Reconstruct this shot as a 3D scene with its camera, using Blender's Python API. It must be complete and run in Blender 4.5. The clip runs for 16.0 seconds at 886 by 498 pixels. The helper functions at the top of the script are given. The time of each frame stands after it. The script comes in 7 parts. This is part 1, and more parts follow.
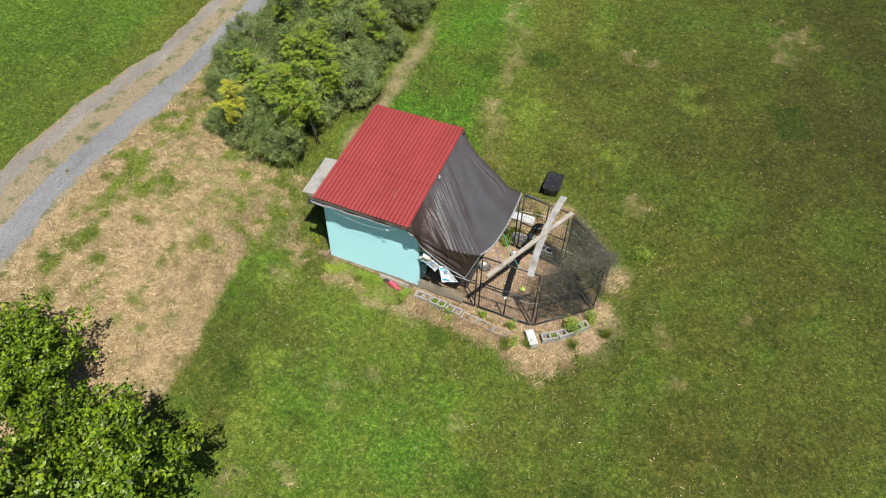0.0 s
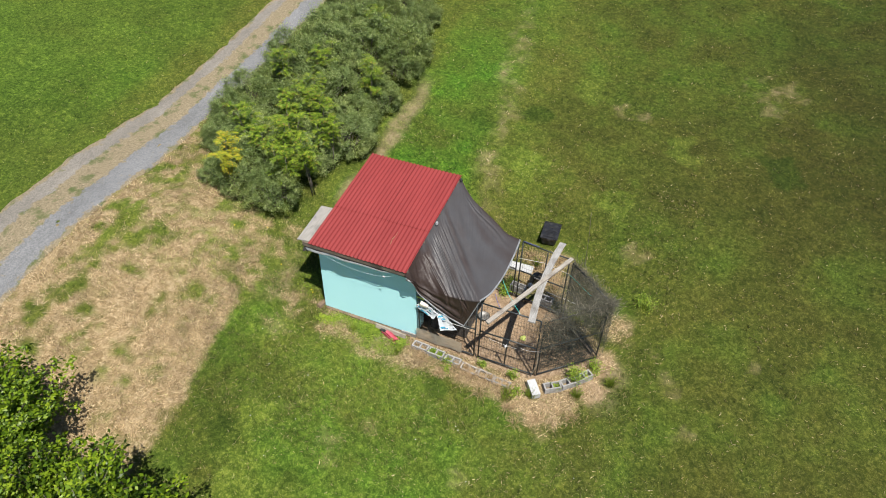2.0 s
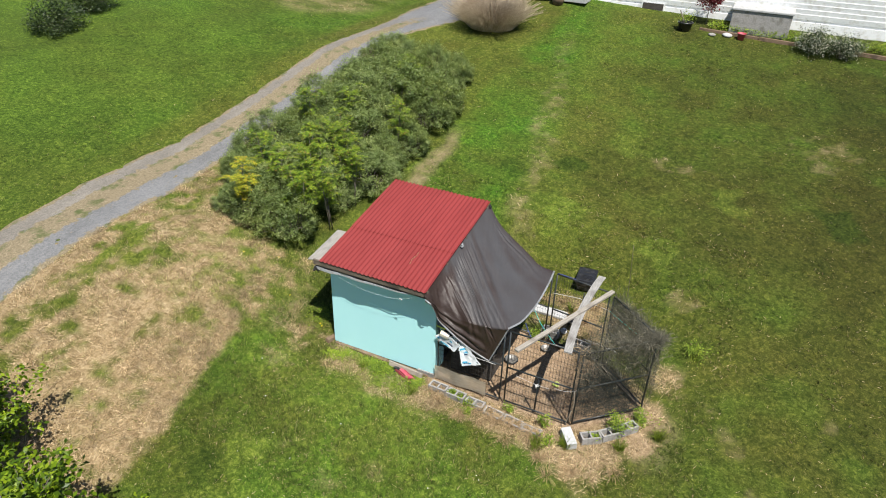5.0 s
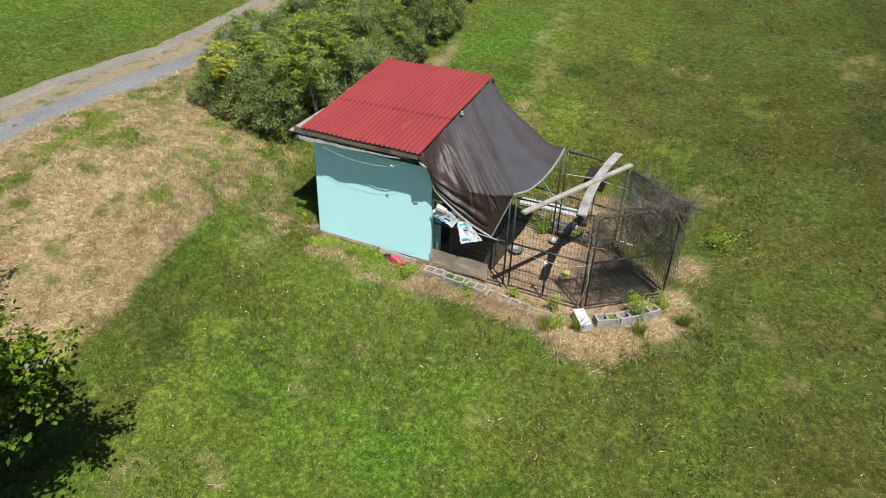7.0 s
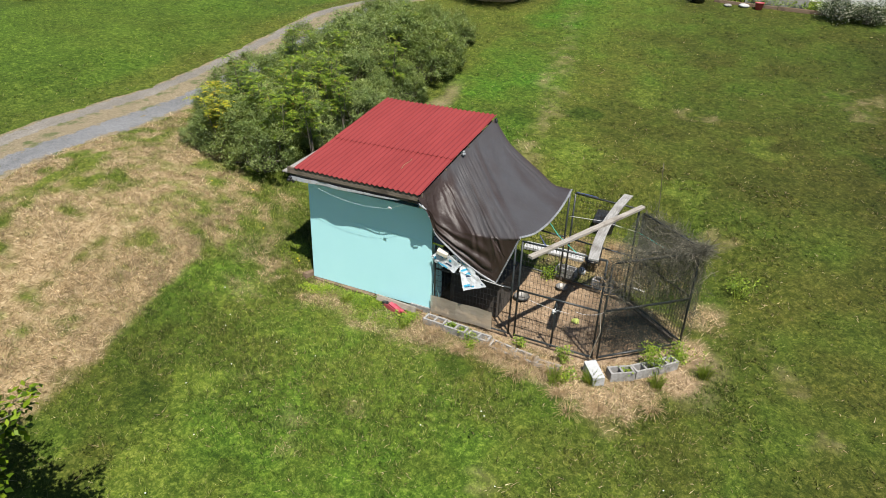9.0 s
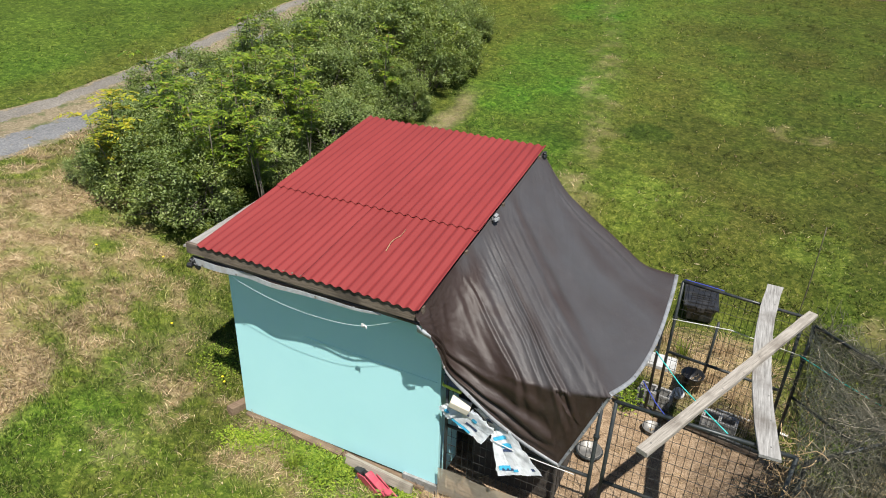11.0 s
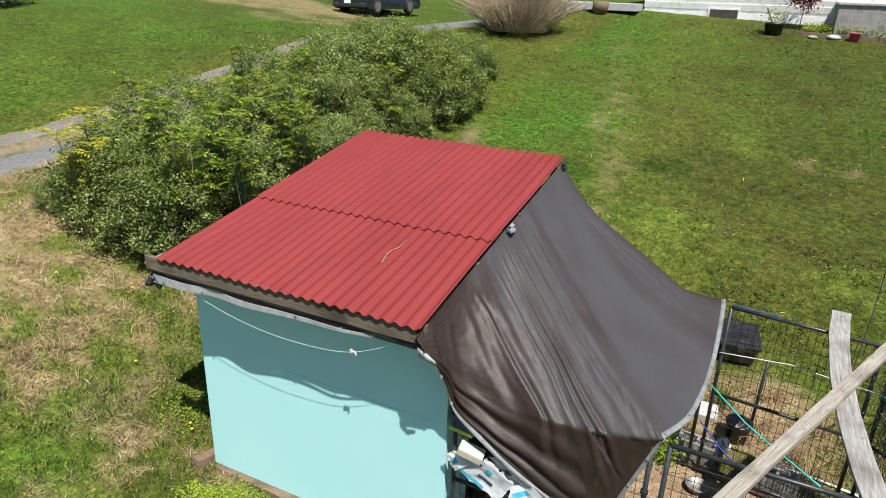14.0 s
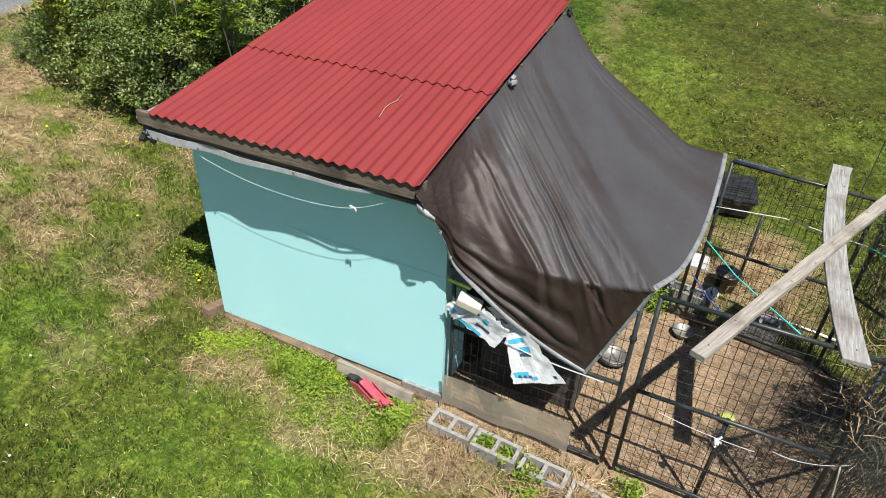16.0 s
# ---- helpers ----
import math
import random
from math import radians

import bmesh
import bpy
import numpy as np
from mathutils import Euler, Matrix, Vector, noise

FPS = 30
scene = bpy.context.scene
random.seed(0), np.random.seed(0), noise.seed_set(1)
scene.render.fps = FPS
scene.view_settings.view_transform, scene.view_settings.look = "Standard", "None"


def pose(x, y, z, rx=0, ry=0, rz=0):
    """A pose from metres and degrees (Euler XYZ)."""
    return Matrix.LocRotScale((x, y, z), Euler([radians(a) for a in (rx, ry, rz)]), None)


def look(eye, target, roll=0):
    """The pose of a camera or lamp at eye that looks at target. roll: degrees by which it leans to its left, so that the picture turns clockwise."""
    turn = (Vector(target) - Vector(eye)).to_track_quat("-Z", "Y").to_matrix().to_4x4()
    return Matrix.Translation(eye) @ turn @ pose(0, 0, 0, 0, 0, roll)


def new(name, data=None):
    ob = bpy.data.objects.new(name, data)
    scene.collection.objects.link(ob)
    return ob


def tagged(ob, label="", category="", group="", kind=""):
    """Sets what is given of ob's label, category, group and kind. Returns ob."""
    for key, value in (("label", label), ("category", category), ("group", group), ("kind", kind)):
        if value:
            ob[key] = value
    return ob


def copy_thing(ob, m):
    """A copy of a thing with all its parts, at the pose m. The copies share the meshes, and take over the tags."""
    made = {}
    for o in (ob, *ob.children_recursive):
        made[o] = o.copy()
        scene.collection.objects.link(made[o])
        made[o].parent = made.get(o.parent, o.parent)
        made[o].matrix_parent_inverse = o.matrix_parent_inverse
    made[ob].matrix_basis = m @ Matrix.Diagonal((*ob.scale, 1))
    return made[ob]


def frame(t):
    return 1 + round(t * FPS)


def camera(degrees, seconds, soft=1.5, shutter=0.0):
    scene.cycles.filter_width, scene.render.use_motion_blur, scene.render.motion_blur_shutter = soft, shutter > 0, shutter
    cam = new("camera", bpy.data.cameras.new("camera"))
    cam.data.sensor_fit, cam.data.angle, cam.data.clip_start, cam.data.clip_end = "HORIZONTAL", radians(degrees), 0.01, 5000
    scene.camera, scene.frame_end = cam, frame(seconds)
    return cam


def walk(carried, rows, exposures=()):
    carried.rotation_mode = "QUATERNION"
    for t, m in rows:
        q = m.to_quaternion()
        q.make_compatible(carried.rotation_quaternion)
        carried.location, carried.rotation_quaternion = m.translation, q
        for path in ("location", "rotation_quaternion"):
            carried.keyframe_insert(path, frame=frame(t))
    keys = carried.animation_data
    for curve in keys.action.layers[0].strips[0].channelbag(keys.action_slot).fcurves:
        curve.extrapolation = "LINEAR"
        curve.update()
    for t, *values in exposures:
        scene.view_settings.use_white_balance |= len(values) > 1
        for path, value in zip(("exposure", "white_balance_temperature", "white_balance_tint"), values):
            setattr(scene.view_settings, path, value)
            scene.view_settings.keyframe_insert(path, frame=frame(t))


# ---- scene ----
cam = camera(68.2, 16.0, 1.0)
PATH = [
    (0, (4.397, -9.215, 12.162), (3.874, -7.945, 10.707), 1.5),
    (0.5, (4.417, -9.281, 12.125), (3.858, -7.931, 10.76), 1.5),
    (1, (4.429, -9.309, 12.115), (3.85, -7.926, 10.791), 1.4),
    (1.5, (4.371, -9.348, 12.084), (3.809, -7.941, 10.778), 1.5),
    (2, (4.334, -9.368, 11.6), (3.774, -7.958, 10.297), 1.6),
    (2.5, (4.279, -9.375, 10.932), (3.694, -7.978, 9.625), 1.7),
    (3, (4.29, -9.324, 10.309), (3.677, -7.942, 9.0), 1.7),
    (3.5, (4.356, -9.217, 10.259), (3.711, -7.797, 9.006), 1.6),
    (3.7, (4.356, -9.211, 10.249), (3.695, -7.754, 9.049), 1.6),
    (5.8, (4.369, -9.314, 8.19), (3.649, -7.749, 7.174), 2.0),
    (6, (4.397, -9.291, 7.925), (3.676, -7.73, 6.904), 2.0),
    (6.5, (4.453, -9.257, 7.209), (3.734, -7.697, 6.184), 2.1),
    (7, (4.468, -9.182, 6.489), (3.753, -7.624, 5.458), 2.2),
    (7.5, (4.489, -9.104, 6.223), (3.768, -7.533, 5.217), 2.3),
    (8, (4.523, -9.095, 6.166), (3.779, -7.485, 5.241), 2.2),
    (8.5, (4.466, -9.087, 6.141), (3.719, -7.47, 5.23), 2.2),
    (9, (4.201, -8.637, 6.161), (3.453, -7.021, 5.25), 2.1),
    (9.5, (3.705, -7.691, 6.172), (2.955, -6.075, 5.264), 2.1),
    (9.7, (3.449, -7.194, 6.18), (2.699, -5.577, 5.272), 2.1),
    (11.8, (1.667, -3.66, 4.487), (0.906, -2.045, 3.586), 2.1),
    (12, (1.668, -3.671, 4.443), (0.908, -2.058, 3.537), 2.1),
    (12.5, (1.694, -3.712, 4.405), (0.934, -2.101, 3.497), 2.1),
    (13, (1.682, -3.701, 4.381), (0.921, -2.09, 3.472), 2.1),
    (13.5, (1.675, -3.687, 4.357), (0.891, -2.037, 3.542), 2.0),
    (14, (1.672, -3.679, 4.357), (0.871, -2.0, 3.624), 2.0),
    (14.5, (1.671, -3.68, 4.357), (0.876, -2.008, 3.601), 2.1),
    (15, (1.669, -3.671, 4.361), (0.907, -2.055, 3.463), 2.1),
    (15.5, (1.662, -3.666, 4.367), (0.943, -2.123, 3.317), 2.2),
    (16, (1.653, -3.655, 4.377), (0.961, -2.158, 3.246), 2.2),
]
walk(cam, [(t, look(eye, target, roll)) for t, eye, target, roll in PATH])

# ---- sky and sun ----
SUN_DIR = Vector((0.36, -0.385, 1.0)).normalized()
world = bpy.data.worlds.new("sky")
scene.world = world
world.use_nodes = True
wn = world.node_tree
sky = wn.nodes.new("ShaderNodeTexSky")
sky.sky_type = 'NISHITA'
sky.sun_disc = False
sky.sun_elevation = math.asin(SUN_DIR.z)
sky.sun_rotation = math.atan2(SUN_DIR.x, SUN_DIR.y)
sky.air_density, sky.dust_density, sky.ozone_density = 1.0, 0.6, 3.0
wn.links.new(sky.outputs[0], wn.nodes["Background"].inputs[0])
wn.nodes["Background"].inputs[1].default_value = 0.065
sun_data = bpy.data.lights.new("sun", 'SUN')
sun_data.energy, sun_data.angle, sun_data.color = 5.0, radians(0.53), (1.0, 0.955, 0.88)
sun = new("sun", sun_data)
sun.matrix_world = look(SUN_DIR * 60, (0, 0, 0))
scene.view_settings.exposure = 0.68


# ---- mesh helpers ----
def thing(name, place, label, category, group="", kind="", turn=0.0):
    ob = new(name)
    ob.empty_display_size = 0.1
    ob.matrix_world = pose(*place, 0, 0, turn)
    return tagged(ob, label, category, group, kind)


def put_mesh(name, mesh, material, parent=None, label="", kind=""):
    ob = new(name, mesh)
    if material is not None and not mesh.materials:
        mesh.materials.append(material)
    if parent is not None:
        ob.parent = parent
    return tagged(ob, label, kind=kind)


def part(name, bm, material, parent=None, label="", smooth=False, kind=""):
    """Links a bmesh, given in the parent's own coordinates, as one mesh object."""
    mesh = bpy.data.meshes.new(name)
    bmesh.ops.recalc_face_normals(bm, faces=bm.faces)
    bm.to_mesh(mesh)
    bm.free()
    if smooth:
        for p in mesh.polygons:
            p.use_smooth = True
    return put_mesh(name, mesh, material, parent, label, kind)


def sheet(name, verts, faces, smooth=False):
    mesh = bpy.data.meshes.new(name)
    mesh.from_pydata([tuple(v) for v in verts], [], [tuple(f) for f in faces])
    if smooth:
        for p in mesh.polygons:
            p.use_smooth = True
    return mesh


def tri_mesh(name, verts, tris):
    """A mesh from arrays of corners and triangles."""
    verts = np.asarray(verts, dtype=np.float32)
    tris = np.asarray(tris, dtype=np.int32)
    mesh = bpy.data.meshes.new(name)
    mesh.vertices.add(len(verts))
    mesh.vertices.foreach_set("co", verts.ravel())
    mesh.loops.add(tris.size)
    mesh.loops.foreach_set("vertex_index", tris.ravel())
    mesh.polygons.add(len(tris))
    mesh.polygons.foreach_set("loop_start", np.arange(0, tris.size, 3, dtype=np.int32))
    mesh.polygons.foreach_set("loop_total", np.full(len(tris), 3, dtype=np.int32))
    mesh.update(calc_edges=True)
    mesh.validate()
    return mesh


def face_along(verts, tris, normals):
    """Turn each triangle to the side that its shading normal points to."""
    a, b, c = verts[tris[:, 0]], verts[tris[:, 1]], verts[tris[:, 2]]
    flip = (np.cross(b - a, c - a) * normals[tris[:, 0]]).sum(1) < 0
    out = tris.copy()
    out[flip] = out[flip][:, ::-1]
    return out


def soft_normals(mesh, normals):
    """Shade thin leaves by the form of the clump that they belong to."""
    normals = normals / (np.linalg.norm(normals, axis=1, keepdims=True) + 1e-9)
    mesh.polygons.foreach_set("use_smooth", np.ones(len(mesh.polygons), bool))
    mesh.update()
    mesh.normals_split_custom_set_from_vertices(normals.astype(np.float32))


def box(bm, size, at=(0, 0, 0), turn=(0, 0, 0), bevel=0.0):
    """A bevelled block, centred at the given place."""
    m = pose(*at, *turn) @ Matrix.Diagonal((*size, 1))
    made = bmesh.ops.create_cube(bm, size=1.0, matrix=m)
    if bevel > 0:
        edges = list({e for v in made["verts"] for e in v.link_edges})
        bmesh.ops.bevel(bm, geom=edges, offset=bevel, segments=2, affect='EDGES', profile=0.6)
    return bm


def tube(bm, points, r, n=8, r_end=None, cap=True):
    """A round bar that follows points."""
    points = [Vector(p) for p in points]
    rings = []
    for i, p in enumerate(points):
        a, b = points[max(i - 1, 0)], points[min(i + 1, len(points) - 1)]
        d = (b - a).normalized()
        side = d.cross(Vector((0, 0, 1)) if abs(d.z) < 0.9 else Vector((1, 0, 0))).normalized()
        up = side.cross(d)
        k = r if r_end is None else r + (r_end - r) * i / (len(points) - 1)
        rings.append([bm.verts.new(p + k * (math.cos(2 * math.pi * j / n) * side + math.sin(2 * math.pi * j / n) * up)) for j in range(n)])
    for a, b in zip(rings, rings[1:]):
        for j in range(n):
            bm.faces.new((a[j], a[(j + 1) % n], b[(j + 1) % n], b[j]))
    if cap:
        bm.faces.new(rings[0])
        bm.faces.new(rings[-1])
    return bm


def lathe(bm, profile, at=(0, 0, 0), n=24):
    """A turned body from (radius, height) pairs."""
    rings = [[bm.verts.new((at[0] + r * math.cos(2 * math.pi * j / n), at[1] + r * math.sin(2 * math.pi * j / n), at[2] + z)) for j in range(n)] for r, z in profile]
    for a, b in zip(rings, rings[1:]):
        for j in range(n):
            bm.faces.new((a[j], a[(j + 1) % n], b[(j + 1) % n], b[j]))
    bm.faces.new(rings[0])
    bm.faces.new(rings[-1])
    return bm


def wires(polys, r):
    """Thin three-sided bars along many lines, as one mesh's corners and triangles."""
    verts, tris = [], []
    for line in polys:
        line = np.asarray(line, float)
        d = np.gradient(line, axis=0)
        d /= np.linalg.norm(d, axis=1, keepdims=True) + 1e-9
        ref = np.where(np.abs(d[:, 2:3]) < 0.9, np.array([[0, 0, 1.0]]), np.array([[1.0, 0, 0]]))
        s = np.cross(d, ref)
        s /= np.linalg.norm(s, axis=1, keepdims=True) + 1e-9
        u = np.cross(s, d)
        base = sum(len(v) for v in verts)
        ring = np.stack([line + r * (math.cos(a) * s + math.sin(a) * u) for a in (0.5, 2.6, 4.7)], 1).reshape(-1, 3)
        verts.append(ring)
        for i in range(len(line) - 1):
            for j in range(3):
                a, b = base + 3 * i + j, base + 3 * i + (j + 1) % 3
                tris += [(a, b, b + 3), (a, b + 3, a + 3)]
    return np.concatenate(verts), np.array(tris)


# ---- materials ----
def material(name, rough=0.8, metal=0.0, spec=0.5):
    m = bpy.data.materials.new(name)
    m.use_nodes = True
    b = m.node_tree.nodes["Principled BSDF"]
    b.inputs["Roughness"].default_value = rough
    b.inputs["Metallic"].default_value = metal
    b.inputs["Specular IOR Level"].default_value = spec
    return m, m.node_tree, b


def node(tree, kind, **values):
    n = tree.nodes.new(kind)
    for key, value in values.items():
        n.inputs[key.replace("_", " ")].default_value = value
    return n


def noise_tex(tree, scale, detail=5.0, rough=0.6, stretch=None, distort=0.0):
    co = tree.nodes.new("ShaderNodeTexCoord")
    n = node(tree, "ShaderNodeTexNoise", Scale=scale, Detail=detail, Roughness=rough, Distortion=distort)
    if stretch:
        mp = tree.nodes.new("ShaderNodeMapping")
        mp.inputs["Scale"].default_value = stretch
        tree.links.new(co.outputs["Object"], mp.inputs[0])
        tree.links.new(mp.outputs[0], n.inputs["Vector"])
    else:
        tree.links.new(co.outputs["Object"], n.inputs["Vector"])
    return n.outputs["Fac"]


def ramp(tree, source, stops):
    r = tree.nodes.new("ShaderNodeValToRGB")
    while len(r.color_ramp.elements) < len(stops):
        r.color_ramp.elements.new(0.5)
    for e, (p, c) in zip(r.color_ramp.elements, stops):
        e.position = p
        e.color = (*c, 1) if len(c) == 3 else c
    tree.links.new(source, r.inputs[0])
    return r.outputs[0]


def mix(tree, a, b, fac, blend='MIX'):
    m = tree.nodes.new("ShaderNodeMix")
    m.data_type, m.blend_type = 'RGBA', blend
    for source, socket in ((fac, m.inputs[0]), (a, m.inputs[6]), (b, m.inputs[7])):
        if isinstance(source, (int, float)):
            socket.default_value = source
        elif isinstance(source, tuple):
            socket.default_value = (*source, 1)
        else:
            tree.links.new(source, socket)
    return m.outputs[2]


def bump(tree, b, height, strength, distance):
    n = node(tree, "ShaderNodeBump", Strength=strength, Distance=distance)
    tree.links.new(height, n.inputs["Height"])
    tree.links.new(n.outputs[0], b.inputs["Normal"])


def plain(name, c1, c2, scale=8.0, rough=0.8, metal=0.0, stain=None, stain_scale=1.5, relief=0.3, stretch=None, spec=0.5, vary=0.0, amount=0.7):
    """Two tones of grain, an uneven stain on top, fine relief; vary: tone from piece to piece."""
    m, t, b = material(name, rough, metal, spec)
    grain = noise_tex(t, scale, 8, 0.65, stretch)
    col = ramp(t, grain, [(0.32, c1), (0.68, c2)])
    if stain:
        s = ramp(t, noise_tex(t, stain_scale, 6, 0.6), [(0.5, (0, 0, 0)), (0.68, (amount, amount, amount))])
        col = mix(t, col, stain, s)
    if vary:
        info = t.nodes.new("ShaderNodeObjectInfo")
        v = t.nodes.new("ShaderNodeMapRange")
        v.inputs["To Min"].default_value, v.inputs["To Max"].default_value = 1 - vary, 1 + vary
        t.links.new(info.outputs["Random"], v.inputs[0])
        col = mix(t, col, v.outputs[0], 1.0, 'MULTIPLY')
    t.links.new(col, b.inputs["Base Color"])
    r = ramp(t, noise_tex(t, scale * 0.6, 4), [(0.3, (max(rough - 0.12, 0.05),) * 3), (0.7, (min(rough + 0.1, 1),) * 3)])
    t.links.new(r, b.inputs["Roughness"])
    bump(t, b, grain, relief, 0.004)
    return m


def leaf_material(name, stops, gloss=0.45, through_light=0.35, back=None):
    """Leaves: tone from leaf to leaf, some light through the blade."""
    m, t, b = material(name, gloss, 0, 0.4)
    geo = t.nodes.new("ShaderNodeNewGeometry")
    col = ramp(t, geo.outputs["Random Per Island"], stops)
    col = mix(t, col, ramp(t, noise_tex(t, 1.1, 3), [(0.35, (0.72, 0.78, 0.7)), (0.65, (1.2, 1.15, 1.0))]), 1.0, 'MULTIPLY')
    t.links.new(col, b.inputs["Base Color"])
    tr = t.nodes.new("ShaderNodeBsdfTranslucent")
    t.links.new(mix(t, col, (1.0, 1.0, 0.45), 1.0, 'MULTIPLY'), tr.inputs[0])
    ms = t.nodes.new("ShaderNodeMixShader")
    ms.inputs[0].default_value = through_light
    t.links.new(b.outputs[0], ms.inputs[1])
    t.links.new(tr.outputs[0], ms.inputs[2])
    t.links.new(ms.outputs[0], t.nodes["Material Output"].inputs[0])
    return m


def attribute(tree, name):
    a = tree.nodes.new("ShaderNodeAttribute")
    a.attribute_name = name
    return a.outputs["Fac"]


def ground_material():
    m, t, b = material("lawn_and_straw", 0.95, 0, 0.15)
    fine = mix(t, noise_tex(t, 38, 6, 0.75), noise_tex(t, 12, 6, 0.75, None, 0.6), 0.55)
    lawn = ramp(t, fine, [(0.38, (0.024, 0.044, 0.005)), (0.5, (0.06, 0.086, 0.01)), (0.6, (0.155, 0.178, 0.032))])
    rich = ramp(t, fine, [(0.38, (0.009, 0.03, 0.003)), (0.5, (0.032, 0.086, 0.006)), (0.6, (0.095, 0.18, 0.018))])
    olive = ramp(t, fine, [(0.38, (0.03, 0.04, 0.005)), (0.5, (0.062, 0.07, 0.01)), (0.6, (0.15, 0.144, 0.033))])
    col = mix(t, lawn, olive, attribute(t, "worn"))
    col = mix(t, col, rich, attribute(t, "lush"))
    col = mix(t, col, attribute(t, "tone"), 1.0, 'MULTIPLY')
    lump = ramp(t, noise_tex(t, 5.5, 5, 0.7, None, 0.6), [(0.36, (0.7, 0.73, 0.68)), (0.5, (1, 1, 1)), (0.66, (1.35, 1.28, 1.2))])
    col = mix(t, col, lump, 1.0, 'MULTIPLY')
    straw = ramp(t, mix(t, noise_tex(t, 30, 8, 0.8, (1, 0.35, 1)), noise_tex(t, 7, 6, 0.7, (0.5, 1, 1), 0.8), 0.45), [(0.38, (0.085, 0.056, 0.028)), (0.5, (0.245, 0.174, 0.095)), (0.64, (0.47, 0.37, 0.23))])
    col = mix(t, col, straw, attribute(t, "dry"))
    soil = ramp(t, mix(t, noise_tex(t, 55, 6, 0.75), noise_tex(t, 9, 6, 0.7), 0.4), [(0.38, (0.095, 0.062, 0.037)), (0.5, (0.24, 0.168, 0.106)), (0.63, (0.42, 0.32, 0.22))])
    col = mix(t, col, soil, attribute(t, "soil"))
    t.links.new(col, b.inputs["Base Color"])
    bump(t, b, fine, 0.7, 0.025)
    return m


def gravel_material():
    m, t, b = material("gravel", 0.9, 0, 0.3)
    co = t.nodes.new("ShaderNodeTexCoord")
    v = node(t, "ShaderNodeTexVoronoi", Scale=55.0, Randomness=1.0)
    t.links.new(co.outputs["Object"], v.inputs["Vector"])
    stone = mix(t, ramp(t, v.outputs["Color"], [(0.1, (0.11, 0.112, 0.115)), (0.5, (0.165, 0.167, 0.17)), (0.9, (0.235, 0.235, 0.235))]),
                ramp(t, noise_tex(t, 1.2, 7, 0.7, (1, 0.3, 1)), [(0.35, (0.78, 0.78, 0.78)), (0.65, (1.12, 1.12, 1.12))]), 1.0, 'MULTIPLY')
    stone = mix(t, stone, mix(t, stone, (1.14, 1.03, 0.87), 1.0, 'MULTIPLY'), attribute(t, "dusty"))
    straw = ramp(t, noise_tex(t, 24, 8, 0.8), [(0.36, (0.09, 0.072, 0.042)), (0.52, (0.21, 0.17, 0.105)), (0.66, (0.37, 0.31, 0.21))])
    green = mix(t, straw, (0.05, 0.08, 0.015), ramp(t, noise_tex(t, 2.2, 6), [(0.52, (0, 0, 0)), (0.66, (0.8, 0.8, 0.8))]))
    w = t.nodes.new("ShaderNodeMath")
    w.operation = 'ADD'
    t.links.new(attribute(t, "verge"), w.inputs[0])
    t.links.new(ramp(t, noise_tex(t, 5, 6, 0.7), [(0.3, (0, 0, 0)), (0.75, (0.85, 0.85, 0.85))]), w.inputs[1])
    col = mix(t, stone, green, ramp(t, w.outputs[0], [(0.62, (0, 0, 0)), (0.82, (1, 1, 1))]))
    t.links.new(col, b.inputs["Base Color"])
    bump(t, b, v.outputs["Distance"], 0.6, 0.02)
    return m


def blade_material():
    m, t, b = material("grass_blade", 0.6, 0, 0.25)
    geo = t.nodes.new("ShaderNodeNewGeometry")
    rnd = geo.outputs["Random Per Island"]
    green = ramp(t, rnd, [(0.0, (0.036, 0.062, 0.007)), (0.45, (0.07, 0.105, 0.012)), (0.82, (0.165, 0.2, 0.034)), (1.0, (0.36, 0.35, 0.14))])
    rich = ramp(t, rnd, [(0.0, (0.012, 0.042, 0.004)), (0.6, (0.045, 0.12, 0.008)), (1.0, (0.14, 0.22, 0.025))])
    straw = ramp(t, rnd, [(0.0, (0.165, 0.112, 0.058)), (0.5, (0.39, 0.285, 0.162)), (1.0, (0.72, 0.58, 0.385))])
    olive = mix(t, green, ramp(t, rnd, [(0.0, (0.04, 0.05, 0.006)), (0.8, (0.15, 0.15, 0.034)), (1.0, (0.33, 0.28, 0.11))]), attribute(t, "worn"))
    col = mix(t, olive, rich, attribute(t, "lush"))
    col = mix(t, col, straw, attribute(t, "dry"))
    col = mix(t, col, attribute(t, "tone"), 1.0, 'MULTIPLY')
    t.links.new(col, b.inputs["Base Color"])
    tr = t.nodes.new("ShaderNodeBsdfTranslucent")
    t.links.new(col, tr.inputs[0])
    ms = t.nodes.new("ShaderNodeMixShader")
    ms.inputs[0].default_value = 0.3
    t.links.new(b.outputs[0], ms.inputs[1])
    t.links.new(tr.outputs[0], ms.inputs[2])
    t.links.new(ms.outputs[0], t.nodes["Material Output"].inputs[0])
    return m


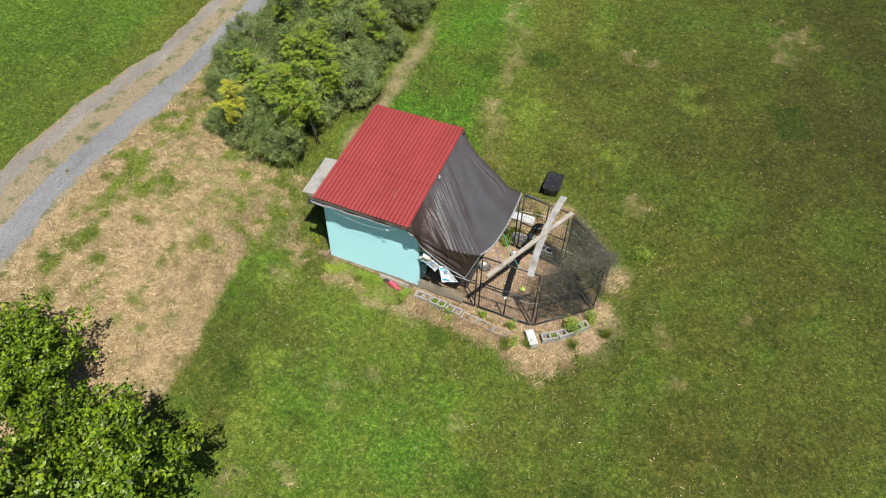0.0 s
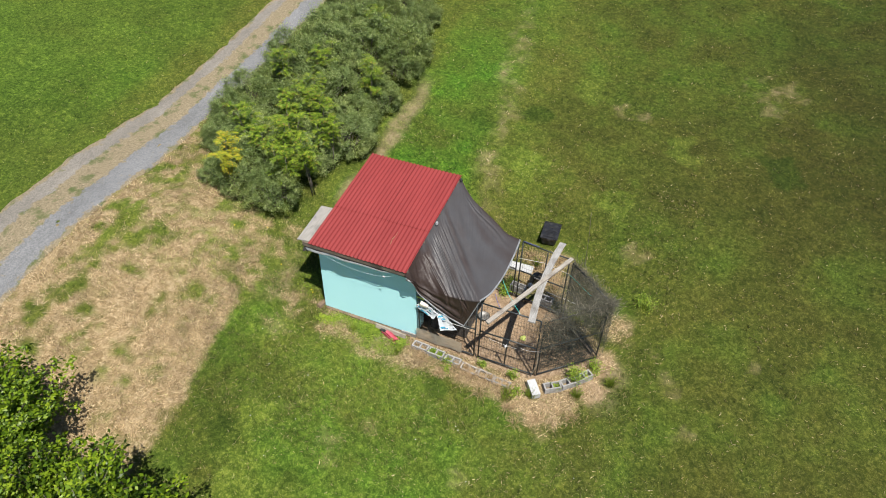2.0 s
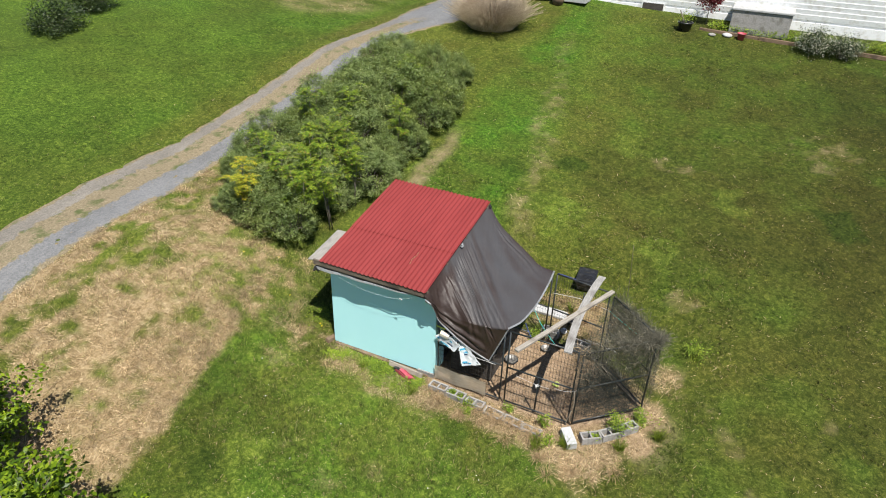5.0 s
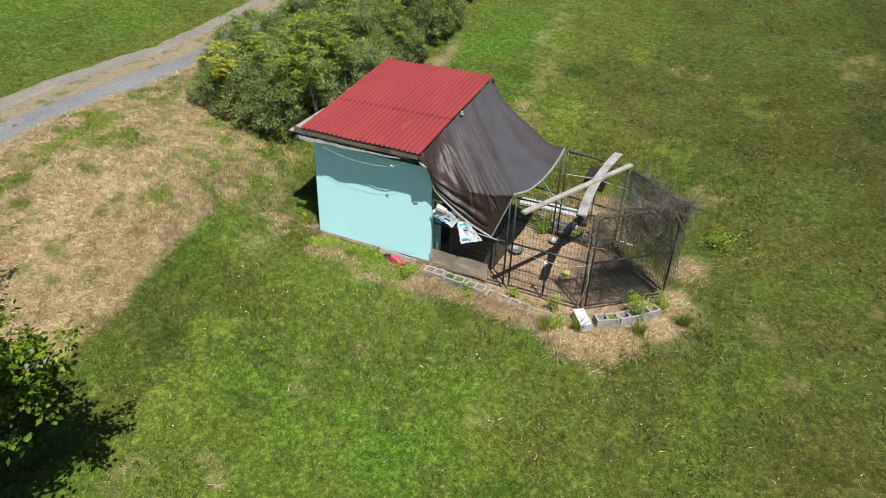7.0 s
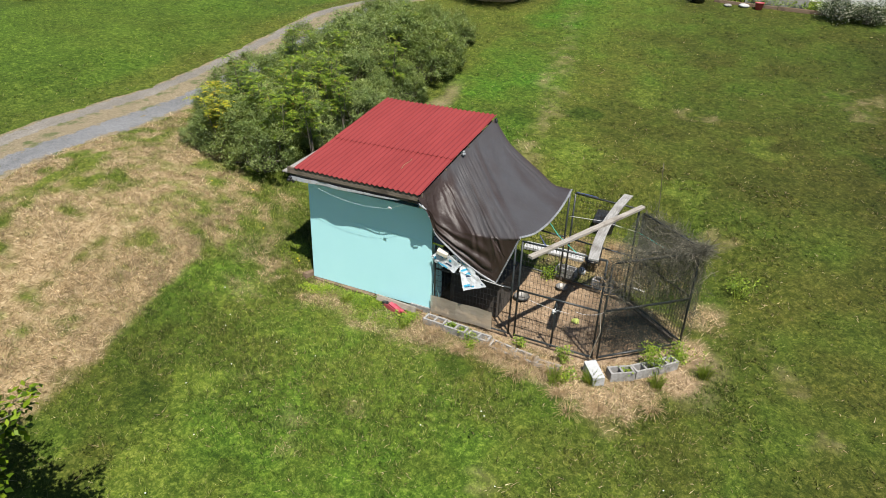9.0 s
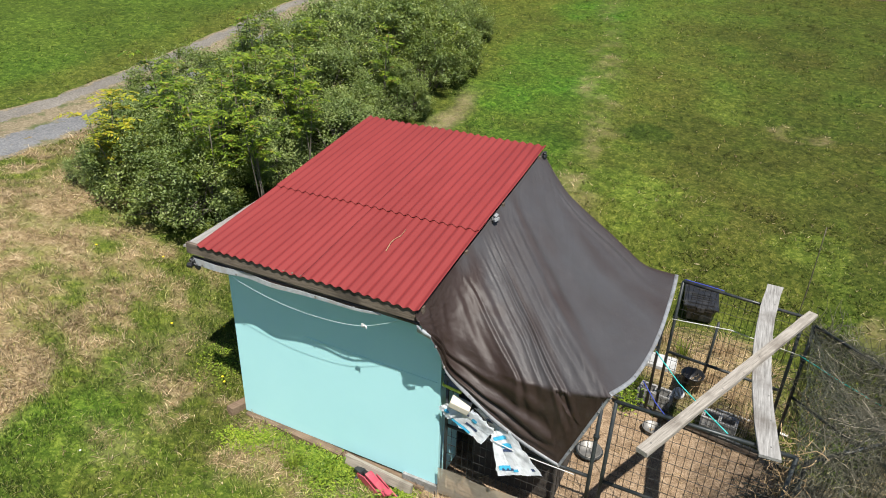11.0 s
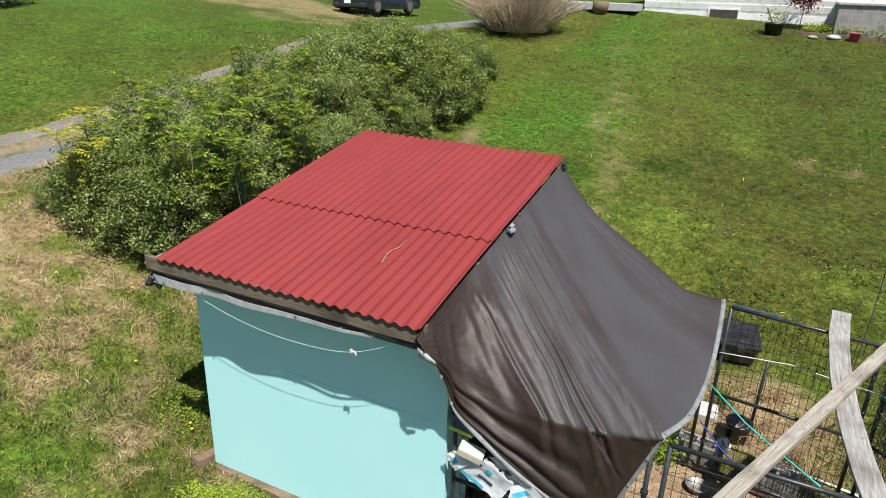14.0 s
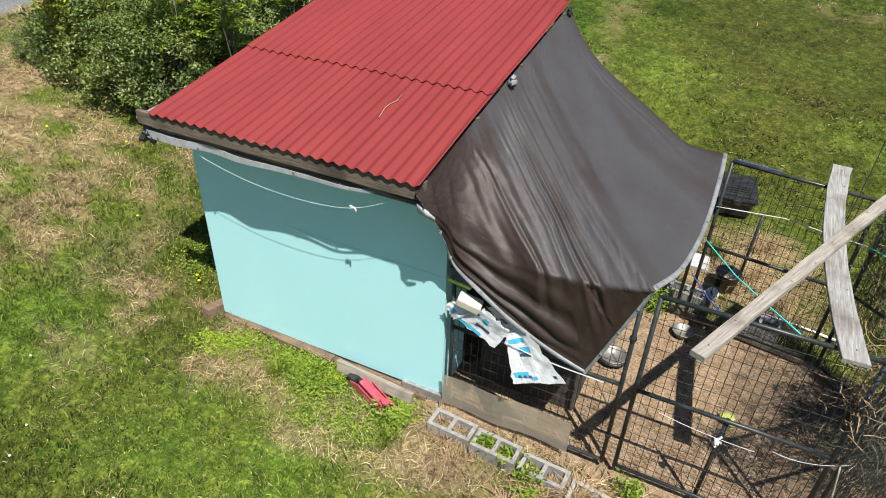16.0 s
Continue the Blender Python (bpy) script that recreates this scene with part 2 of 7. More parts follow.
def tarp_material():
    """Brown coated cloth, bleached greyer on the wide upper sheet; sky sheen there and the flap's shade are put into
    the colour.
    """
    m, t, b = material("brown_tarp", 0.45, 0, 0.38)
    weave = noise_tex(t, 160, 2, 0.5)
    cloud = noise_tex(t, 1.6, 5, 0.6)
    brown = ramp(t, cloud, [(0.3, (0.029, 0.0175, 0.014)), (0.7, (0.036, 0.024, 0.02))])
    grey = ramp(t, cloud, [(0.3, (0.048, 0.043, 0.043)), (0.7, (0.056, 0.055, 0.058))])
    col = mix(t, brown, grey, attribute(t, "fade_and_shade"))
    dust = ramp(t, noise_tex(t, 9, 8, 0.75, (1, 2.5, 1)), [(0.5, (0, 0, 0)), (0.8, (0.35, 0.35, 0.35))])
    col = mix(t, col, (0.075, 0.068, 0.066), dust)
    t.links.new(col, b.inputs["Base Color"])
    t.links.new(ramp(t, noise_tex(t, 5, 6), [(0.3, (0.4, 0.4, 0.4)), (0.7, (0.54, 0.54, 0.54))]), b.inputs["Roughness"])
    h = mix(t, noise_tex(t, 16, 6, 0.7, (1, 2.2, 1)), weave, 0.25)
    bump(t, b, h, 0.5, 0.012)
    return m


def wall_paint():
    m, t, b = material("turquoise_paint", 0.62, 0, 0.35)
    col = ramp(t, noise_tex(t, 1.4, 5, 0.6), [(0.3, (0.405, 0.735, 0.76)), (0.7, (0.43, 0.76, 0.785))])
    streak = ramp(t, noise_tex(t, 2.0, 6, 0.7, (5, 1, 0.5)), [(0.58, (0, 0, 0)), (0.75, (0.15, 0.15, 0.15))])
    col = mix(t, col, (0.46, 0.78, 0.8), streak)
    dirt = ramp(t, noise_tex(t, 11, 8, 0.75), [(0.66, (0, 0, 0)), (0.8, (0.12, 0.12, 0.12))])
    col = mix(t, col, (0.38, 0.6, 0.6), dirt)
    t.links.new(col, b.inputs["Base Color"])
    bump(t, b, noise_tex(t, 60, 5, 0.6), 0.12, 0.003)
    return m


def roof_material():
    m, t, b = material("red_roof_sheet", 0.62, 0, 0.35)
    col = ramp(t, noise_tex(t, 2.2, 6, 0.65, (1, 0.25, 1)), [(0.3, (0.175, 0.0215, 0.0205)), (0.7, (0.225, 0.031, 0.0295))])
    pale = ramp(t, noise_tex(t, 14, 8, 0.75, (2.2, 0.3, 1)), [(0.58, (0, 0, 0)), (0.78, (0.3, 0.3, 0.3))])
    col = mix(t, col, (0.24, 0.06, 0.05), pale)
    moss = ramp(t, noise_tex(t, 3.0, 8, 0.8, (1, 0.4, 1)), [(0.66, (0, 0, 0)), (0.74, (0.28, 0.28, 0.28))])
    col = mix(t, col, (0.1, 0.04, 0.033), moss)
    t.links.new(col, b.inputs["Base Color"])
    bump(t, b, noise_tex(t, 90, 5, 0.6), 0.2, 0.003)
    return m


def wood(name, c1, c2, stain, rough=0.85, stretch=(1, 14, 14)):
    return plain(name, c1, c2, 5.0, rough, 0, stain, 2.5, 0.6, stretch, 0.3, 0.12)


M_GROUND, M_GRAVEL, M_BLADE = ground_material(), gravel_material(), blade_material()
M_TARP, M_WALL, M_ROOF = tarp_material(), wall_paint(), roof_material()
M_HEM = plain("grey_hem", (0.16, 0.17, 0.18), (0.26, 0.27, 0.28), 20, 0.5, 0, (0.12, 0.115, 0.11), 6, 0.2)
M_HEM_WHITE = plain("pale_hem", (0.3, 0.32, 0.34), (0.45, 0.47, 0.49), 20, 0.45, 0, (0.3, 0.28, 0.26), 7, 0.2)
M_WOOD_GREY = wood("weathered_grey_wood", (0.17, 0.16, 0.145), (0.31, 0.295, 0.27), (0.1, 0.092, 0.085), stretch=(14, 1, 14))
M_WOOD_GREY_X = wood("weathered_pale_wood", (0.2, 0.17, 0.135), (0.34, 0.3, 0.25), (0.12, 0.1, 0.08))
M_WOOD_SILVER = wood("silvered_plank_wood", (0.13, 0.125, 0.115), (0.38, 0.37, 0.35), (0.11, 0.095, 0.08), stretch=(0.8, 16, 16))
M_WOOD_BATTEN = wood("weathered_batten_wood", (0.17, 0.15, 0.125), (0.37, 0.34, 0.295), (0.12, 0.1, 0.08), stretch=(0.8, 16, 16))
M_WOOD_BROWN = wood("bare_brown_wood", (0.11, 0.073, 0.047), (0.24, 0.17, 0.115), (0.05, 0.036, 0.025))
M_FASCIA = wood("weathered_fascia_wood", (0.075, 0.058, 0.043), (0.19, 0.155, 0.12), (0.04, 0.033, 0.027))
M_BLACK_METAL = plain("black_coated_steel", (0.012, 0.016, 0.017), (0.028, 0.034, 0.036), 30, 0.42, 0.0, (0.05, 0.045, 0.04), 9, 0.1)
M_WIRE = plain("dark_wire", (0.02, 0.02, 0.018), (0.05, 0.048, 0.042), 30, 0.5, 0.3)
M_BLOCK = plain("concrete_block", (0.2, 0.195, 0.185), (0.34, 0.33, 0.315), 26, 0.95, 0, (0.13, 0.122, 0.1), 5, 0.7, None, 0.2, 0.08)
M_WHITE_BLOCK = plain("pale_concrete", (0.33, 0.335, 0.335), (0.45, 0.455, 0.455), 26, 0.95, 0, (0.3, 0.295, 0.28), 5, 0.5, None, 0.2)
M_BLACK_PLASTIC = plain("black_plastic", (0.012, 0.012, 0.013), (0.022, 0.022, 0.024), 14, 0.34, 0, (0.05, 0.048, 0.045), 6, 0.1)
M_RED_PLASTIC = plain("faded_red_plastic", (0.34, 0.035, 0.06), (0.46, 0.075, 0.11), 12, 0.5, 0, (0.4, 0.14, 0.14), 8, 0.15)
M_STEEL = plain("dull_steel", (0.17, 0.165, 0.155), (0.26, 0.25, 0.235), 18, 0.5, 0.55, (0.3, 0.27, 0.23), 5, 0.1)
M_WHITE = plain("white_paint", (0.72, 0.73, 0.73), (0.8, 0.81, 0.81), 9, 0.6, 0, (0.55, 0.53, 0.48), 4, 0.1)
M_PAPER = plain("white_paper", (0.78, 0.81, 0.83), (0.86, 0.88, 0.89), 9, 0.6, 0, (0.5, 0.52, 0.53), 9, 0.15)
M_BLUE = plain("printed_blue", (0.03, 0.28, 0.46), (0.06, 0.4, 0.58), 25, 0.5)
M_INK = plain("printed_dark_blue", (0.02, 0.035, 0.08), (0.05, 0.07, 0.14), 25, 0.5)
M_TEAL_ROPE = plain("teal_cord", (0.03, 0.42, 0.38), (0.06, 0.55, 0.5), 60, 0.7)
M_BLUE_ROPE = plain("blue_cord", (0.025, 0.045, 0.26), (0.045, 0.07, 0.36), 60, 0.7)
M_WHITE_ROPE = plain("white_cord", (0.46, 0.46, 0.45), (0.6, 0.6, 0.58), 60, 0.7)
M_PALE_ROPE = plain("pale_blue_cord", (0.58, 0.74, 0.76), (0.66, 0.8, 0.8), 60, 0.7)
M_BARK = plain("grey_bark", (0.09, 0.075, 0.06), (0.2, 0.17, 0.14), 18, 0.95, 0, (0.06, 0.05, 0.04), 4, 0.9, (1, 1, 0.25))
M_PALE_STEM = plain("pale_dry_stem", (0.2, 0.17, 0.13), (0.4, 0.35, 0.27), 20, 0.9)
M_VINE = plain("dead_vine", (0.045, 0.045, 0.028), (0.15, 0.14, 0.1), 20, 0.9)
M_STRAW = plain("dead_straw", (0.3, 0.2, 0.1), (0.48, 0.35, 0.2), 20, 0.9)
M_NET = plain("dark_netting", (0.025, 0.032, 0.024), (0.055, 0.062, 0.046), 20, 0.7)
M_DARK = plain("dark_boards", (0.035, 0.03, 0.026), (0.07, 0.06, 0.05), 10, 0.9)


# ---- ground ----
def smooth_step(a, b, v):
    v = np.clip((v - a) / (b - a), 0, 1)
    return v * v * (3 - 2 * v)


def ground_z(x, y):
    """Height of the sloping field: it climbs to the house and to the bank beside the gravel road."""
    x, y = np.asarray(x, float), np.asarray(y, float)
    xx = np.clip(x, -18, 14)
    top = np.clip(24 + 1.4 * (xx + 3), 12, 24)
    yy = np.clip(y, -8, None)
    yy = np.where(yy > top - 2, top - 2 + 2 * (1 - np.exp(-(yy - top + 2) / 2)), yy)
    q = 0.12315 - 0.07592 * xx + 0.14503 * yy + 0.00211 * xx ** 2 + 0.00119 * yy ** 2 + 0.00149 * xx * yy
    q = q + 0.7 * np.exp(-((xx + 7) ** 2 + (yy + 0.8) ** 2) / (2 * 2.4 ** 2))
    d = np.hypot((xx - 0.8) / 1.25, yy - 1.2)
    return q + (-0.015 * xx - 0.02 - q) * (1 - smooth_step(2.4, 5.0, d))


def gz(x, y):
    return float(ground_z(x, y))


def wobble(x, y, f, seed=0.0):
    """A cheap smooth unevenness between -1 and 1."""
    return (np.sin(x * f + 1.7 * np.sin(y * f * 0.63 + seed) + seed) + np.sin(y * f * 1.13 + 1.3 * np.sin(x * f * 0.71 + 2 * seed))
            + 0.6 * np.sin((x + y) * f * 2.1 + seed * 3)) / 2.6


KENNEL = [(0.0, 0.0), (1.49, 0.03), (2.86, 0.02), (4.04, 1.1), (2.95, 2.07), (1.68, 2.24), (0.0, 2.4)]


def inside(poly, x, y):
    hit = np.zeros(np.shape(x), bool)
    for (x0, y0), (x1, y1) in zip(poly, poly[1:] + poly[:1]):
        c = ((y0 > y) != (y1 > y))
        hit ^= c & (x < (x1 - x0) * (y - y0) / (y1 - y0 + 1e-9) + x0)
    return hit


def edge_distance(poly, x, y):
    best = np.full(np.shape(x), 99.0)
    for (x0, y0), (x1, y1) in zip(poly, poly[1:] + poly[:1]):
        dx, dy = x1 - x0, y1 - y0
        k = np.clip(((x - x0) * dx + (y - y0) * dy) / (dx * dx + dy * dy), 0, 1)
        best = np.minimum(best, np.hypot(x - x0 - k * dx, y - y0 - k * dy))
    return best


def fbm(x, y, size, octaves=4, seed=0):
    """Lattice noise summed over octaves, about -1 to 1; size: metres of the largest lumps."""
    x, y = np.asarray(x, float) / size, np.asarray(y, float) / size
    total, weight = np.zeros(np.shape(x)), 1.0
    for k in range(octaves):
        xi, yi = np.floor(x), np.floor(y)
        fx, fy = x - xi, y - yi
        fx, fy = fx * fx * (3 - 2 * fx), fy * fy * (3 - 2 * fy)

        def corner(i, j):
            h = (xi + i).astype(np.int64) * 374761393 + (yi + j).astype(np.int64) * 668265263 + (seed * 31 + k) * 982451653
            h = (h ^ (h >> 13)) * 1274126177 & 0x7fffffff
            return ((h ^ (h >> 16)) & 0xffff) / 32767.5 - 1

        low = corner(0, 0) * (1 - fx) + corner(1, 0) * fx
        high = corner(0, 1) * (1 - fx) + corner(1, 1) * fx
        total += weight * (low * (1 - fy) + high * fy)
        weight *= 0.6
        x, y = x * 2.03 + 5.1, y * 2.03 + 1.7
    return total / 1.25


def patches(x, y, spots, ragged):
    """Ragged round patches: x, y, radius."""
    best = np.zeros(np.shape(x))
    for px, py, r in spots:
        best = np.maximum(best, smooth_step(0.25, 0.6, 1 - np.hypot(x - px, y - py) / (2 * r) + 0.5 * ragged))
    return best


WORN = [(-1.67, -2.6, 0.16), (-0.79, -1.93, 0.12), (0.04, -2.54, 0.16), (-0.48, -3.3, 0.22), (2.17, -2.77, 0.12), (-1.41, -5.6, 0.25), (-0.7, -5.1, 0.2),
        (5.6, 0.95, 0.22), (6.2, -0.2, 0.16), (5.25, 1.8, 0.16), (7.4, 2.2, 0.16), (4.1, 4.6, 0.3), (2.9, 10.0, 0.3), (7.0, 12.5, 0.6), (-2.5, -0.55, 0.3), (-3.0, -0.9, 0.3)]
DARK_TUFTS = [(-2.82, -3.8, 0.4), (-0.91, -4.1, 0.3), (1.02, -1.17, 0.2), (0.2, 8.7, 0.35), (-1.3, 7.9, 0.4), (3.0, -3.9, 0.3), (7.6, 9.0, 0.4), (5.2, -3.4, 0.4)]
YELLOW_TUFTS = [(-2.33, -3.25, 0.3), (-1.84, -4.7, 0.5), (1.5, 10.8, 0.5), (4.6, 8.9, 0.5), (0.6, 6.4, 0.4), (3.4, 6.0, 0.4), (3.2, -4.8, 0.5)]


def zones(x, y):
    """How dry, how bare, how lush, how light and how worn the ground is at each place."""
    n1, n2, n3, n4 = fbm(x, y, 1.3, 4, 1), fbm(x, y, 0.5, 3, 2), fbm(x, y, 4.0, 4, 3), fbm(x, y, 0.24, 2, 4)
    out = np.where(inside(KENNEL, x, y), 0.0, edge_distance(KENNEL, x, y))
    # the dry bank between the road and the lawn, with green left in it
    edge = x + 0.22 * n1 + 0.12 * n2
    bank = smooth_step(-3.5, -4.1, edge) * smooth_step(-9.3, -8.9, edge) * smooth_step(-9.5, -7.5, y) * np.maximum(smooth_step(3.6, 2.0, y + 0.25 * (x + 7)), smooth_step(-7.3, -7.9, edge) * smooth_step(9.0, 5.5, y))
    fill = 0.69 - 0.2 * smooth_step(-1.8, 0.2, y) * smooth_step(-6.3, -5.2, x) - 0.26 * smooth_step(0.7, 0.1, np.abs(edge + 7.7)) * smooth_step(1.5, -0.5, y) - 0.14 * smooth_step(-2.2, 0.8, y) + 0.15 * smooth_step(0.7, 0.1, np.abs(x + 4.2)) * smooth_step(-1.0, -2.5, y)
    dry = 0.92 * smooth_step(0.22, 0.72, bank * (fill + 0.12 * n1 + 0.24 * n2 + 0.34 * n4))
    # straw round the dog run
    reach = 0.6 + 0.5 * smooth_step(0.9, 0.0, y) + 0.75 * np.exp(-((x - 3.45) / 0.7) ** 2) * (y < 0.4)
    front = smooth_step(1.1, 0.45, out / reach) * smooth_step(-0.5, 0.1, x) * smooth_step(2.6, 1.4, y)
    dry = np.maximum(dry, 0.92 * smooth_step(0.22, 0.66, front * (0.72 + 0.24 * n1 + 0.3 * n2 + 0.3 * n4)))
    side = smooth_step(1.0, 0.2, np.hypot((x + 2.75) / 1.3, (y + 0.3) / 0.9)) * 0.6 + smooth_step(1.5, 0.3, np.hypot((x + 1.3) / 1.8, (y + 0.45) / 0.55)) * 0.42
    yard = smooth_step(1.3, 0.3, np.hypot((x - 2.1) / 1.6, (y - 3.3) / 1.1)) * 0.72 + smooth_step(1.0, 0.2, np.hypot(x - 4.4, (y - 2.2) / 0.9)) * 0.55
    left = smooth_step(1.3, 0.4, np.hypot((x + 3.6) / 0.7, (y - 0.6) / 1.8)) * 0.42
    dry = np.maximum(dry, 0.85 * smooth_step(0.3, 0.8, np.maximum.reduce([side, yard, left]) * (1.0 + 0.4 * n1 + 0.45 * n2 + 0.4 * n4)))
    dry = np.maximum(dry, patches(x, y, WORN, n2 + 0.5 * n4) * np.clip(0.05 + 0.34 * n4, 0, 0.45))
    yard_dirt = smooth_step(1.0, 0.3, np.hypot((x + 16.0) / 6.0, (y - 19.0) / 6.5)) * smooth_step(9.5, 12.5, y)
    dry = np.maximum(dry, 0.62 * smooth_step(0.25, 0.75, yard_dirt * (0.75 + 0.4 * n3 + 0.3 * n1)))
    stripe = smooth_step(0.5, 0.05, np.abs(x + 0.3 + 0.2 * (y - 6) + 0.35 * n1)) * smooth_step(3.5, 5.5, y) * smooth_step(19, 15, y)
    dry = np.maximum(dry, stripe * np.clip(0.14 + 0.25 * n2 + 0.25 * n4, 0, 0.45))
    mixed = np.exp(-((x + 0.1) / 1.7) ** 2 - ((y + 0.85) / 0.5) ** 2) * 0.52
    dry = np.maximum(dry, 0.8 * smooth_step(0.3, 0.8, mixed * (1.0 + 0.5 * n1 + 0.6 * n2 + 0.6 * n4)))
    soil = np.where(inside(KENNEL, x, y), 1.0, smooth_step(0.2, 0.05, out))
    strip = smooth_step(0.34, 0.08, np.abs(x + 3.55 + 0.2 * n1)) * smooth_step(2.0, 3.2, y) * smooth_step(9.6, 8.0, y) * 0.6
    soil = np.maximum(soil, strip * np.clip(0.5 + 0.7 * n2, 0, 1))
    bare = smooth_step(1.0, 0.2, np.hypot((x - 2.8) / 1.5, (y + 0.5) / 0.5)) * np.clip(0.35 + 0.6 * n2, 0, 0.7)
    bare = np.maximum(bare, smooth_step(1.0, 0.3, np.hypot((x - 2.2) / 1.3, (y - 2.9) / 0.8)) * np.clip(0.15 + 0.7 * n2, 0, 0.6))
    bare = np.maximum(bare, smooth_step(1.0, 0.2, np.hypot((x - 4.35) / 0.7, (y - 0.45) / 1.0)) * np.clip(0.5 + 0.7 * n2, 0, 0.9))
    soil = np.clip(np.maximum(soil, bare), 0, 1)
    lane = smooth_step(-4.2, -3.2, x) * smooth_step(0.3, -1.0, x + 0.06 * y + 0.5 * n1) * smooth_step(2.5, 4.5, y) * 0.8
    far = smooth_step(-11.0, -12.0, x) * 0.6
    lawn = smooth_step(1.0, -2.4, y + 0.3 * (x - 2)) * smooth_step(7.0, 1.5, x + y * 0.3 + n1) * 0.34
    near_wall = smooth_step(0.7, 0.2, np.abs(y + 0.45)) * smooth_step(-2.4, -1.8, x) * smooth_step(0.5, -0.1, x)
    lush = np.clip(np.maximum.reduce([lane, far, lawn, 0.15 * near_wall]) * (0.8 + 0.5 * n3) + (0.3 * n1 + 0.22 * n2 + 0.04) * (x > -4), 0, 1) * (1 - 0.85 * np.clip(bank * 1.5, 0, 1))
    dark = patches(x, y, DARK_TUFTS, n2)
    yellow = patches(x, y, YELLOW_TUFTS, n2)
    lush = np.clip(np.maximum(lush, dark * 0.35) * (1 - 0.8 * yellow), 0, 1)
    right = smooth_step(0.5, 8.0, x - 0.2 * y + n1)
    frontlawn = smooth_step(0.5, -2.0, y) * smooth_step(6.0, 1.5, x) * smooth_step(-5, -3.8, x)
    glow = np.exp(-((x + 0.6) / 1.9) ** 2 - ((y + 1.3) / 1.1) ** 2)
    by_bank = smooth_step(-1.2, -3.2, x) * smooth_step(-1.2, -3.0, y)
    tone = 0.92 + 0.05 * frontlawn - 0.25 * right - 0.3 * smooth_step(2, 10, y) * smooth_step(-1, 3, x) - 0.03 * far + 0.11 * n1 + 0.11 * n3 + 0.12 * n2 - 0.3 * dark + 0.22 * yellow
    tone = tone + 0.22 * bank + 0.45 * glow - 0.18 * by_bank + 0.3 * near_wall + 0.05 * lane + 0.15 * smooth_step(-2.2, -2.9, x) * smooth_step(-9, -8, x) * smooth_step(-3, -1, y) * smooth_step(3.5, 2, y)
    worn = np.clip(0.38 + 0.32 * right - 0.1 * frontlawn + 0.35 * n3 - 0.35 * n1 + 0.3 * n2 - 0.7 * np.maximum(dark, yellow) - 0.3 * far, 0, 1)
    return dry, soil, lush, np.clip(tone, 0.4, 1.8), worn


def set_attribute(mesh, name, values):
    a = mesh.attributes.new(name, 'FLOAT', 'POINT')
    a.data.foreach_set("value", np.asarray(values, np.float32))


def build_ground():
    far = [25, 32, 45, 70, 120, 220, 450, 900]
    xs = np.concatenate([[-v for v in reversed(far)], np.arange(-20, -12, 0.5), np.arange(-12, 9, 0.11), np.arange(9, 20, 0.5), far])
    ys = np.concatenate([[-v for v in reversed(far)], np.arange(-20, -8, 0.5), np.arange(-8, 14, 0.11), np.arange(14, 25, 0.25), [v + 5 for v in far]])
    gx, gy = np.meshgrid(xs, ys)
    x, y = gx.ravel(), gy.ravel()
    z = ground_z(x, y) + 0.012 * wobble(x, y, 3.1, 0.5) + 0.008 * wobble(x, y, 9.0, 1.5)
    nx, ny = len(xs), len(ys)
    i = (np.arange(ny - 1)[:, None] * nx + np.arange(nx - 1)[None, :]).ravel()
    tris = np.concatenate([np.stack([i, i + 1, i + nx + 1], 1), np.stack([i, i + nx + 1, i + nx], 1)])
    mesh = tri_mesh("ground", np.stack([x, y, z], 1), tris)
    for name, values in zip(("dry", "soil", "lush", "tone", "worn"), zones(x, y)):
        set_attribute(mesh, name, values)
    mesh.polygons.foreach_set("use_smooth", np.ones(len(mesh.polygons), bool))
    ob = put_mesh("ground", mesh, M_GROUND)
    tagged(ob, "sloping mown field of patchy green and straw-coloured grass", "lawn", kind="structure")


def road_centre(y):
    y = np.asarray(y, float)
    return -9.80 + 0.12 * np.sin(y * 0.3) + 1.6 * smooth_step(11, 20, y)


def road_half(y):
    y = np.asarray(y, float)
    return 1.32 - 0.33 * smooth_step(1.0, 4.5, y) + 1.7 * smooth_step(14, 20, y)


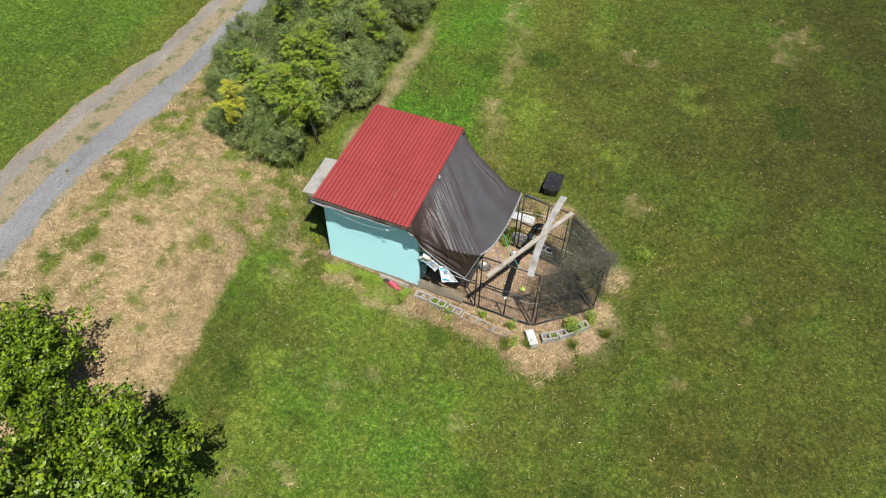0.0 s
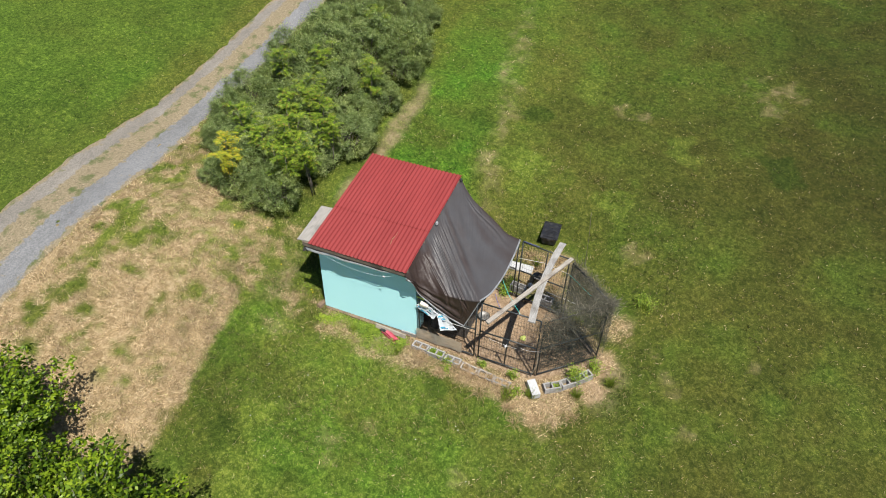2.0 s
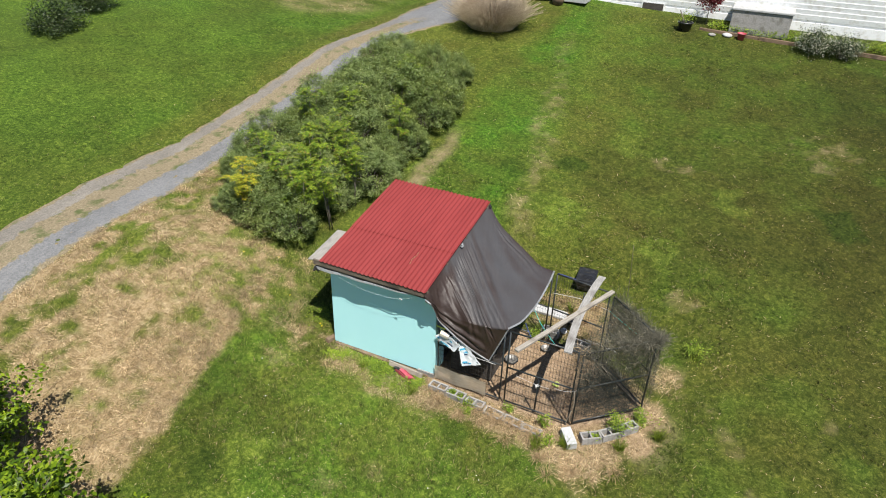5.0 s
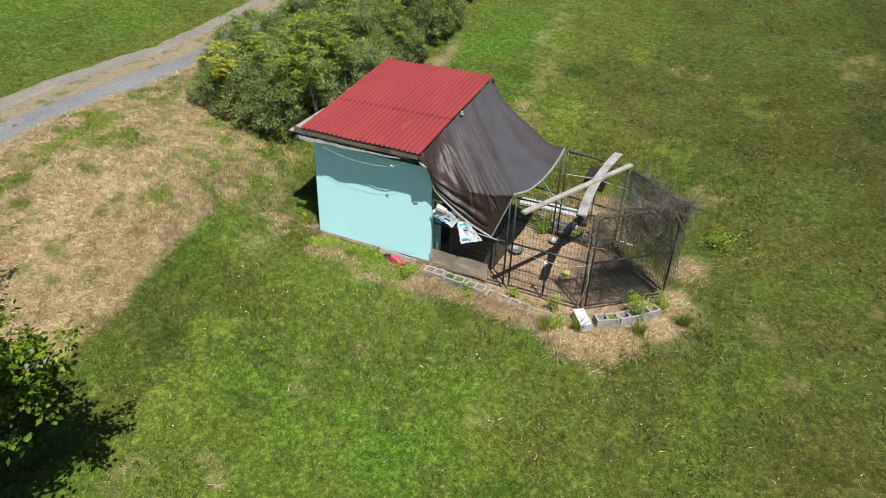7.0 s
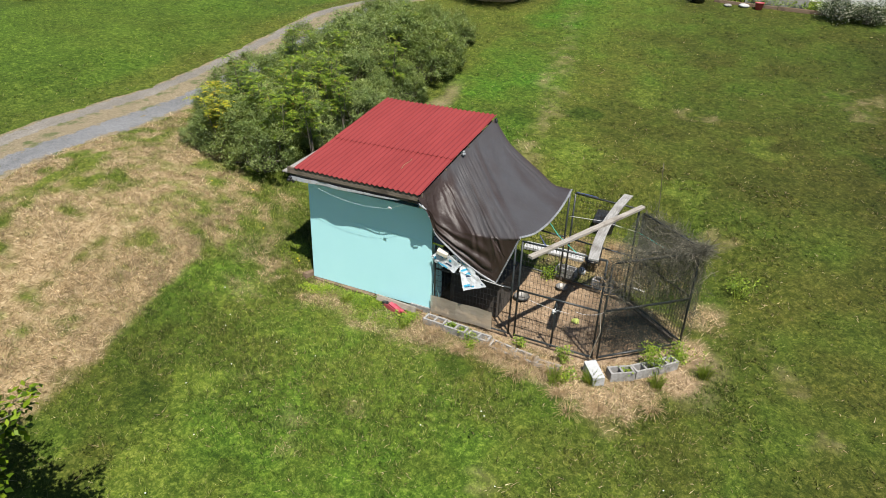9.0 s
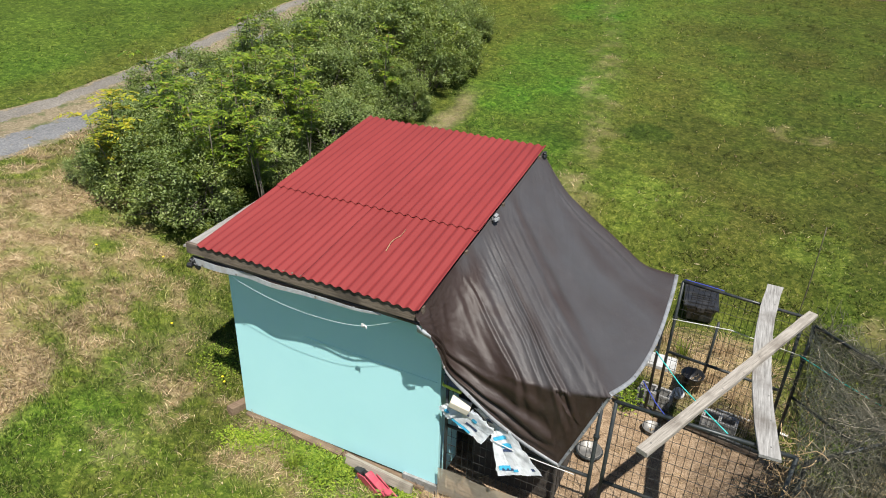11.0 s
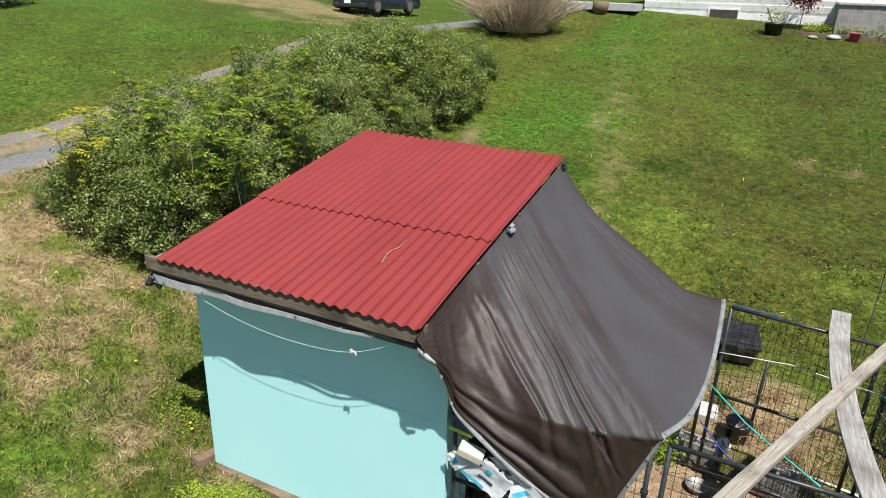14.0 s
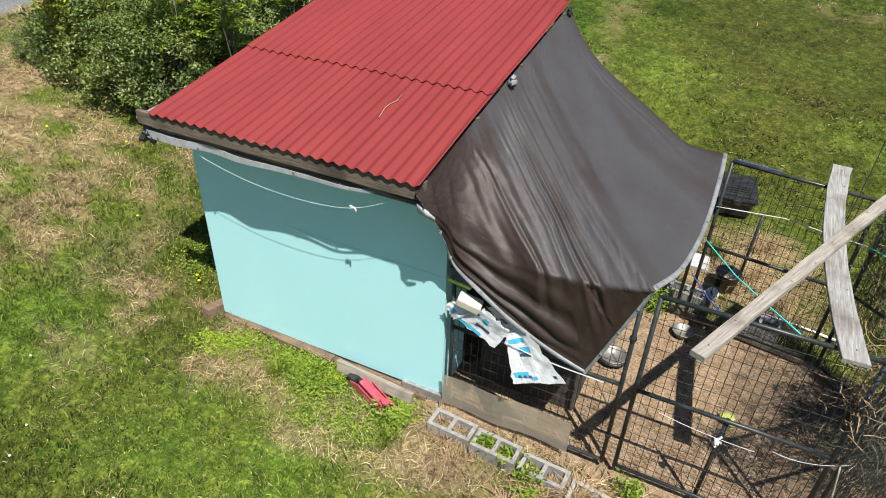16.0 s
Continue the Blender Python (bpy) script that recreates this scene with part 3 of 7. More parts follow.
def build_road():
    ys = np.concatenate([np.arange(-60, -10, 2.0), np.arange(-10, 22, 0.15), np.arange(22, 30, 1.0)])
    us = np.linspace(-1, 1, 17)
    half = road_half(ys)
    u, y = np.meshgrid(us, ys)
    w = np.repeat(half[:, None], len(us), 1)
    jag = 1 + 0.03 * wobble(y * 1.0, y * 0.3, 3.3, 1.0) * np.sign(u)
    x = road_centre(y) + u * w * jag
    z = ground_z(x, y) + 0.025 - 0.06 * np.abs(u) ** 6 + 0.010 * np.cos(u * math.pi * 2)
    nx, ny = len(us), len(ys)
    i = (np.arange(ny - 1)[:, None] * nx + np.arange(nx - 1)[None, :]).ravel()
    tris = np.concatenate([np.stack([i, i + 1, i + nx + 1], 1), np.stack([i, i + nx + 1, i + nx], 1)])
    mesh = tri_mesh("gravel_road", np.stack([x.ravel(), y.ravel(), z.ravel()], 1), tris)
    wide = np.repeat(smooth_step(14, 18, ys)[:, None], len(us), 1)
    verge = np.maximum(smooth_step(0.44, 0.14, np.abs(u + 0.1 + 0.05 * wobble(y, y, 1.1, 2.0))) * (1 - wide) * 0.95, smooth_step(0.68, 0.98, np.abs(u + 0.06 * wobble(y, y, 2.3, 5.0))))
    set_attribute(mesh, "verge", verge.ravel() * 0.9)
    set_attribute(mesh, "dusty", (smooth_step(0.15, -0.5, u) * (1 - wide)).ravel())
    mesh.polygons.foreach_set("use_smooth", np.ones(len(mesh.polygons), bool))
    ob = put_mesh("road", mesh, M_GRAVEL)
    tagged(ob, "two-track grey gravel farm road with straw between the wheel tracks", "road", kind="structure")


build_ground()
build_road()


# ---- grass ----
def blades(name, x, y, height, width, lean, turn, near, dry, lush, tone, worn, label):
    """Grass blades: bent ones where the camera comes close, plain slivers further off."""
    rng = np.random.default_rng(len(name) + len(x))
    all_verts, all_tris, all_normals, order, sizes, start = [], [], [], [], [], 0
    for bent in (True, False):
        who = np.nonzero(near == bent)[0]
        n = len(who)
        if not n:
            continue
        h, le, tu = height[who], lean[who], turn[who]
        face = tu + math.pi / 2 + rng.normal(0, 0.5, n)
        base = np.stack([x[who], y[who], ground_z(x[who], y[who]) - 0.004], 1)
        out = np.stack([np.cos(tu), np.sin(tu), np.zeros(n)], 1)
        wide = np.stack([np.cos(face), np.sin(face), np.zeros(n)], 1) * width[who][:, None] / 2
        up = np.array([0, 0, 1.0])
        tip = base + out * (h * np.sin(le))[:, None] + up * (h * np.cos(le) + 0.004)[:, None]
        if bent:
            mid = base + out * (h * np.sin(le) * 0.4)[:, None] + up * (h * np.cos(le) * 0.62 + 0.008)[:, None]
            size, corners, shape = 5, [base - wide, base + wide, mid + wide * 0.8, mid - wide * 0.8, tip], ([0, 1, 2], [0, 2, 3], [3, 2, 4])
        else:
            size, corners, shape = 3, [base - wide * 1.3, base + wide * 1.3, tip], ([0, 1, 2],)
        k = start + np.arange(n)[:, None] * size
        all_verts.append(np.stack(corners, 1).reshape(-1, 3))
        all_tris.append(np.stack([k + q for q in shape], 1).reshape(-1, 3))
        spread, noise = (1.0, 0.45) if bent else (0.7, 0.4)
        all_normals.append(np.repeat(np.stack([out[:, 0] * spread, out[:, 1] * spread, np.full(n, 1.5)], 1) + rng.normal(0, noise, (n, 3)), size, axis=0))
        order.append(np.repeat(who, size))
        start += n * size
    verts, tris, order = np.concatenate(all_verts), np.concatenate(all_tris), np.concatenate(order)
    mesh = tri_mesh(name, verts, face_along(verts, tris, np.tile((0.2, -0.45, 1.0), (len(verts), 1))))
    soft_normals(mesh, np.concatenate(all_normals))
    for key, values in (("dry", dry), ("lush", lush), ("tone", tone), ("worn", worn)):
        set_attribute(mesh, key, values[order])
    ob = put_mesh(name, mesh, M_BLADE)
    tagged(ob, label, "grass", kind="stuff")


def grow_grass():
    """Grass in small tufts that lean outward, each tuft of its own tone."""
    rng = np.random.default_rng(5)
    rows = []
    for x0, x1, y0, y1, per, few in ((-4.8, 1.2, -3.6, 2.6, 2300, 8), (-5.5, 5.5, -6.5, 7.0, 900, 7), (-14, 11, -9, 21, 300, 5), (-9.0, -3.2, -7.5, 3.2, 1500, 3), (-0.6, 5.0, -2.0, 2.6, 1300, 3)):
        n = int((x1 - x0) * (y1 - y0) * per / few)
        cx, cy, ct = rng.uniform(x0, x1, n), rng.uniform(y0, y1, n), rng.normal(0, 1, n)
        off = rng.normal(0, 1, (n, few, 2)) * rng.uniform(0.008, 0.026, n)[:, None, None]
        rows.append(np.stack([(cx[:, None] + off[:, :, 0]).ravel(), (cy[:, None] + off[:, :, 1]).ravel(), np.arctan2(off[:, :, 1], off[:, :, 0]).ravel(), np.repeat(ct, few)], 1))
    p = np.concatenate(rows)
    x, y = p[:, 0], p[:, 1]
    p = p[~inside([(-2.5, 0.0), (0, 0), (0, 2.6), (-2.5, 2.6)], x, y) & ~inside(KENNEL, x, y) & (np.abs(x - road_centre(y)) > road_half(y) - 0.12)]
    dry, soil, lush, tone, worn = zones(p[:, 0], p[:, 1])
    keep = (rng.uniform(0, 1, len(p)) > soil * 0.95) & (rng.uniform(0, 1, len(p)) > dry * 0.1)
    p, dry, lush, tone, worn = p[keep], dry[keep], lush[keep], tone[keep], worn[keep]
    x, y, n = p[:, 0], p[:, 1], len(p)
    near = np.hypot((x + 1.5) / 1.3, y + 0.8) < 3.0
    green_tuft = 0.65 * smooth_step(0.5, 1.3, p[:, 3] + 0.9 * fbm(x, y, 0.35, 2, 17))
    straw = rng.uniform(0, 1, n) < np.clip(dry * (0.9 - green_tuft) + 0.09 * worn, 0.012, 0.9)
    tuft_tone = fbm(x, y, 0.11, 2, 11)
    patch = 0.9 + 0.4 * fbm(x, y, 0.8, 2, 12) + 0.8 * tuft_tone
    away = 1 + 0.75 * smooth_step(3.5, 9.0, np.hypot(x + 2, y))
    height = rng.uniform(0.03, 0.072, n) * np.clip(patch, 0.35, 1.9) * (0.7 + 0.3 * away)
    width = rng.uniform(0.004, 0.0095, n) * away
    distant = smooth_step(3.5, 8.0, np.hypot(x + 2, y))
    height = height * (1 - 0.22 * distant)
    lean = rng.uniform(0.35, 1.25, n) + 0.25 * distant
    turn = p[:, 2] + rng.normal(0, 0.6, n)
    shade = tone * np.clip(1.1 + (0.5 - 0.18 * away) * tuft_tone + (0.42 - 0.13 * away) * p[:, 3] + 0.25 * dry, 0.4, 1.9)
    g = ~straw
    blades("grass", x[g], y[g], height[g], width[g], lean[g], turn[g], near[g], 0.22 * dry[g], lush[g], shade[g], worn[g], "short patchy green lawn grass")
    height = rng.uniform(0.05, 0.19, n) * np.where(dry > 0.25, 1.0, 0.6)
    lean = rng.uniform(0.9, 1.52, n)
    turn = rng.uniform(0, 2 * math.pi, n)
    shade = np.clip(1.2 + 0.4 * fbm(x, y, 0.22, 3, 15) + rng.normal(0, 0.24, n), 0.55, 1.8)
    blades("dry_grass", x[straw], y[straw], height[straw], np.minimum(width[straw], 0.012) * 0.8, lean[straw], turn[straw], near[straw], np.full(straw.sum(), 0.95), 0 * lush[straw], shade[straw], worn[straw], "matted dead straw-coloured grass")


grow_grass()


# ---- the shed ----
def roof_height(y):
    return 2.31 + (y + 0.35) * 0.5 / 3.125


def roof_sheet(x0, x1, y0, y1, lift, parent, label=""):
    """One corrugated sheet: waves across x, straight along the slope."""
    pitch, amp = 0.0948, 0.011
    xs = np.linspace(x0, x1, int((x1 - x0) / pitch * 8))
    ys = np.concatenate([[y0, y0 + 0.003], np.linspace(y0 + 0.02, y1 - 0.02, 8), [y1 - 0.003, y1]])
    verts, faces = [], []
    for y in ys:
        for x in xs:
            sag = 0.006 * math.sin(y * 2.1 + x) + 0.004 * math.sin(x * 5.1 + y * 3)
            verts.append((x, y, roof_height(y) + lift + sag + amp * math.cos(2 * math.pi * (x + 0.06) / pitch)))
    n = len(xs)
    for j in range(len(ys) - 1):
        for i in range(n - 1):
            faces.append((j * n + i, j * n + i + 1, (j + 1) * n + i + 1, (j + 1) * n + i))
    ob = put_mesh("roof_sheet", sheet("roof_sheet", verts, faces, True), M_ROOF, parent, label)
    s = ob.modifiers.new("thickness", 'SOLIDIFY')
    s.thickness, s.offset = 0.004, 0


def slab(name, parent, material_used, size, at, turn=(0, 0, 0), bevel=0.004, label="", rough_up=0.0):
    bm = box(bmesh.new(), size, at, turn, bevel)
    return part(name, bm, material_used, parent, label)


def plank(name, parent, material_used, length, width, thick, m, warp=0.0, bow=0.0, label="", seed=1):
    """A sawn board along x with a worn outline, a twist and a bow."""
    rng = random.Random(seed)
    bm = bmesh.new()
    n = 16
    rings = []
    for i in range(n + 1):
        x = (i / n - 0.5) * length
        k = 4 * (0.25 - (i / n - 0.5) ** 2)
        w = width / 2 + rng.uniform(-0.003, 0.003)
        t = thick / 2
        a = warp * (i / n - 0.5)
        ring = []
        for sy, sz in ((-1, -0.8), (-0.96, -1), (0.96, -1), (1, -0.8), (1, 0.8), (0.96, 1), (-0.96, 1), (-1, 0.8)):
            yy, zz = sy * w, sz * t
            ring.append(bm.verts.new(m @ Vector((x, yy * math.cos(a) - zz * math.sin(a) + bow * k, yy * math.sin(a) + zz * math.cos(a)))))
        rings.append(ring)
    for a, b in zip(rings, rings[1:]):
        for j in range(8):
            bm.faces.new((a[j], a[(j + 1) % 8], b[(j + 1) % 8], b[j]))
    bm.faces.new(rings[0])
    bm.faces.new(rings[-1])
    return part(name, bm, material_used, parent, label)


def build_shed():
    shed = thing("shed", (0, 0, 0), "small turquoise-painted plywood shed with a red corrugated roof", "shed")
    slab("front_wall", shed, M_WALL, (2.43, 0.02, 1.86), (-1.215, 0.01, 0.995), (0, 0, 0), 0.003)
    slab("wall_joint", shed, M_WALL, (1.5, 0.006, 0.008), (-0.78, -0.002, 1.36), (0, 0.8, 0), 0.001)
    slab("left_wall", shed, M_WALL, (0.03, 2.5, 2.05), (-2.412, 1.28, 1.125), bevel=0)
    slab("back_wall", shed, M_WALL, (2.34, 0.03, 2.45), (-1.22, 2.51, 1.34), bevel=0)
    # wall beside the run, with its doorway
    bm = bmesh.new()
    box(bm, (0.03, 0.42, 1.72), (-0.018, 0.235, 0.965))
    box(bm, (0.03, 1.03, 2.0), (-0.05, 2.0, 1.1))
    box(bm, (0.03, 1.03, 0.25), (-0.05, 0.965, 1.9))
    part("side_wall", bm, M_WALL, shed)
    slab("floor_boards", shed, M_DARK, (2.34, 2.4, 0.06), (-1.22, 1.28, 0.12), bevel=0)
    # eave boards
    slab("fascia", shed, M_FASCIA, (2.49, 0.035, 0.112), (-1.345, -0.314, 2.243), (0, 0, 0), label="weathered brown eave board")
    slab("fascia", shed, M_FASCIA, (2.36, 0.035, 0.05), (-1.23, -0.285, 2.165), (0, 0.3, 0))
    for y in (-0.25, 0.6, 1.5, 2.6):
        slab("roof_batten", shed, M_FASCIA, (2.36, 0.045, 0.09), (-1.24, y, roof_height(y) - 0.075), bevel=0.003)
    for x in (-2.36, -1.6, -0.85, -0.12):
        slab("rafter", shed, M_FASCIA, (0.045, 3.0, 0.09), (x, 1.2, roof_height(1.2) - 0.165), (9.1, 0, 0), 0.003)
    # corrugated sheets: two below, two lapped over them above
    roof_sheet(-2.43, -1.19, -0.35, 1.05, 0.0, shed, "red corrugated sheet")
    roof_sheet(-1.24, -0.06, -0.35, 1.05, 0.004, shed)
    roof_sheet(-2.43, -1.19, 0.855, 2.775, 0.012, shed)
    roof_sheet(-1.24, -0.06, 0.855, 2.775, 0.016, shed)
    # sill timbers
    plank("sill_timber", shed, M_WOOD_BROWN, 1.3, 0.085, 0.10, pose(-1.75, -0.03, 0.012, 0, 0, -1.5), 0.05, 0, "bare timber sill", 3)
    plank("sill_timber", shed, M_WOOD_BROWN, 1.2, 0.085, 0.08, pose(-0.72, -0.02, -0.005, 0, 0, 0), 0.0, 0, "", 4)
    plank("timber_stub", shed, M_WOOD_BROWN, 0.42, 0.10, 0.10, pose(-2.50, 0.06, 0.08, 0, 8, 80), 0.0, 0, "", 5)
    return shed


build_shed()

loose = thing("loose_timber", (-0.62, -0.14, 0.06), "brown timber leaning along the foot of the shed wall", "timber")
plank("timber", loose, M_WOOD_GREY_X, 0.8, 0.045, 0.10, pose(0.02, 0, 0.025, -16, 1, -3), 0.04, 0.0, "", 6)

board = thing("grey_board", (-2.70, 0.57, 2.09), "weathered grey plywood board tucked under the roof edge", "board")
plank("board", board, M_WOOD_GREY, 1.30, 0.52, 0.022, pose(0.0, 0, 0.0, 0, 0, 96), 0.02, 0.0, "", 7)


# ---- the tarpaulin ----
ROOF_EDGE0, ROOF_EDGE1 = Vector((-0.085, -0.36, 2.27)), Vector((-0.085, 2.76, 2.77))
POST_TOP, TIP, BACK_CORNER = Vector((1.50, 0.0, 1.80)), Vector((1.175, -0.045, 0.92)), Vector((1.676, 2.2, 1.87))


def lerp(a, b, k):
    return a + (b - a) * k


def along(points, k):
    """A smooth curve through points, k from 0 to 1."""
    points = [Vector(p) for p in points]
    n = len(points) - 1
    f = min(max(k, 0.0), 1.0) * n
    i = min(int(f), n - 1)
    u = f - i
    p0, p1, p2, p3 = points[max(i - 1, 0)], points[i], points[i + 1], points[min(i + 2, n)]
    return 0.5 * ((2 * p1) + (p2 - p0) * u + (2 * p0 - 5 * p1 + 4 * p2 - p3) * u * u + (3 * p1 - p0 - 3 * p2 + p3) * u ** 3)


SPLIT, TIP_AT, CUT = 0.66, 0.40, 0.66
FRONT_HEM = [(0.0, -0.355, 2.16), (0.05, -0.28, 1.99), (0.08, -0.2, 1.82), (0.135, -0.14, 1.59), (0.33, -0.11, 1.40), (0.56, -0.09, 1.22), (0.79, -0.075, 1.09), (0.99, -0.055, 0.99), TIP]
BACK_HEM = [POST_TOP, (1.61, 0.36, 1.74), (1.69, 0.85, 1.70), (1.71, 1.4, 1.71), (1.71, 1.85, 1.78), BACK_CORNER]
BACK_EDGE = [ROOF_EDGE1, (0.255, 2.60, 2.43), (0.60, 2.52, 2.215), (1.00, 2.42, 2.0), (1.33, 2.31, 1.85), BACK_CORNER]
# gathers: place along the roof edge, width, height, drift, where it starts and ends down the cloth
FOLDS = [(0.05, 0.020, 0.016, 0.02, 0.05, 0.8), (0.13, 0.014, 0.014, 0.03, 0.1, 0.9), (0.205, 0.016, 0.020, 0.02, 0.06, 1.0), (0.262, 0.012, 0.022, 0.05, 0.03, 0.95),
         (0.315, 0.020, 0.018, 0.03, 0.1, 0.9), (0.385, 0.010, 0.016, 0.03, 0.02, 0.75), (0.43, 0.010, 0.024, 0.035, 0.0, 1.0), (0.462, 0.010, 0.026, 0.03, 0.0, 1.0),
         (0.50, 0.009, 0.012, 0.05, 0.02, 0.8), (0.56, 0.013, 0.018, 0.03, 0.0, 0.95), (0.625, 0.016, 0.016, 0.01, 0.02, 0.95), (0.69, 0.018, 0.015, -0.02, 0.05, 0.98), (0.77, 0.022, 0.015, -0.05, 0.1, 1.0), (0.875, 0.009, 0.022, -0.02, 0.12, 0.9)]


def tarp_rows(s):
    """Top, middle and hem of the tarp at s, from the shed's front corner (0) to the back of the run (1)."""
    top = lerp(ROOF_EDGE0, ROOF_EDGE1, s)
    if s >= SPLIT:
        return top, None, along(BACK_HEM, (s - SPLIT) / (1 - SPLIT))
    k = s / SPLIT
    hem = along(FRONT_HEM, s / TIP_AT) if s < TIP_AT else lerp(TIP, POST_TOP, (s - TIP_AT) / (SPLIT - TIP_AT))
    rail = lerp(Vector((0.05, -0.03, 1.80)), POST_TOP, k)
    rail.z -= 0.10 * math.sin(math.pi * k)
    rail.y -= 0.03
    # beside the shed the cloth falls past the rail without touching it
    held = smooth_step(0.2, 0.46, k)
    rail = lerp(lerp(top, hem, cut_at(s)) + Vector((0.02, -0.02, -0.02)), rail, float(held))
    return top, rail, hem


def cut_at(s):
    """Share of the cloth above the rail; the hanging flap narrows to nothing at the post."""
    return 1.0 if s >= SPLIT else 1 - (1 - CUT) * min(1.0, (SPLIT - s) / 0.26) ** 0.8


def tarp_base(s, v):
    top, rail, hem = tarp_rows(s)
    deep = 0.09 + 0.12 * max(0.0, (s - 0.3) / 0.7)
    cut = cut_at(s)
    if s >= SPLIT:
        p = lerp(top, hem, v)
        p.z -= deep * 1.9 * v ** 0.62 * (1 - v)
        p = lerp(p, along(BACK_EDGE, v), float(smooth_step(0.72, 1.0, s)))
    elif v < cut:
        k = v / cut
        p = lerp(top, rail, k)
        p.z -= deep * 1.9 * k ** 0.62 * (1 - k) ** 1.6 * (0.35 + 0.65 * (s / SPLIT) ** 2)
    else:
        p = lerp(rail, hem, (v - cut) / (1 - cut))
    return p


def tarp_grid(ns, nv):
    """The hanging cloth: its slack form, evened out across, then gathers, folds along the hanging edge and fine creasing."""
    g = np.array([[tarp_base(i / ns, j / nv) for j in range(nv + 1)] for i in range(ns + 1)])
    v = np.arange(nv + 1) / nv
    cut = np.array([cut_at(i / ns) for i in range(ns + 1)])
    k = v[None, :] / cut[:, None]
    weight = (smooth_step(0.99, 0.7, k) * smooth_step(0.0, 0.15, k))[:, :, None]
    for _ in range(220):
        even = g.copy()
        even[1:-1] = (g[:-2] + 2 * g[1:-1] + g[2:]) / 4
        g = g + (even - g) * weight
    du, dv = np.gradient(g, axis=0), np.gradient(g, axis=1)
    nrm = np.cross(dv, du)
    nrm /= np.linalg.norm(nrm, axis=2, keepdims=True) + 1e-9
    nrm *= np.where(nrm[:, :, 2:3] < 0, -1, 1)
    s2, v2 = np.meshgrid(np.arange(ns + 1) / ns, v, indexing="ij")
    lift = np.zeros(s2.shape)
    warp = 0.012 * fbm(s2, v2, 0.3, 2, 40)
    for s0, wide, amp, drift, a, b in FOLDS:
        wd = wide * (0.6 + 0.7 * v2)
        d = s2 - (s0 + drift * v2) + warp
        env = smooth_step(a, a + 0.2, v2) * smooth_step(b + 0.03, b - 0.25, v2)
        lift += 0.62 * amp * env * (np.exp(-(d / wd) ** 2) - 0.7 * np.exp(-((d - 1.7 * wd) / wd) ** 2))
    # folds that follow the hanging front edge
    flap = smooth_step(0.03, 0.12, s2) * smooth_step(0.56, 0.36, s2)
    for q0, wide, amp, rise, seed in ((0.07, 0.022, 0.016, 0.05, 1), (0.15, 0.032, 0.026, 0.15, 2), (0.26, 0.034, 0.017, 0.3, 3)):
        d = (1 - v2) - q0 - rise * (0.3 - s2) + 0.03 * fbm(s2, v2, 0.12, 2, 50 + seed)
        lift += amp * flap * (np.exp(-(d / wide) ** 2) - 0.8 * np.exp(-((d + 1.7 * wide) / wide) ** 2))
    # fine creasing: along the gathers in front, slanting across the wide sheet behind
    front = smooth_step(0.75, 0.4, s2)
    edge = smooth_step(0.0, 0.05, v2) * smooth_step(1.0, 0.95, v2)
    lift += edge * front * (0.0018 * fbm(s2 * 5, v2, 0.16, 3, 60) + 0.0035 * fbm(s2 * 2.5 + v2 * 0.5, v2 * 1.3, 0.12, 3, 61))
    lift += edge * (1 - front) * (0.0045 * fbm(s2 * 5 + v2 * 2.2, v2 * 0.8, 0.2, 3, 62) + 0.006 * fbm(s2, v2, 0.2, 2, 63) + 0.0015 * fbm(s2 * 9 - v2 * 5, v2 * 3, 0.2, 2, 64))
    g = g + nrm * lift[:, :, None]
    return [[Vector(p) for p in row] for row in g]


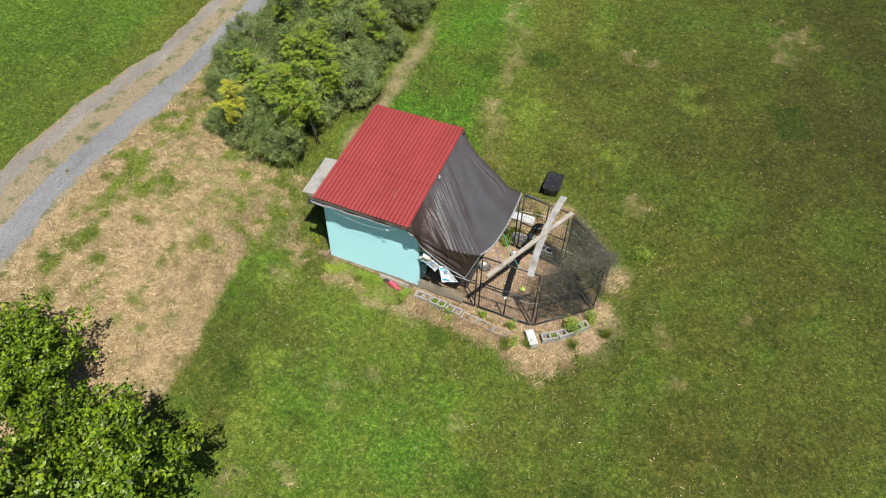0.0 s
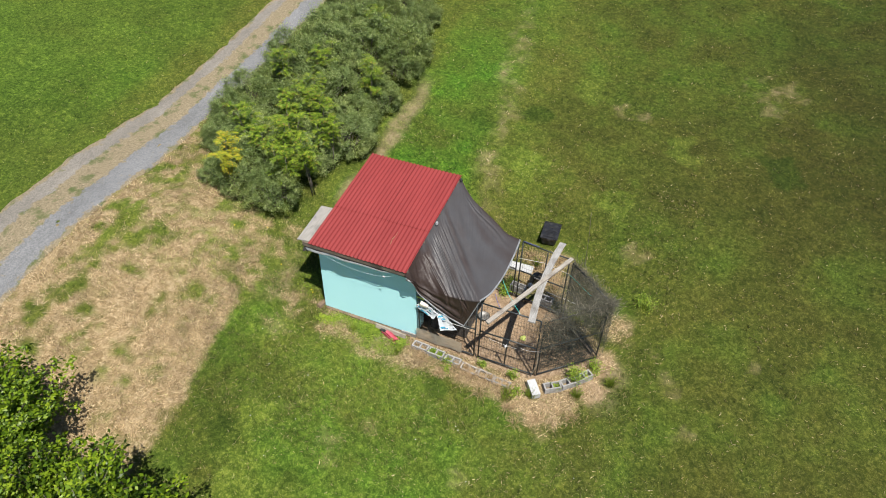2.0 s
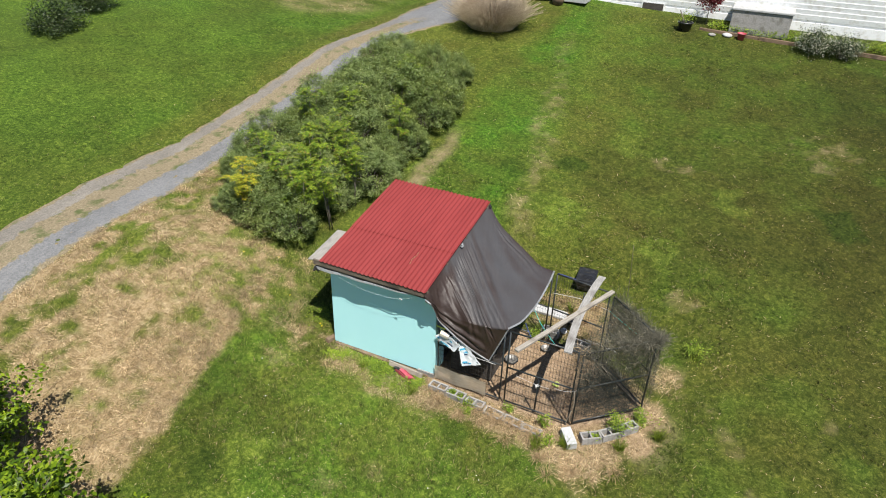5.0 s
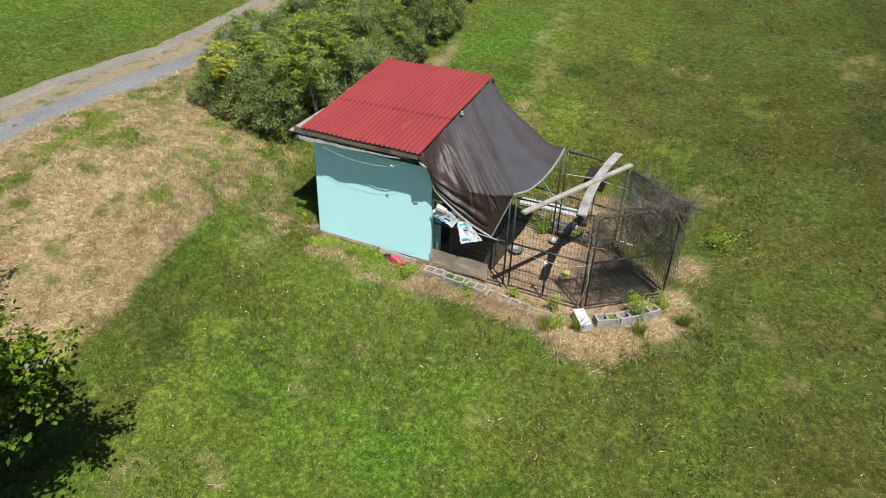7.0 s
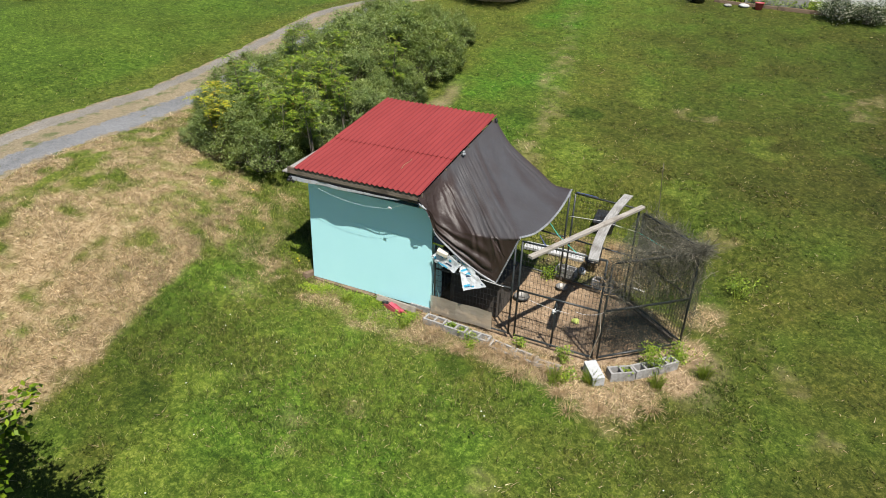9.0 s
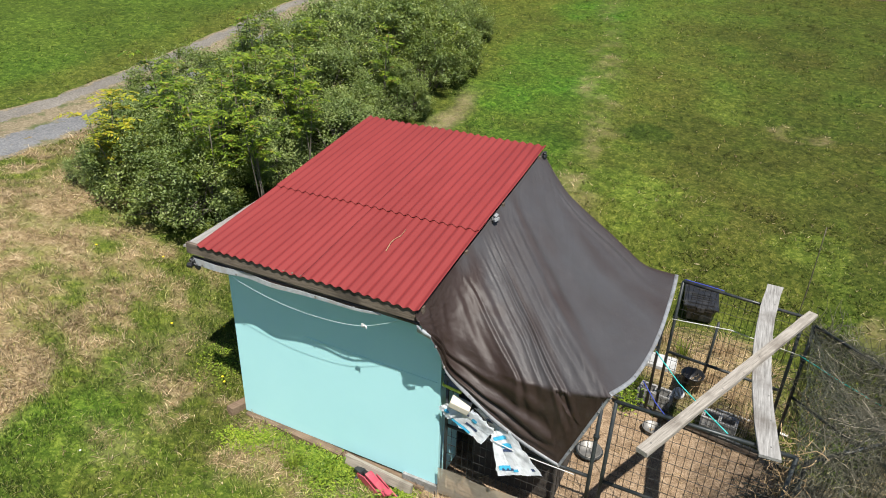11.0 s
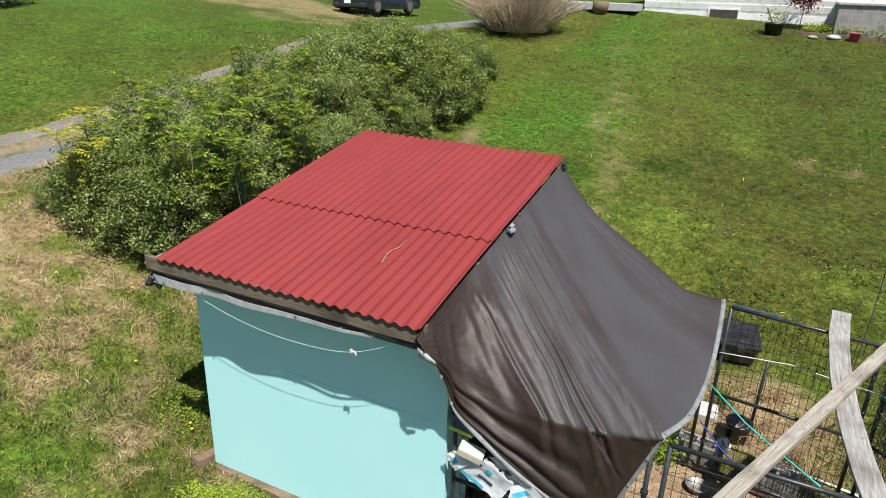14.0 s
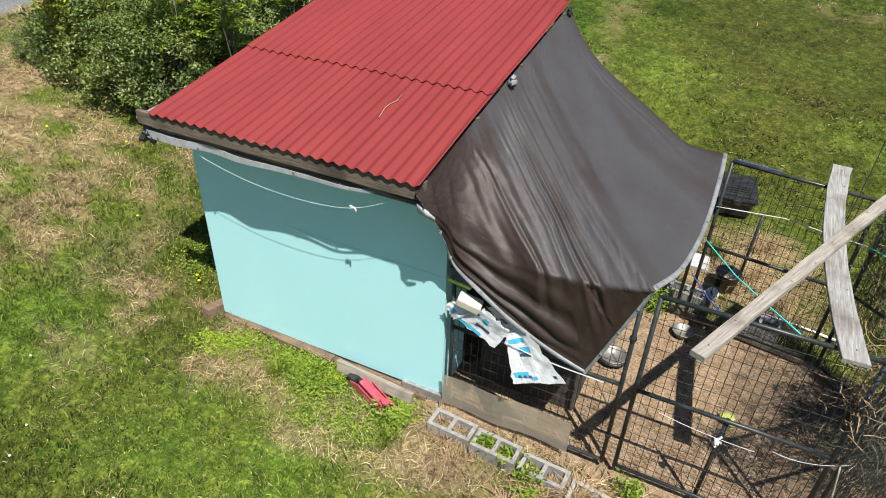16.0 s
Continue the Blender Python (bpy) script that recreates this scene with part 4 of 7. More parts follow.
def build_tarp():
    tarp = thing("tarpaulin", (0.8, 0.9, 1.8), "brown tarpaulin stretched from the shed roof over the dog run", "tarpaulin")
    inv = Matrix.Translation((-0.8, -0.9, -1.8))
    ns, nv = 400, 120
    grid = tarp_grid(ns, nv)
    verts = [inv @ p for row in grid for p in row]
    faces = [(i * (nv + 1) + j, (i + 1) * (nv + 1) + j, (i + 1) * (nv + 1) + j + 1, i * (nv + 1) + j + 1) for i in range(ns) for j in range(nv)]
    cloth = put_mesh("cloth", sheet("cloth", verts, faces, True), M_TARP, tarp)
    s2, v2 = np.meshgrid(np.arange(ns + 1) / ns, np.arange(nv + 1) / nv, indexing="ij")
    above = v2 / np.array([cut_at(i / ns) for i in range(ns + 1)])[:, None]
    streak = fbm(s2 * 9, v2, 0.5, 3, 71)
    # bleaching plus painted shade: grey with sky sheen above the rail, flap kept dark
    fade_and_shade = smooth_step(0.3, 0.56, s2 - 0.1 * (v2 - 0.5) + 0.12 * fbm(s2, v2, 0.2, 3, 70)) * smooth_step(1.03, 0.97, above * (s2 < SPLIT)) * smooth_step(1.02, 0.84, s2 + 0.05 * streak)
    fade_and_shade = np.clip(fade_and_shade * (1 + 0.5 * streak), 0, 1.15)
    set_attribute(cloth.data, "fade_and_shade", fade_and_shade.ravel())
    s = cloth.modifiers.new("thickness", 'SOLIDIFY')
    s.thickness, s.offset = 0.003, 0
    # pale reinforced hem
    rows = []
    for i in range(ns + 1):
        a, b = grid[i][nv - 4], grid[i][nv]
        d = (b - a).normalized()
        up = Vector((0.25, -0.8, 0.55)).normalized() if i / ns < SPLIT else Vector((0.1, 0, 1))
        wide = 0.008 + 0.027 * float(smooth_step(0.08, 0.15, i / ns))
        rows.append((inv @ (b - d * wide + up * 0.005), inv @ (b + d * 0.006 + up * 0.006)))
    verts = [p for r in rows for p in r]
    faces = [(2 * i, 2 * i + 1, 2 * i + 3, 2 * i + 2) for i in range(ns)]
    hem = put_mesh("hem", sheet("hem", verts, faces, True), M_HEM, tarp, "pale grey reinforced hem")
    s = hem.modifiers.new("thickness", 'SOLIDIFY')
    s.thickness, s.offset = 0.004, 0
    # eyelets
    for k in range(1, 15):
        a, b = rows[int(k / 15 * ns)]
        c = (a + b) / 2
        bm = lathe(bmesh.new(), [(0.006, 0), (0.012, 0), (0.012, 0.004), (0.006, 0.004)], (0, 0, 0), 10)
        q = Vector((0.3, -0.8, 0.5) if k < 9 else (0.2, 0, 1)).to_track_quat('Z', 'Y').to_matrix().to_4x4()
        bm.transform(Matrix.Translation(c) @ q)
        part("eyelet", bm, M_STEEL, tarp, "metal eyelet" if k == 1 else "")
    # the strip that is folded along under the eave
    verts, faces = [], []
    n = 60
    for i in range(n + 1):
        k = i / n
        x = -2.56 + 2.52 * k
        w = 0.008 - 0.011 * (1 + math.cos(2 * math.pi * (x + 1.54) / 0.75)) + 0.004 * math.sin(k * 31)
        zt, zb = 2.155 + 0.02 * k, 2.075 + 0.068 * k + 0.006 * math.sin(k * 9)
        for f, yy in ((0.0, -0.296), (0.35, -0.304), (0.7, -0.302), (1.0, -0.298)):
            verts.append(inv @ Vector((x, yy + w * f, zt + (zb - zt) * f)))
    for i in range(n):
        for j in range(3):
            faces.append((4 * i + j, 4 * i + 4 + j, 4 * i + 5 + j, 4 * i + 1 + j))
    strip = put_mesh("eave_strip", sheet("eave_strip", verts, faces, True), M_TARP, tarp)
    s = strip.modifiers.new("thickness", 'SOLIDIFY')
    s.thickness, s.offset = 0.004, 0
    verts = []
    faces = []
    for i in range(n + 1):
        k = i / n
        if k > 0.84:
            break
        x = -2.54 + 2.52 * k
        zb = 2.068 + 0.068 * k + 0.006 * math.sin(k * 9)
        w = 0.008 - 0.011 * (1 + math.cos(2 * math.pi * (x + 1.52) / 0.75)) + 0.004 * math.sin(k * 31)
        h = 0.06 * (1 - k / 0.9) + 0.008
        verts += [inv @ Vector((x, -0.314 + w, zb + h)), inv @ Vector((x, -0.312 + w, zb - 0.008))]
    faces = [(2 * i, 2 * i + 1, 2 * i + 3, 2 * i + 2) for i in range(len(verts) // 2 - 1)]
    edge = put_mesh("eave_hem", sheet("eave_hem", verts, faces, False), M_HEM_WHITE, tarp, "whitish hem with eyelets")
    s = edge.modifiers.new("thickness", 'SOLIDIFY')
    s.thickness, s.offset = 0.004, 0
    # eyelets of the eave hem and its turned-out end by the shed corner
    for x in (-2.42, -2.0, -1.55, -1.1, -0.7):
        k = (x + 2.54) / 2.52
        bm = lathe(bmesh.new(), [(0.005, 0), (0.011, 0), (0.011, 0.004), (0.005, 0.004)], (0, 0, 0), 10)
        bm.transform(inv @ pose(x, -0.322, 2.085 + 0.07 * k, 90, 0, 0))
        part("eyelet", bm, M_STEEL, tarp)
    verts = [inv @ Vector(q) for q in ((-0.075, -0.352, 2.175), (0.0, -0.37, 2.16), (0.055, -0.34, 2.10), (-0.07, -0.348, 2.105), (0.005, -0.365, 2.10), (0.05, -0.335, 2.06))]
    flap = put_mesh("hem_end", sheet("hem_end", verts, [(0, 3, 4, 1), (1, 4, 5, 2)], True), M_HEM_WHITE, tarp, "turned-out whitish hem end")
    s = flap.modifiers.new("thickness", 'SOLIDIFY')
    s.thickness, s.offset = 0.004, 0
    # bunched corner at the left end
    bm = bmesh.new()
    for k in range(7):
        r = random.Random(k)
        box(bm, (0.05, 0.05, 0.035), (-2.55 + r.uniform(-0.03, 0.04), -0.32 + r.uniform(-0.03, 0.03), 2.08 + r.uniform(-0.05, 0.04)), (r.uniform(0, 60), r.uniform(0, 60), r.uniform(0, 60)), 0.008)
    bm.transform(inv)
    part("bunched_corner", bm, M_BLACK_PLASTIC, tarp, smooth=True)
    for at in ((-0.03, 1.2, 2.535), (-0.045, 2.70, 2.74)):
        bm = bmesh.new()
        for k in range(5):
            r = random.Random(k + 40)
            box(bm, (0.035, 0.05, 0.03), (at[0] + r.uniform(-0.02, 0.03), at[1] + r.uniform(-0.03, 0.03), at[2] + r.uniform(-0.02, 0.03)), (r.uniform(0, 90), r.uniform(0, 90), 0), 0.006)
        bm.transform(inv)
        part("fixing_knot", bm, M_HEM if at[1] < 2 else M_BLACK_PLASTIC, tarp, smooth=True)


build_tarp()


def cord(name, points, r, material_used, label, category="cord", kind=""):
    """A cord that hangs through points."""
    c = Vector(points[0])
    ob = thing(name, tuple(c), label, category)
    fine = []
    for a, b in zip(points, points[1:]):
        a, b = Vector(a), Vector(b)
        fine += [lerp(a, b, k / 4) - c for k in range(4)]
    fine.append(Vector(points[-1]) - c)
    part("strand", tube(bmesh.new(), fine, r, 6), material_used, ob, smooth=True)
    return ob


def sagging(a, b, drop, n=14):
    a, b = Vector(a), Vector(b)
    return [tuple(lerp(a, b, i / n) - Vector((0, 0, 4 * drop * (i / n) * (1 - i / n)))) for i in range(n + 1)]


line = cord("clothes_line", [tuple(along([(-2.32, -0.28, 2.11), (-2.14, -0.28, 2.04), (-1.79, -0.28, 1.945), (-1.42, -0.28, 1.89), (-1.03, -0.28, 1.885), (-0.7, -0.28, 1.925), (-0.45, -0.28, 2.02), (-0.26, -0.28, 2.125)], k / 28)) for k in range(29)], 0.0014, M_PALE_ROPE, "thin pale cord sagging across the turquoise wall", "cord")
bm = bmesh.new()
for k in range(4):
    box(bm, (0.02, 0.012, 0.03), (1.68 + 0.012 * k, -0.01, -0.155 - 0.01 * (k % 2)), (20 * k, 30 * k, 15), 0.003)
part("knot", bm, M_WHITE_ROPE, line)


# ---- the dog run ----
def ring_clamp(bm, at):
    lathe(bm, [(0.02, -0.012), (0.026, -0.012), (0.026, 0.012), (0.02, 0.012)], at, 10)


def kennel_panel(parent, a, b, height, z0=0.03, mid=0.9, label="", low_end=0.0):
    """A steel panel between two corners: posts, rails and welded mesh; low_end: how much lower its first end stands."""
    a, b = Vector((*a, 0)), Vector((*b, 0))
    d = (b - a).normalized()
    a2, b2 = a + d * 0.022, b - d * 0.022
    up = Vector((0, 0, 1))
    panel = put_mesh("panel", tube_mesh("panel", [a2 + up * z0, a2 + up * (height - low_end)], 0.017), M_BLACK_METAL, parent, label)
    part("post", tube(bmesh.new(), [b2 + up * z0, b2 + up * height], 0.017), M_BLACK_METAL, panel, smooth=True)
    for z, drop in ((z0 + 0.02, 0), (mid, 0), (height, low_end)):
        part("rail", tube(bmesh.new(), [a2 + up * (z - drop), b2 + up * z], 0.0165), M_BLACK_METAL, panel, smooth=True)
    for z in (0.35, 1.35):
        bm = bmesh.new()
        ring_clamp(bm, (*(b2 + up * z)[:2], z))
        part("clamp", bm, M_BLACK_METAL, panel)
    length = (b2 - a2).length
    lines = []
    nv, nh = int(length / 0.058), int((height - z0) / 0.105)
    rng = random.Random(int(length * 1000))
    for i in range(1, nv):
        p = a2 + d * (length * i / nv)
        lines.append([p + up * z0, p + up * (height - low_end * (1 - i / nv))])
    for j in range(1, nh):
        z = z0 + (height - z0) * j / nh
        if z < height - low_end:
            lines.append([a2 + up * z, b2 + up * z])
    v, t = wires(lines, 0.0028)
    put_mesh("wire_mesh", tri_mesh("wire_mesh", v, t), M_WIRE, panel, kind="stuff")
    return panel


def tube_mesh(name, points, r):
    bm = tube(bmesh.new(), points, r)
    mesh = bpy.data.meshes.new(name)
    bmesh.ops.recalc_face_normals(bm, faces=bm.faces)
    bm.to_mesh(mesh)
    bm.free()
    for p in mesh.polygons:
        p.use_smooth = True
    return mesh


kennel = thing("dog_run", (0, 0, 0), "dog run of black steel mesh panels beside the shed", "dog run")
kennel_panel(kennel, (0.05, 0.0), (1.46, 0.0), 1.74, low_end=0.32, label="welded mesh panel of black steel")
kennel_panel(kennel, (1.52, 0.0), (2.86, 0.0), 1.76)
kennel_panel(kennel, (2.90, 0.02), (4.04, 1.08), 1.72)
kennel_panel(kennel, (4.04, 1.12), (2.98, 2.05), 1.76)
kennel_panel(kennel, (2.92, 2.08), (1.72, 2.24), 1.80)
kennel_panel(kennel, (1.66, 2.25), (0.06, 2.42), 1.80)
# short stake in the middle of the back panel and in the front one
for at, h in (((2.18, 3.15), 0.9), ((2.16, 0.02), 0.9)):
    part("stake", tube(bmesh.new(), [(*at, 0.0), (at[0] + 0.02, at[1], h)], 0.017), M_BLACK_METAL, kennel, smooth=True)
# clear sheet tied to the foot of the front panel
def clear_sheet_material():
    m, t, b = material("clouded_clear_sheet", 0.3, 0, 0.5)
    b.inputs["Base Color"].default_value = (0.6, 0.53, 0.42, 1)
    tr = t.nodes.new("ShaderNodeBsdfTransparent")
    tr.inputs[0].default_value = (0.93, 0.92, 0.88, 1)
    ms = t.nodes.new("ShaderNodeMixShader")
    haze = ramp(t, noise_tex(t, 6, 6, 0.7, (1, 1, 3)), [(0.3, (0.25, 0.25, 0.25)), (0.7, (0.47, 0.47, 0.47))])
    t.links.new(haze, ms.inputs[0])
    t.links.new(b.outputs[0], ms.inputs[1])
    t.links.new(tr.outputs[0], ms.inputs[2])
    t.links.new(ms.outputs[0], t.nodes["Material Output"].inputs[0])
    return m


M_CLEAR = clear_sheet_material()
clear = thing("clear_plastic_sheet", (0.6, -0.075, 0.0), "clouded clear plastic sheet tied along the foot of the mesh", "plastic sheet")
bm = bmesh.new()
grid = [[bm.verts.new((-0.57 + 1.13 * i / 12, 0.012 * math.sin(i * 0.9) - 0.02 * k / 4 + 0.03, 0.04 + 0.36 * k / 4)) for i in range(13)] for k in range(5)]
for k in range(4):
    for i in range(12):
        bm.faces.new((grid[k][i], grid[k][i + 1], grid[k + 1][i + 1], grid[k + 1][i]))
bmesh.ops.solidify(bm, geom=list(bm.faces), thickness=0.004)
part("sheet", bm, M_CLEAR, clear)

# ---- planks across the top ----
def board_between(name, a, b, width, thick, material_used, label, bow=0.0, warp=0.0, seed=1):
    a, b = Vector(a), Vector(b)
    c, d = (a + b) / 2, (b - a)
    turn = math.degrees(math.atan2(d.y, d.x))
    tilt = -math.degrees(math.atan2(d.z, math.hypot(d.x, d.y)))
    ob = thing(name, tuple(c), label, "plank", turn=turn)
    wood_part = plank("board", ob, material_used, d.length, width, thick, pose(0, 0, 0, 0, tilt, 0), warp, bow, "", seed)
    rng = random.Random(seed)
    for k in range(9):
        bm = bmesh.new()
        q = (-0.46 + 0.92 * k / 8) * d.length
        p = pose(0, 0, 0, 0, tilt, 0) @ Vector((q, rng.uniform(-0.03, 0.03), thick / 2 + 0.003))
        bmesh.ops.create_uvsphere(bm, u_segments=8, v_segments=5, radius=0.006, matrix=Matrix.Translation(p) @ Matrix.Diagonal((1, 1, 0.5, 1)))
        part("nail_head", bm, M_STEEL, wood_part)
    return ob


board_between("plank", (2.66, -0.14, 1.795), (2.615, 2.52, 1.84), 0.15, 0.026, M_WOOD_SILVER, "warped pale grey plank lying across the dog run", 0.09, 0.05, 11)
board_between("plank", (1.83, -0.52, 1.80), (2.95, 2.04, 1.872), 0.092, 0.04, M_WOOD_BATTEN, "grey-brown weathered batten crossing the grey plank", 0.0, 0.02, 12)


# ---- netting over the far corner ----
def build_netting():
    net = thing("netting", (3.3, 1.0, 1.7), "dark bird netting full of dead vines over the corner panels", "netting")
    c = Vector((3.3, 1.0, 1.7))
    rng = np.random.default_rng(8)
    pa, pb, pc = np.array((2.84, -0.02)), np.array((4.10, 1.1)), np.array((2.97, 2.10))
    lines = []

    def roof_at(u, w):
        k = pa * (1 - u) + pb * u
        q = pc * (1 - u) + pb * u
        p = k * (1 - w) + q * w
        sag = 0.16 * math.sin(math.pi * u) * math.sin(math.pi * min(max(w, 0), 1)) + 0.06 * math.sin(9 * u + 7 * w)
        return np.array((p[0], p[1], 1.77 - sag))

    def side_at(p0, p1, u, h, low):
        k = p0 * (1 - u) + p1 * u
        d = p1 - p0
        n = np.array((d[1], -d[0])) / np.linalg.norm(d)
        k = k + n * (0.03 + 0.05 * math.sin(5 * u + 3 * h) * h)
        return np.array((k[0], k[1], 1.77 - h * (1.77 - low)))

    surfaces = [(roof_at, 34, 40), (lambda u, h: side_at(pa, pb, u, h, 0.1 + 0.1 * math.sin(7 * u)), 36, 38), (lambda u, h: side_at(pb, pc, u, h, 0.35 + 0.3 * u), 34, 32)]
    for f, nu, nw in surfaces:
        jit = rng.normal(0, 0.006, (nu + 1, nw + 1, 3))
        pts = np.array([[f(i / nu, j / nw) for j in range(nw + 1)] for i in range(nu + 1)]) + jit - np.array(c)
        for i in range(nu + 1):
            lines.append([pts[min(nu, i + (j % 2)), j] for j in range(nw + 1)])
        for i in range(nu + 1):
            lines.append([pts[max(0, i - (j % 2)), j] for j in range(nw + 1)])
    v, t = wires(lines, 0.0021)
    put_mesh("mesh", tri_mesh("netting_mesh", v, t), M_NET, net, kind="stuff")
    # dead vines caught in it, thickest along the top and the outer corner
    twigs, pale = [], []
    for k in range(5200):
        pick = rng.uniform()
        if pick < 0.44:
            p = roof_at(rng.beta(1.9, 0.9), rng.uniform(0, 1))
            spread = np.array((0.13, 0.13, 0.05))
        elif pick < 0.63:
            p = side_at(pa, pb, rng.uniform(0.02, 1), 0.62 * rng.beta(0.7, 1.8), 0.1)
            spread = np.array((0.12, 0.12, 0.14))
        else:
            p = side_at(pb, pc, rng.uniform(0, 1), rng.beta(0.8, 1.5), 0.3)
            spread = np.array((0.12, 0.12, 0.18))
        step = rng.normal(0, 1, 3) * spread
        bend = rng.normal(0, 0.2, 3) * spread
        line = [p]
        for _ in range(6):
            step = step * 0.78 + bend + rng.normal(0, 0.35, 3) * spread
            line.append(line[-1] + step * 0.2)
        (pale if k % 13 == 0 else twigs).append(np.array(line) - np.array(c))
    v, t = wires(twigs, 0.0022)
    put_mesh("vine", tri_mesh("netting_vines", v, t), M_VINE, net, "dead grey vine stems", kind="stuff")
    v, t = wires(pale, 0.0024)
    put_mesh("vine", tri_mesh("netting_pale_vines", v, t), M_PALE_STEM, net, "pale dry tendrils", kind="stuff")
    heap = []
    for k in range(130):
        p = np.array((2.84, 0.1, 1.5)) + rng.normal(0, 1, 3) * np.array((0.05, 0.08, 0.13))
        step = rng.normal(0, 0.025, 3)
        line = [p]
        for s in range(4):
            step = step * 0.7 + rng.normal(0, 0.02, 3)
            line.append(line[-1] + step)
        heap.append(np.array(line) - np.array(c))
    v, t = wires(heap, 0.003)
    put_mesh("dead_clump", tri_mesh("netting_clump", v, t), M_STRAW, net, "rust-brown dead plant clump", kind="stuff")


build_netting()


def fallen_vines():
    """Dark dead vines that lie on the soil under the netting."""
    rng = np.random.default_rng(66)
    at = np.array((3.1, 1.05, gz(3.1, 1.05)))
    lines = []
    for k in range(620):
        a, b = rng.beta(1.6, 1.2, 2)
        foot = np.array((2.72 + 1.05 * a, 0.35 + 1.45 * b - 0.1 * a))
        if not inside(KENNEL, foot[:1], foot[1:])[0]:
            continue
        turn, bend, line = rng.uniform(0, 2 * math.pi), rng.normal(0, 0.5), []
        for s in range(6):
            line.append((foot[0], foot[1], gz(foot[0], foot[1]) + 0.012 + abs(rng.normal(0, 0.014))))
            foot = foot + 0.045 * np.array((math.cos(turn), math.sin(turn)))
            turn += bend + rng.normal(0, 0.4)
        lines.append(np.array(line) - at)
    v, t = wires(lines, 0.0035)
    ob = put_mesh("fallen_vines", tri_mesh("fallen_vines", v, t), M_NET)
    ob.matrix_basis = pose(*at)
    tagged(ob, "dark dead vines matted on the soil", "dead vines", kind="stuff")


fallen_vines()


# ---- concrete blocks ----
def block_mesh(name, cores=True, length=0.39):
    """A hollow block lying with its two cores upward."""
    bm = bmesh.new()
    w, h = 0.19, 0.19
    if not cores:
        box(bm, (length, w, h), (0, 0, 0), (0, 0, 0), 0.008)
    else:
        box(bm, (length, 0.032, h), (0, -w / 2 + 0.016, 0), (0, 0, 0), 0.004)
        box(bm, (length, 0.032, h), (0, w / 2 - 0.016, 0), (0, 0, 0), 0.004)
        for x in (-length / 2 + 0.018, 0, length / 2 - 0.018):
            box(bm, (0.034, w - 0.06, h - 0.004), (x, 0, 0), (0, 0, 0), 0.004)
    mesh = bpy.data.meshes.new(name)
    bmesh.ops.recalc_face_normals(bm, faces=bm.faces)
    bm.to_mesh(mesh)
    bm.free()
    mesh.materials.append(M_BLOCK if cores else M_WHITE_BLOCK)
    return mesh


hollow, solid = block_mesh("concrete_block"), block_mesh("solid_block", False)
for k, (x, y, turn, tilt) in enumerate(((0.235, -0.265, -3, 0), (0.64, -0.30, -3, 1), (1.06, -0.335, -3.5, -1), (1.47, -0.37, -4, 2), (1.88, -0.39, -5, 1), (2.27, -0.44, -6, -2))):
    ob = new("concrete_block", hollow)
    ob.matrix_world = pose(x, y, gz(x, y) + (0.03, 0.035, 0.02, -0.02, -0.04, -0.045)[k], tilt * (1.2 if k < 3 else 5), tilt * (1 if k < 3 else 2), turn)
    tagged(ob, "weathered grey hollow concrete block sunk in dry grass", "concrete block", "blocks along the foot of the dog run")
for k, (x, y, turn) in enumerate(((3.33, -0.14, 34), (3.63, 0.12, 44), (3.90, 0.42, 50))):
    ob = new("concrete_block", hollow)
    ob.matrix_world = pose(x, y, gz(x, y) + 0.06, 0, 0, turn)
    tagged(ob, "grey hollow concrete block with weeds growing in it", "concrete block", "blocks along the foot of the dog run")
ob = new("concrete_block", solid)
ob.matrix_world = pose(2.97, -0.36, gz(2.97, -0.36) + 0.085, 4, 6, -54)
tagged(ob, "pale whitish solid concrete block lying askew", "concrete block")
for k, (x, y, turn) in enumerate(((1.70, 2.52, -8), (2.45, 2.36, -6))):
    ob = new("concrete_block", hollow)
    ob.matrix_world = pose(x, y, 0.05, 0, 0, turn)
    tagged(ob, "grey hollow concrete block beside the back panel", "concrete block")
ob = new("concrete_block", hollow)
ob.matrix_world = pose(-0.18, 0.06, 0.005, 0, 0, 0)
tagged(ob, "grey concrete block under the shed corner", "concrete block")


# ---- loose things in and round the run ----
def bowl(place, r, label, mounted=False):
    ob = thing("dog_bowl", place, label, "dog bowl")
    prof = [(r * 0.72, 0), (r * 0.78, 0.008), (r * 0.97, 0.055), (r * 1.06, 0.06), (r * 1.06, 0.066), (r * 0.95, 0.064), (r * 0.74, 0.014), (r * 0.1, 0.012)]
    part("bowl", lathe(bmesh.new(), prof), M_STEEL, ob, smooth=True)
    return ob


bowl((1.77, 1.98, -0.045), 0.105, "dull steel dog bowl standing on the bare soil")
b2 = bowl((1.224, 1.272, gz(1.224, 1.272) + 0.01), 0.125, "pale dog bowl in a dark ring on the soil")
part("holder", tube(bmesh.new(), [(0.135 * math.cos(a * math.pi / 10), 0.135 * math.sin(a * math.pi / 10), 0.045) for a in range(21)], 0.016), M_BLACK_METAL, b2, smooth=True)


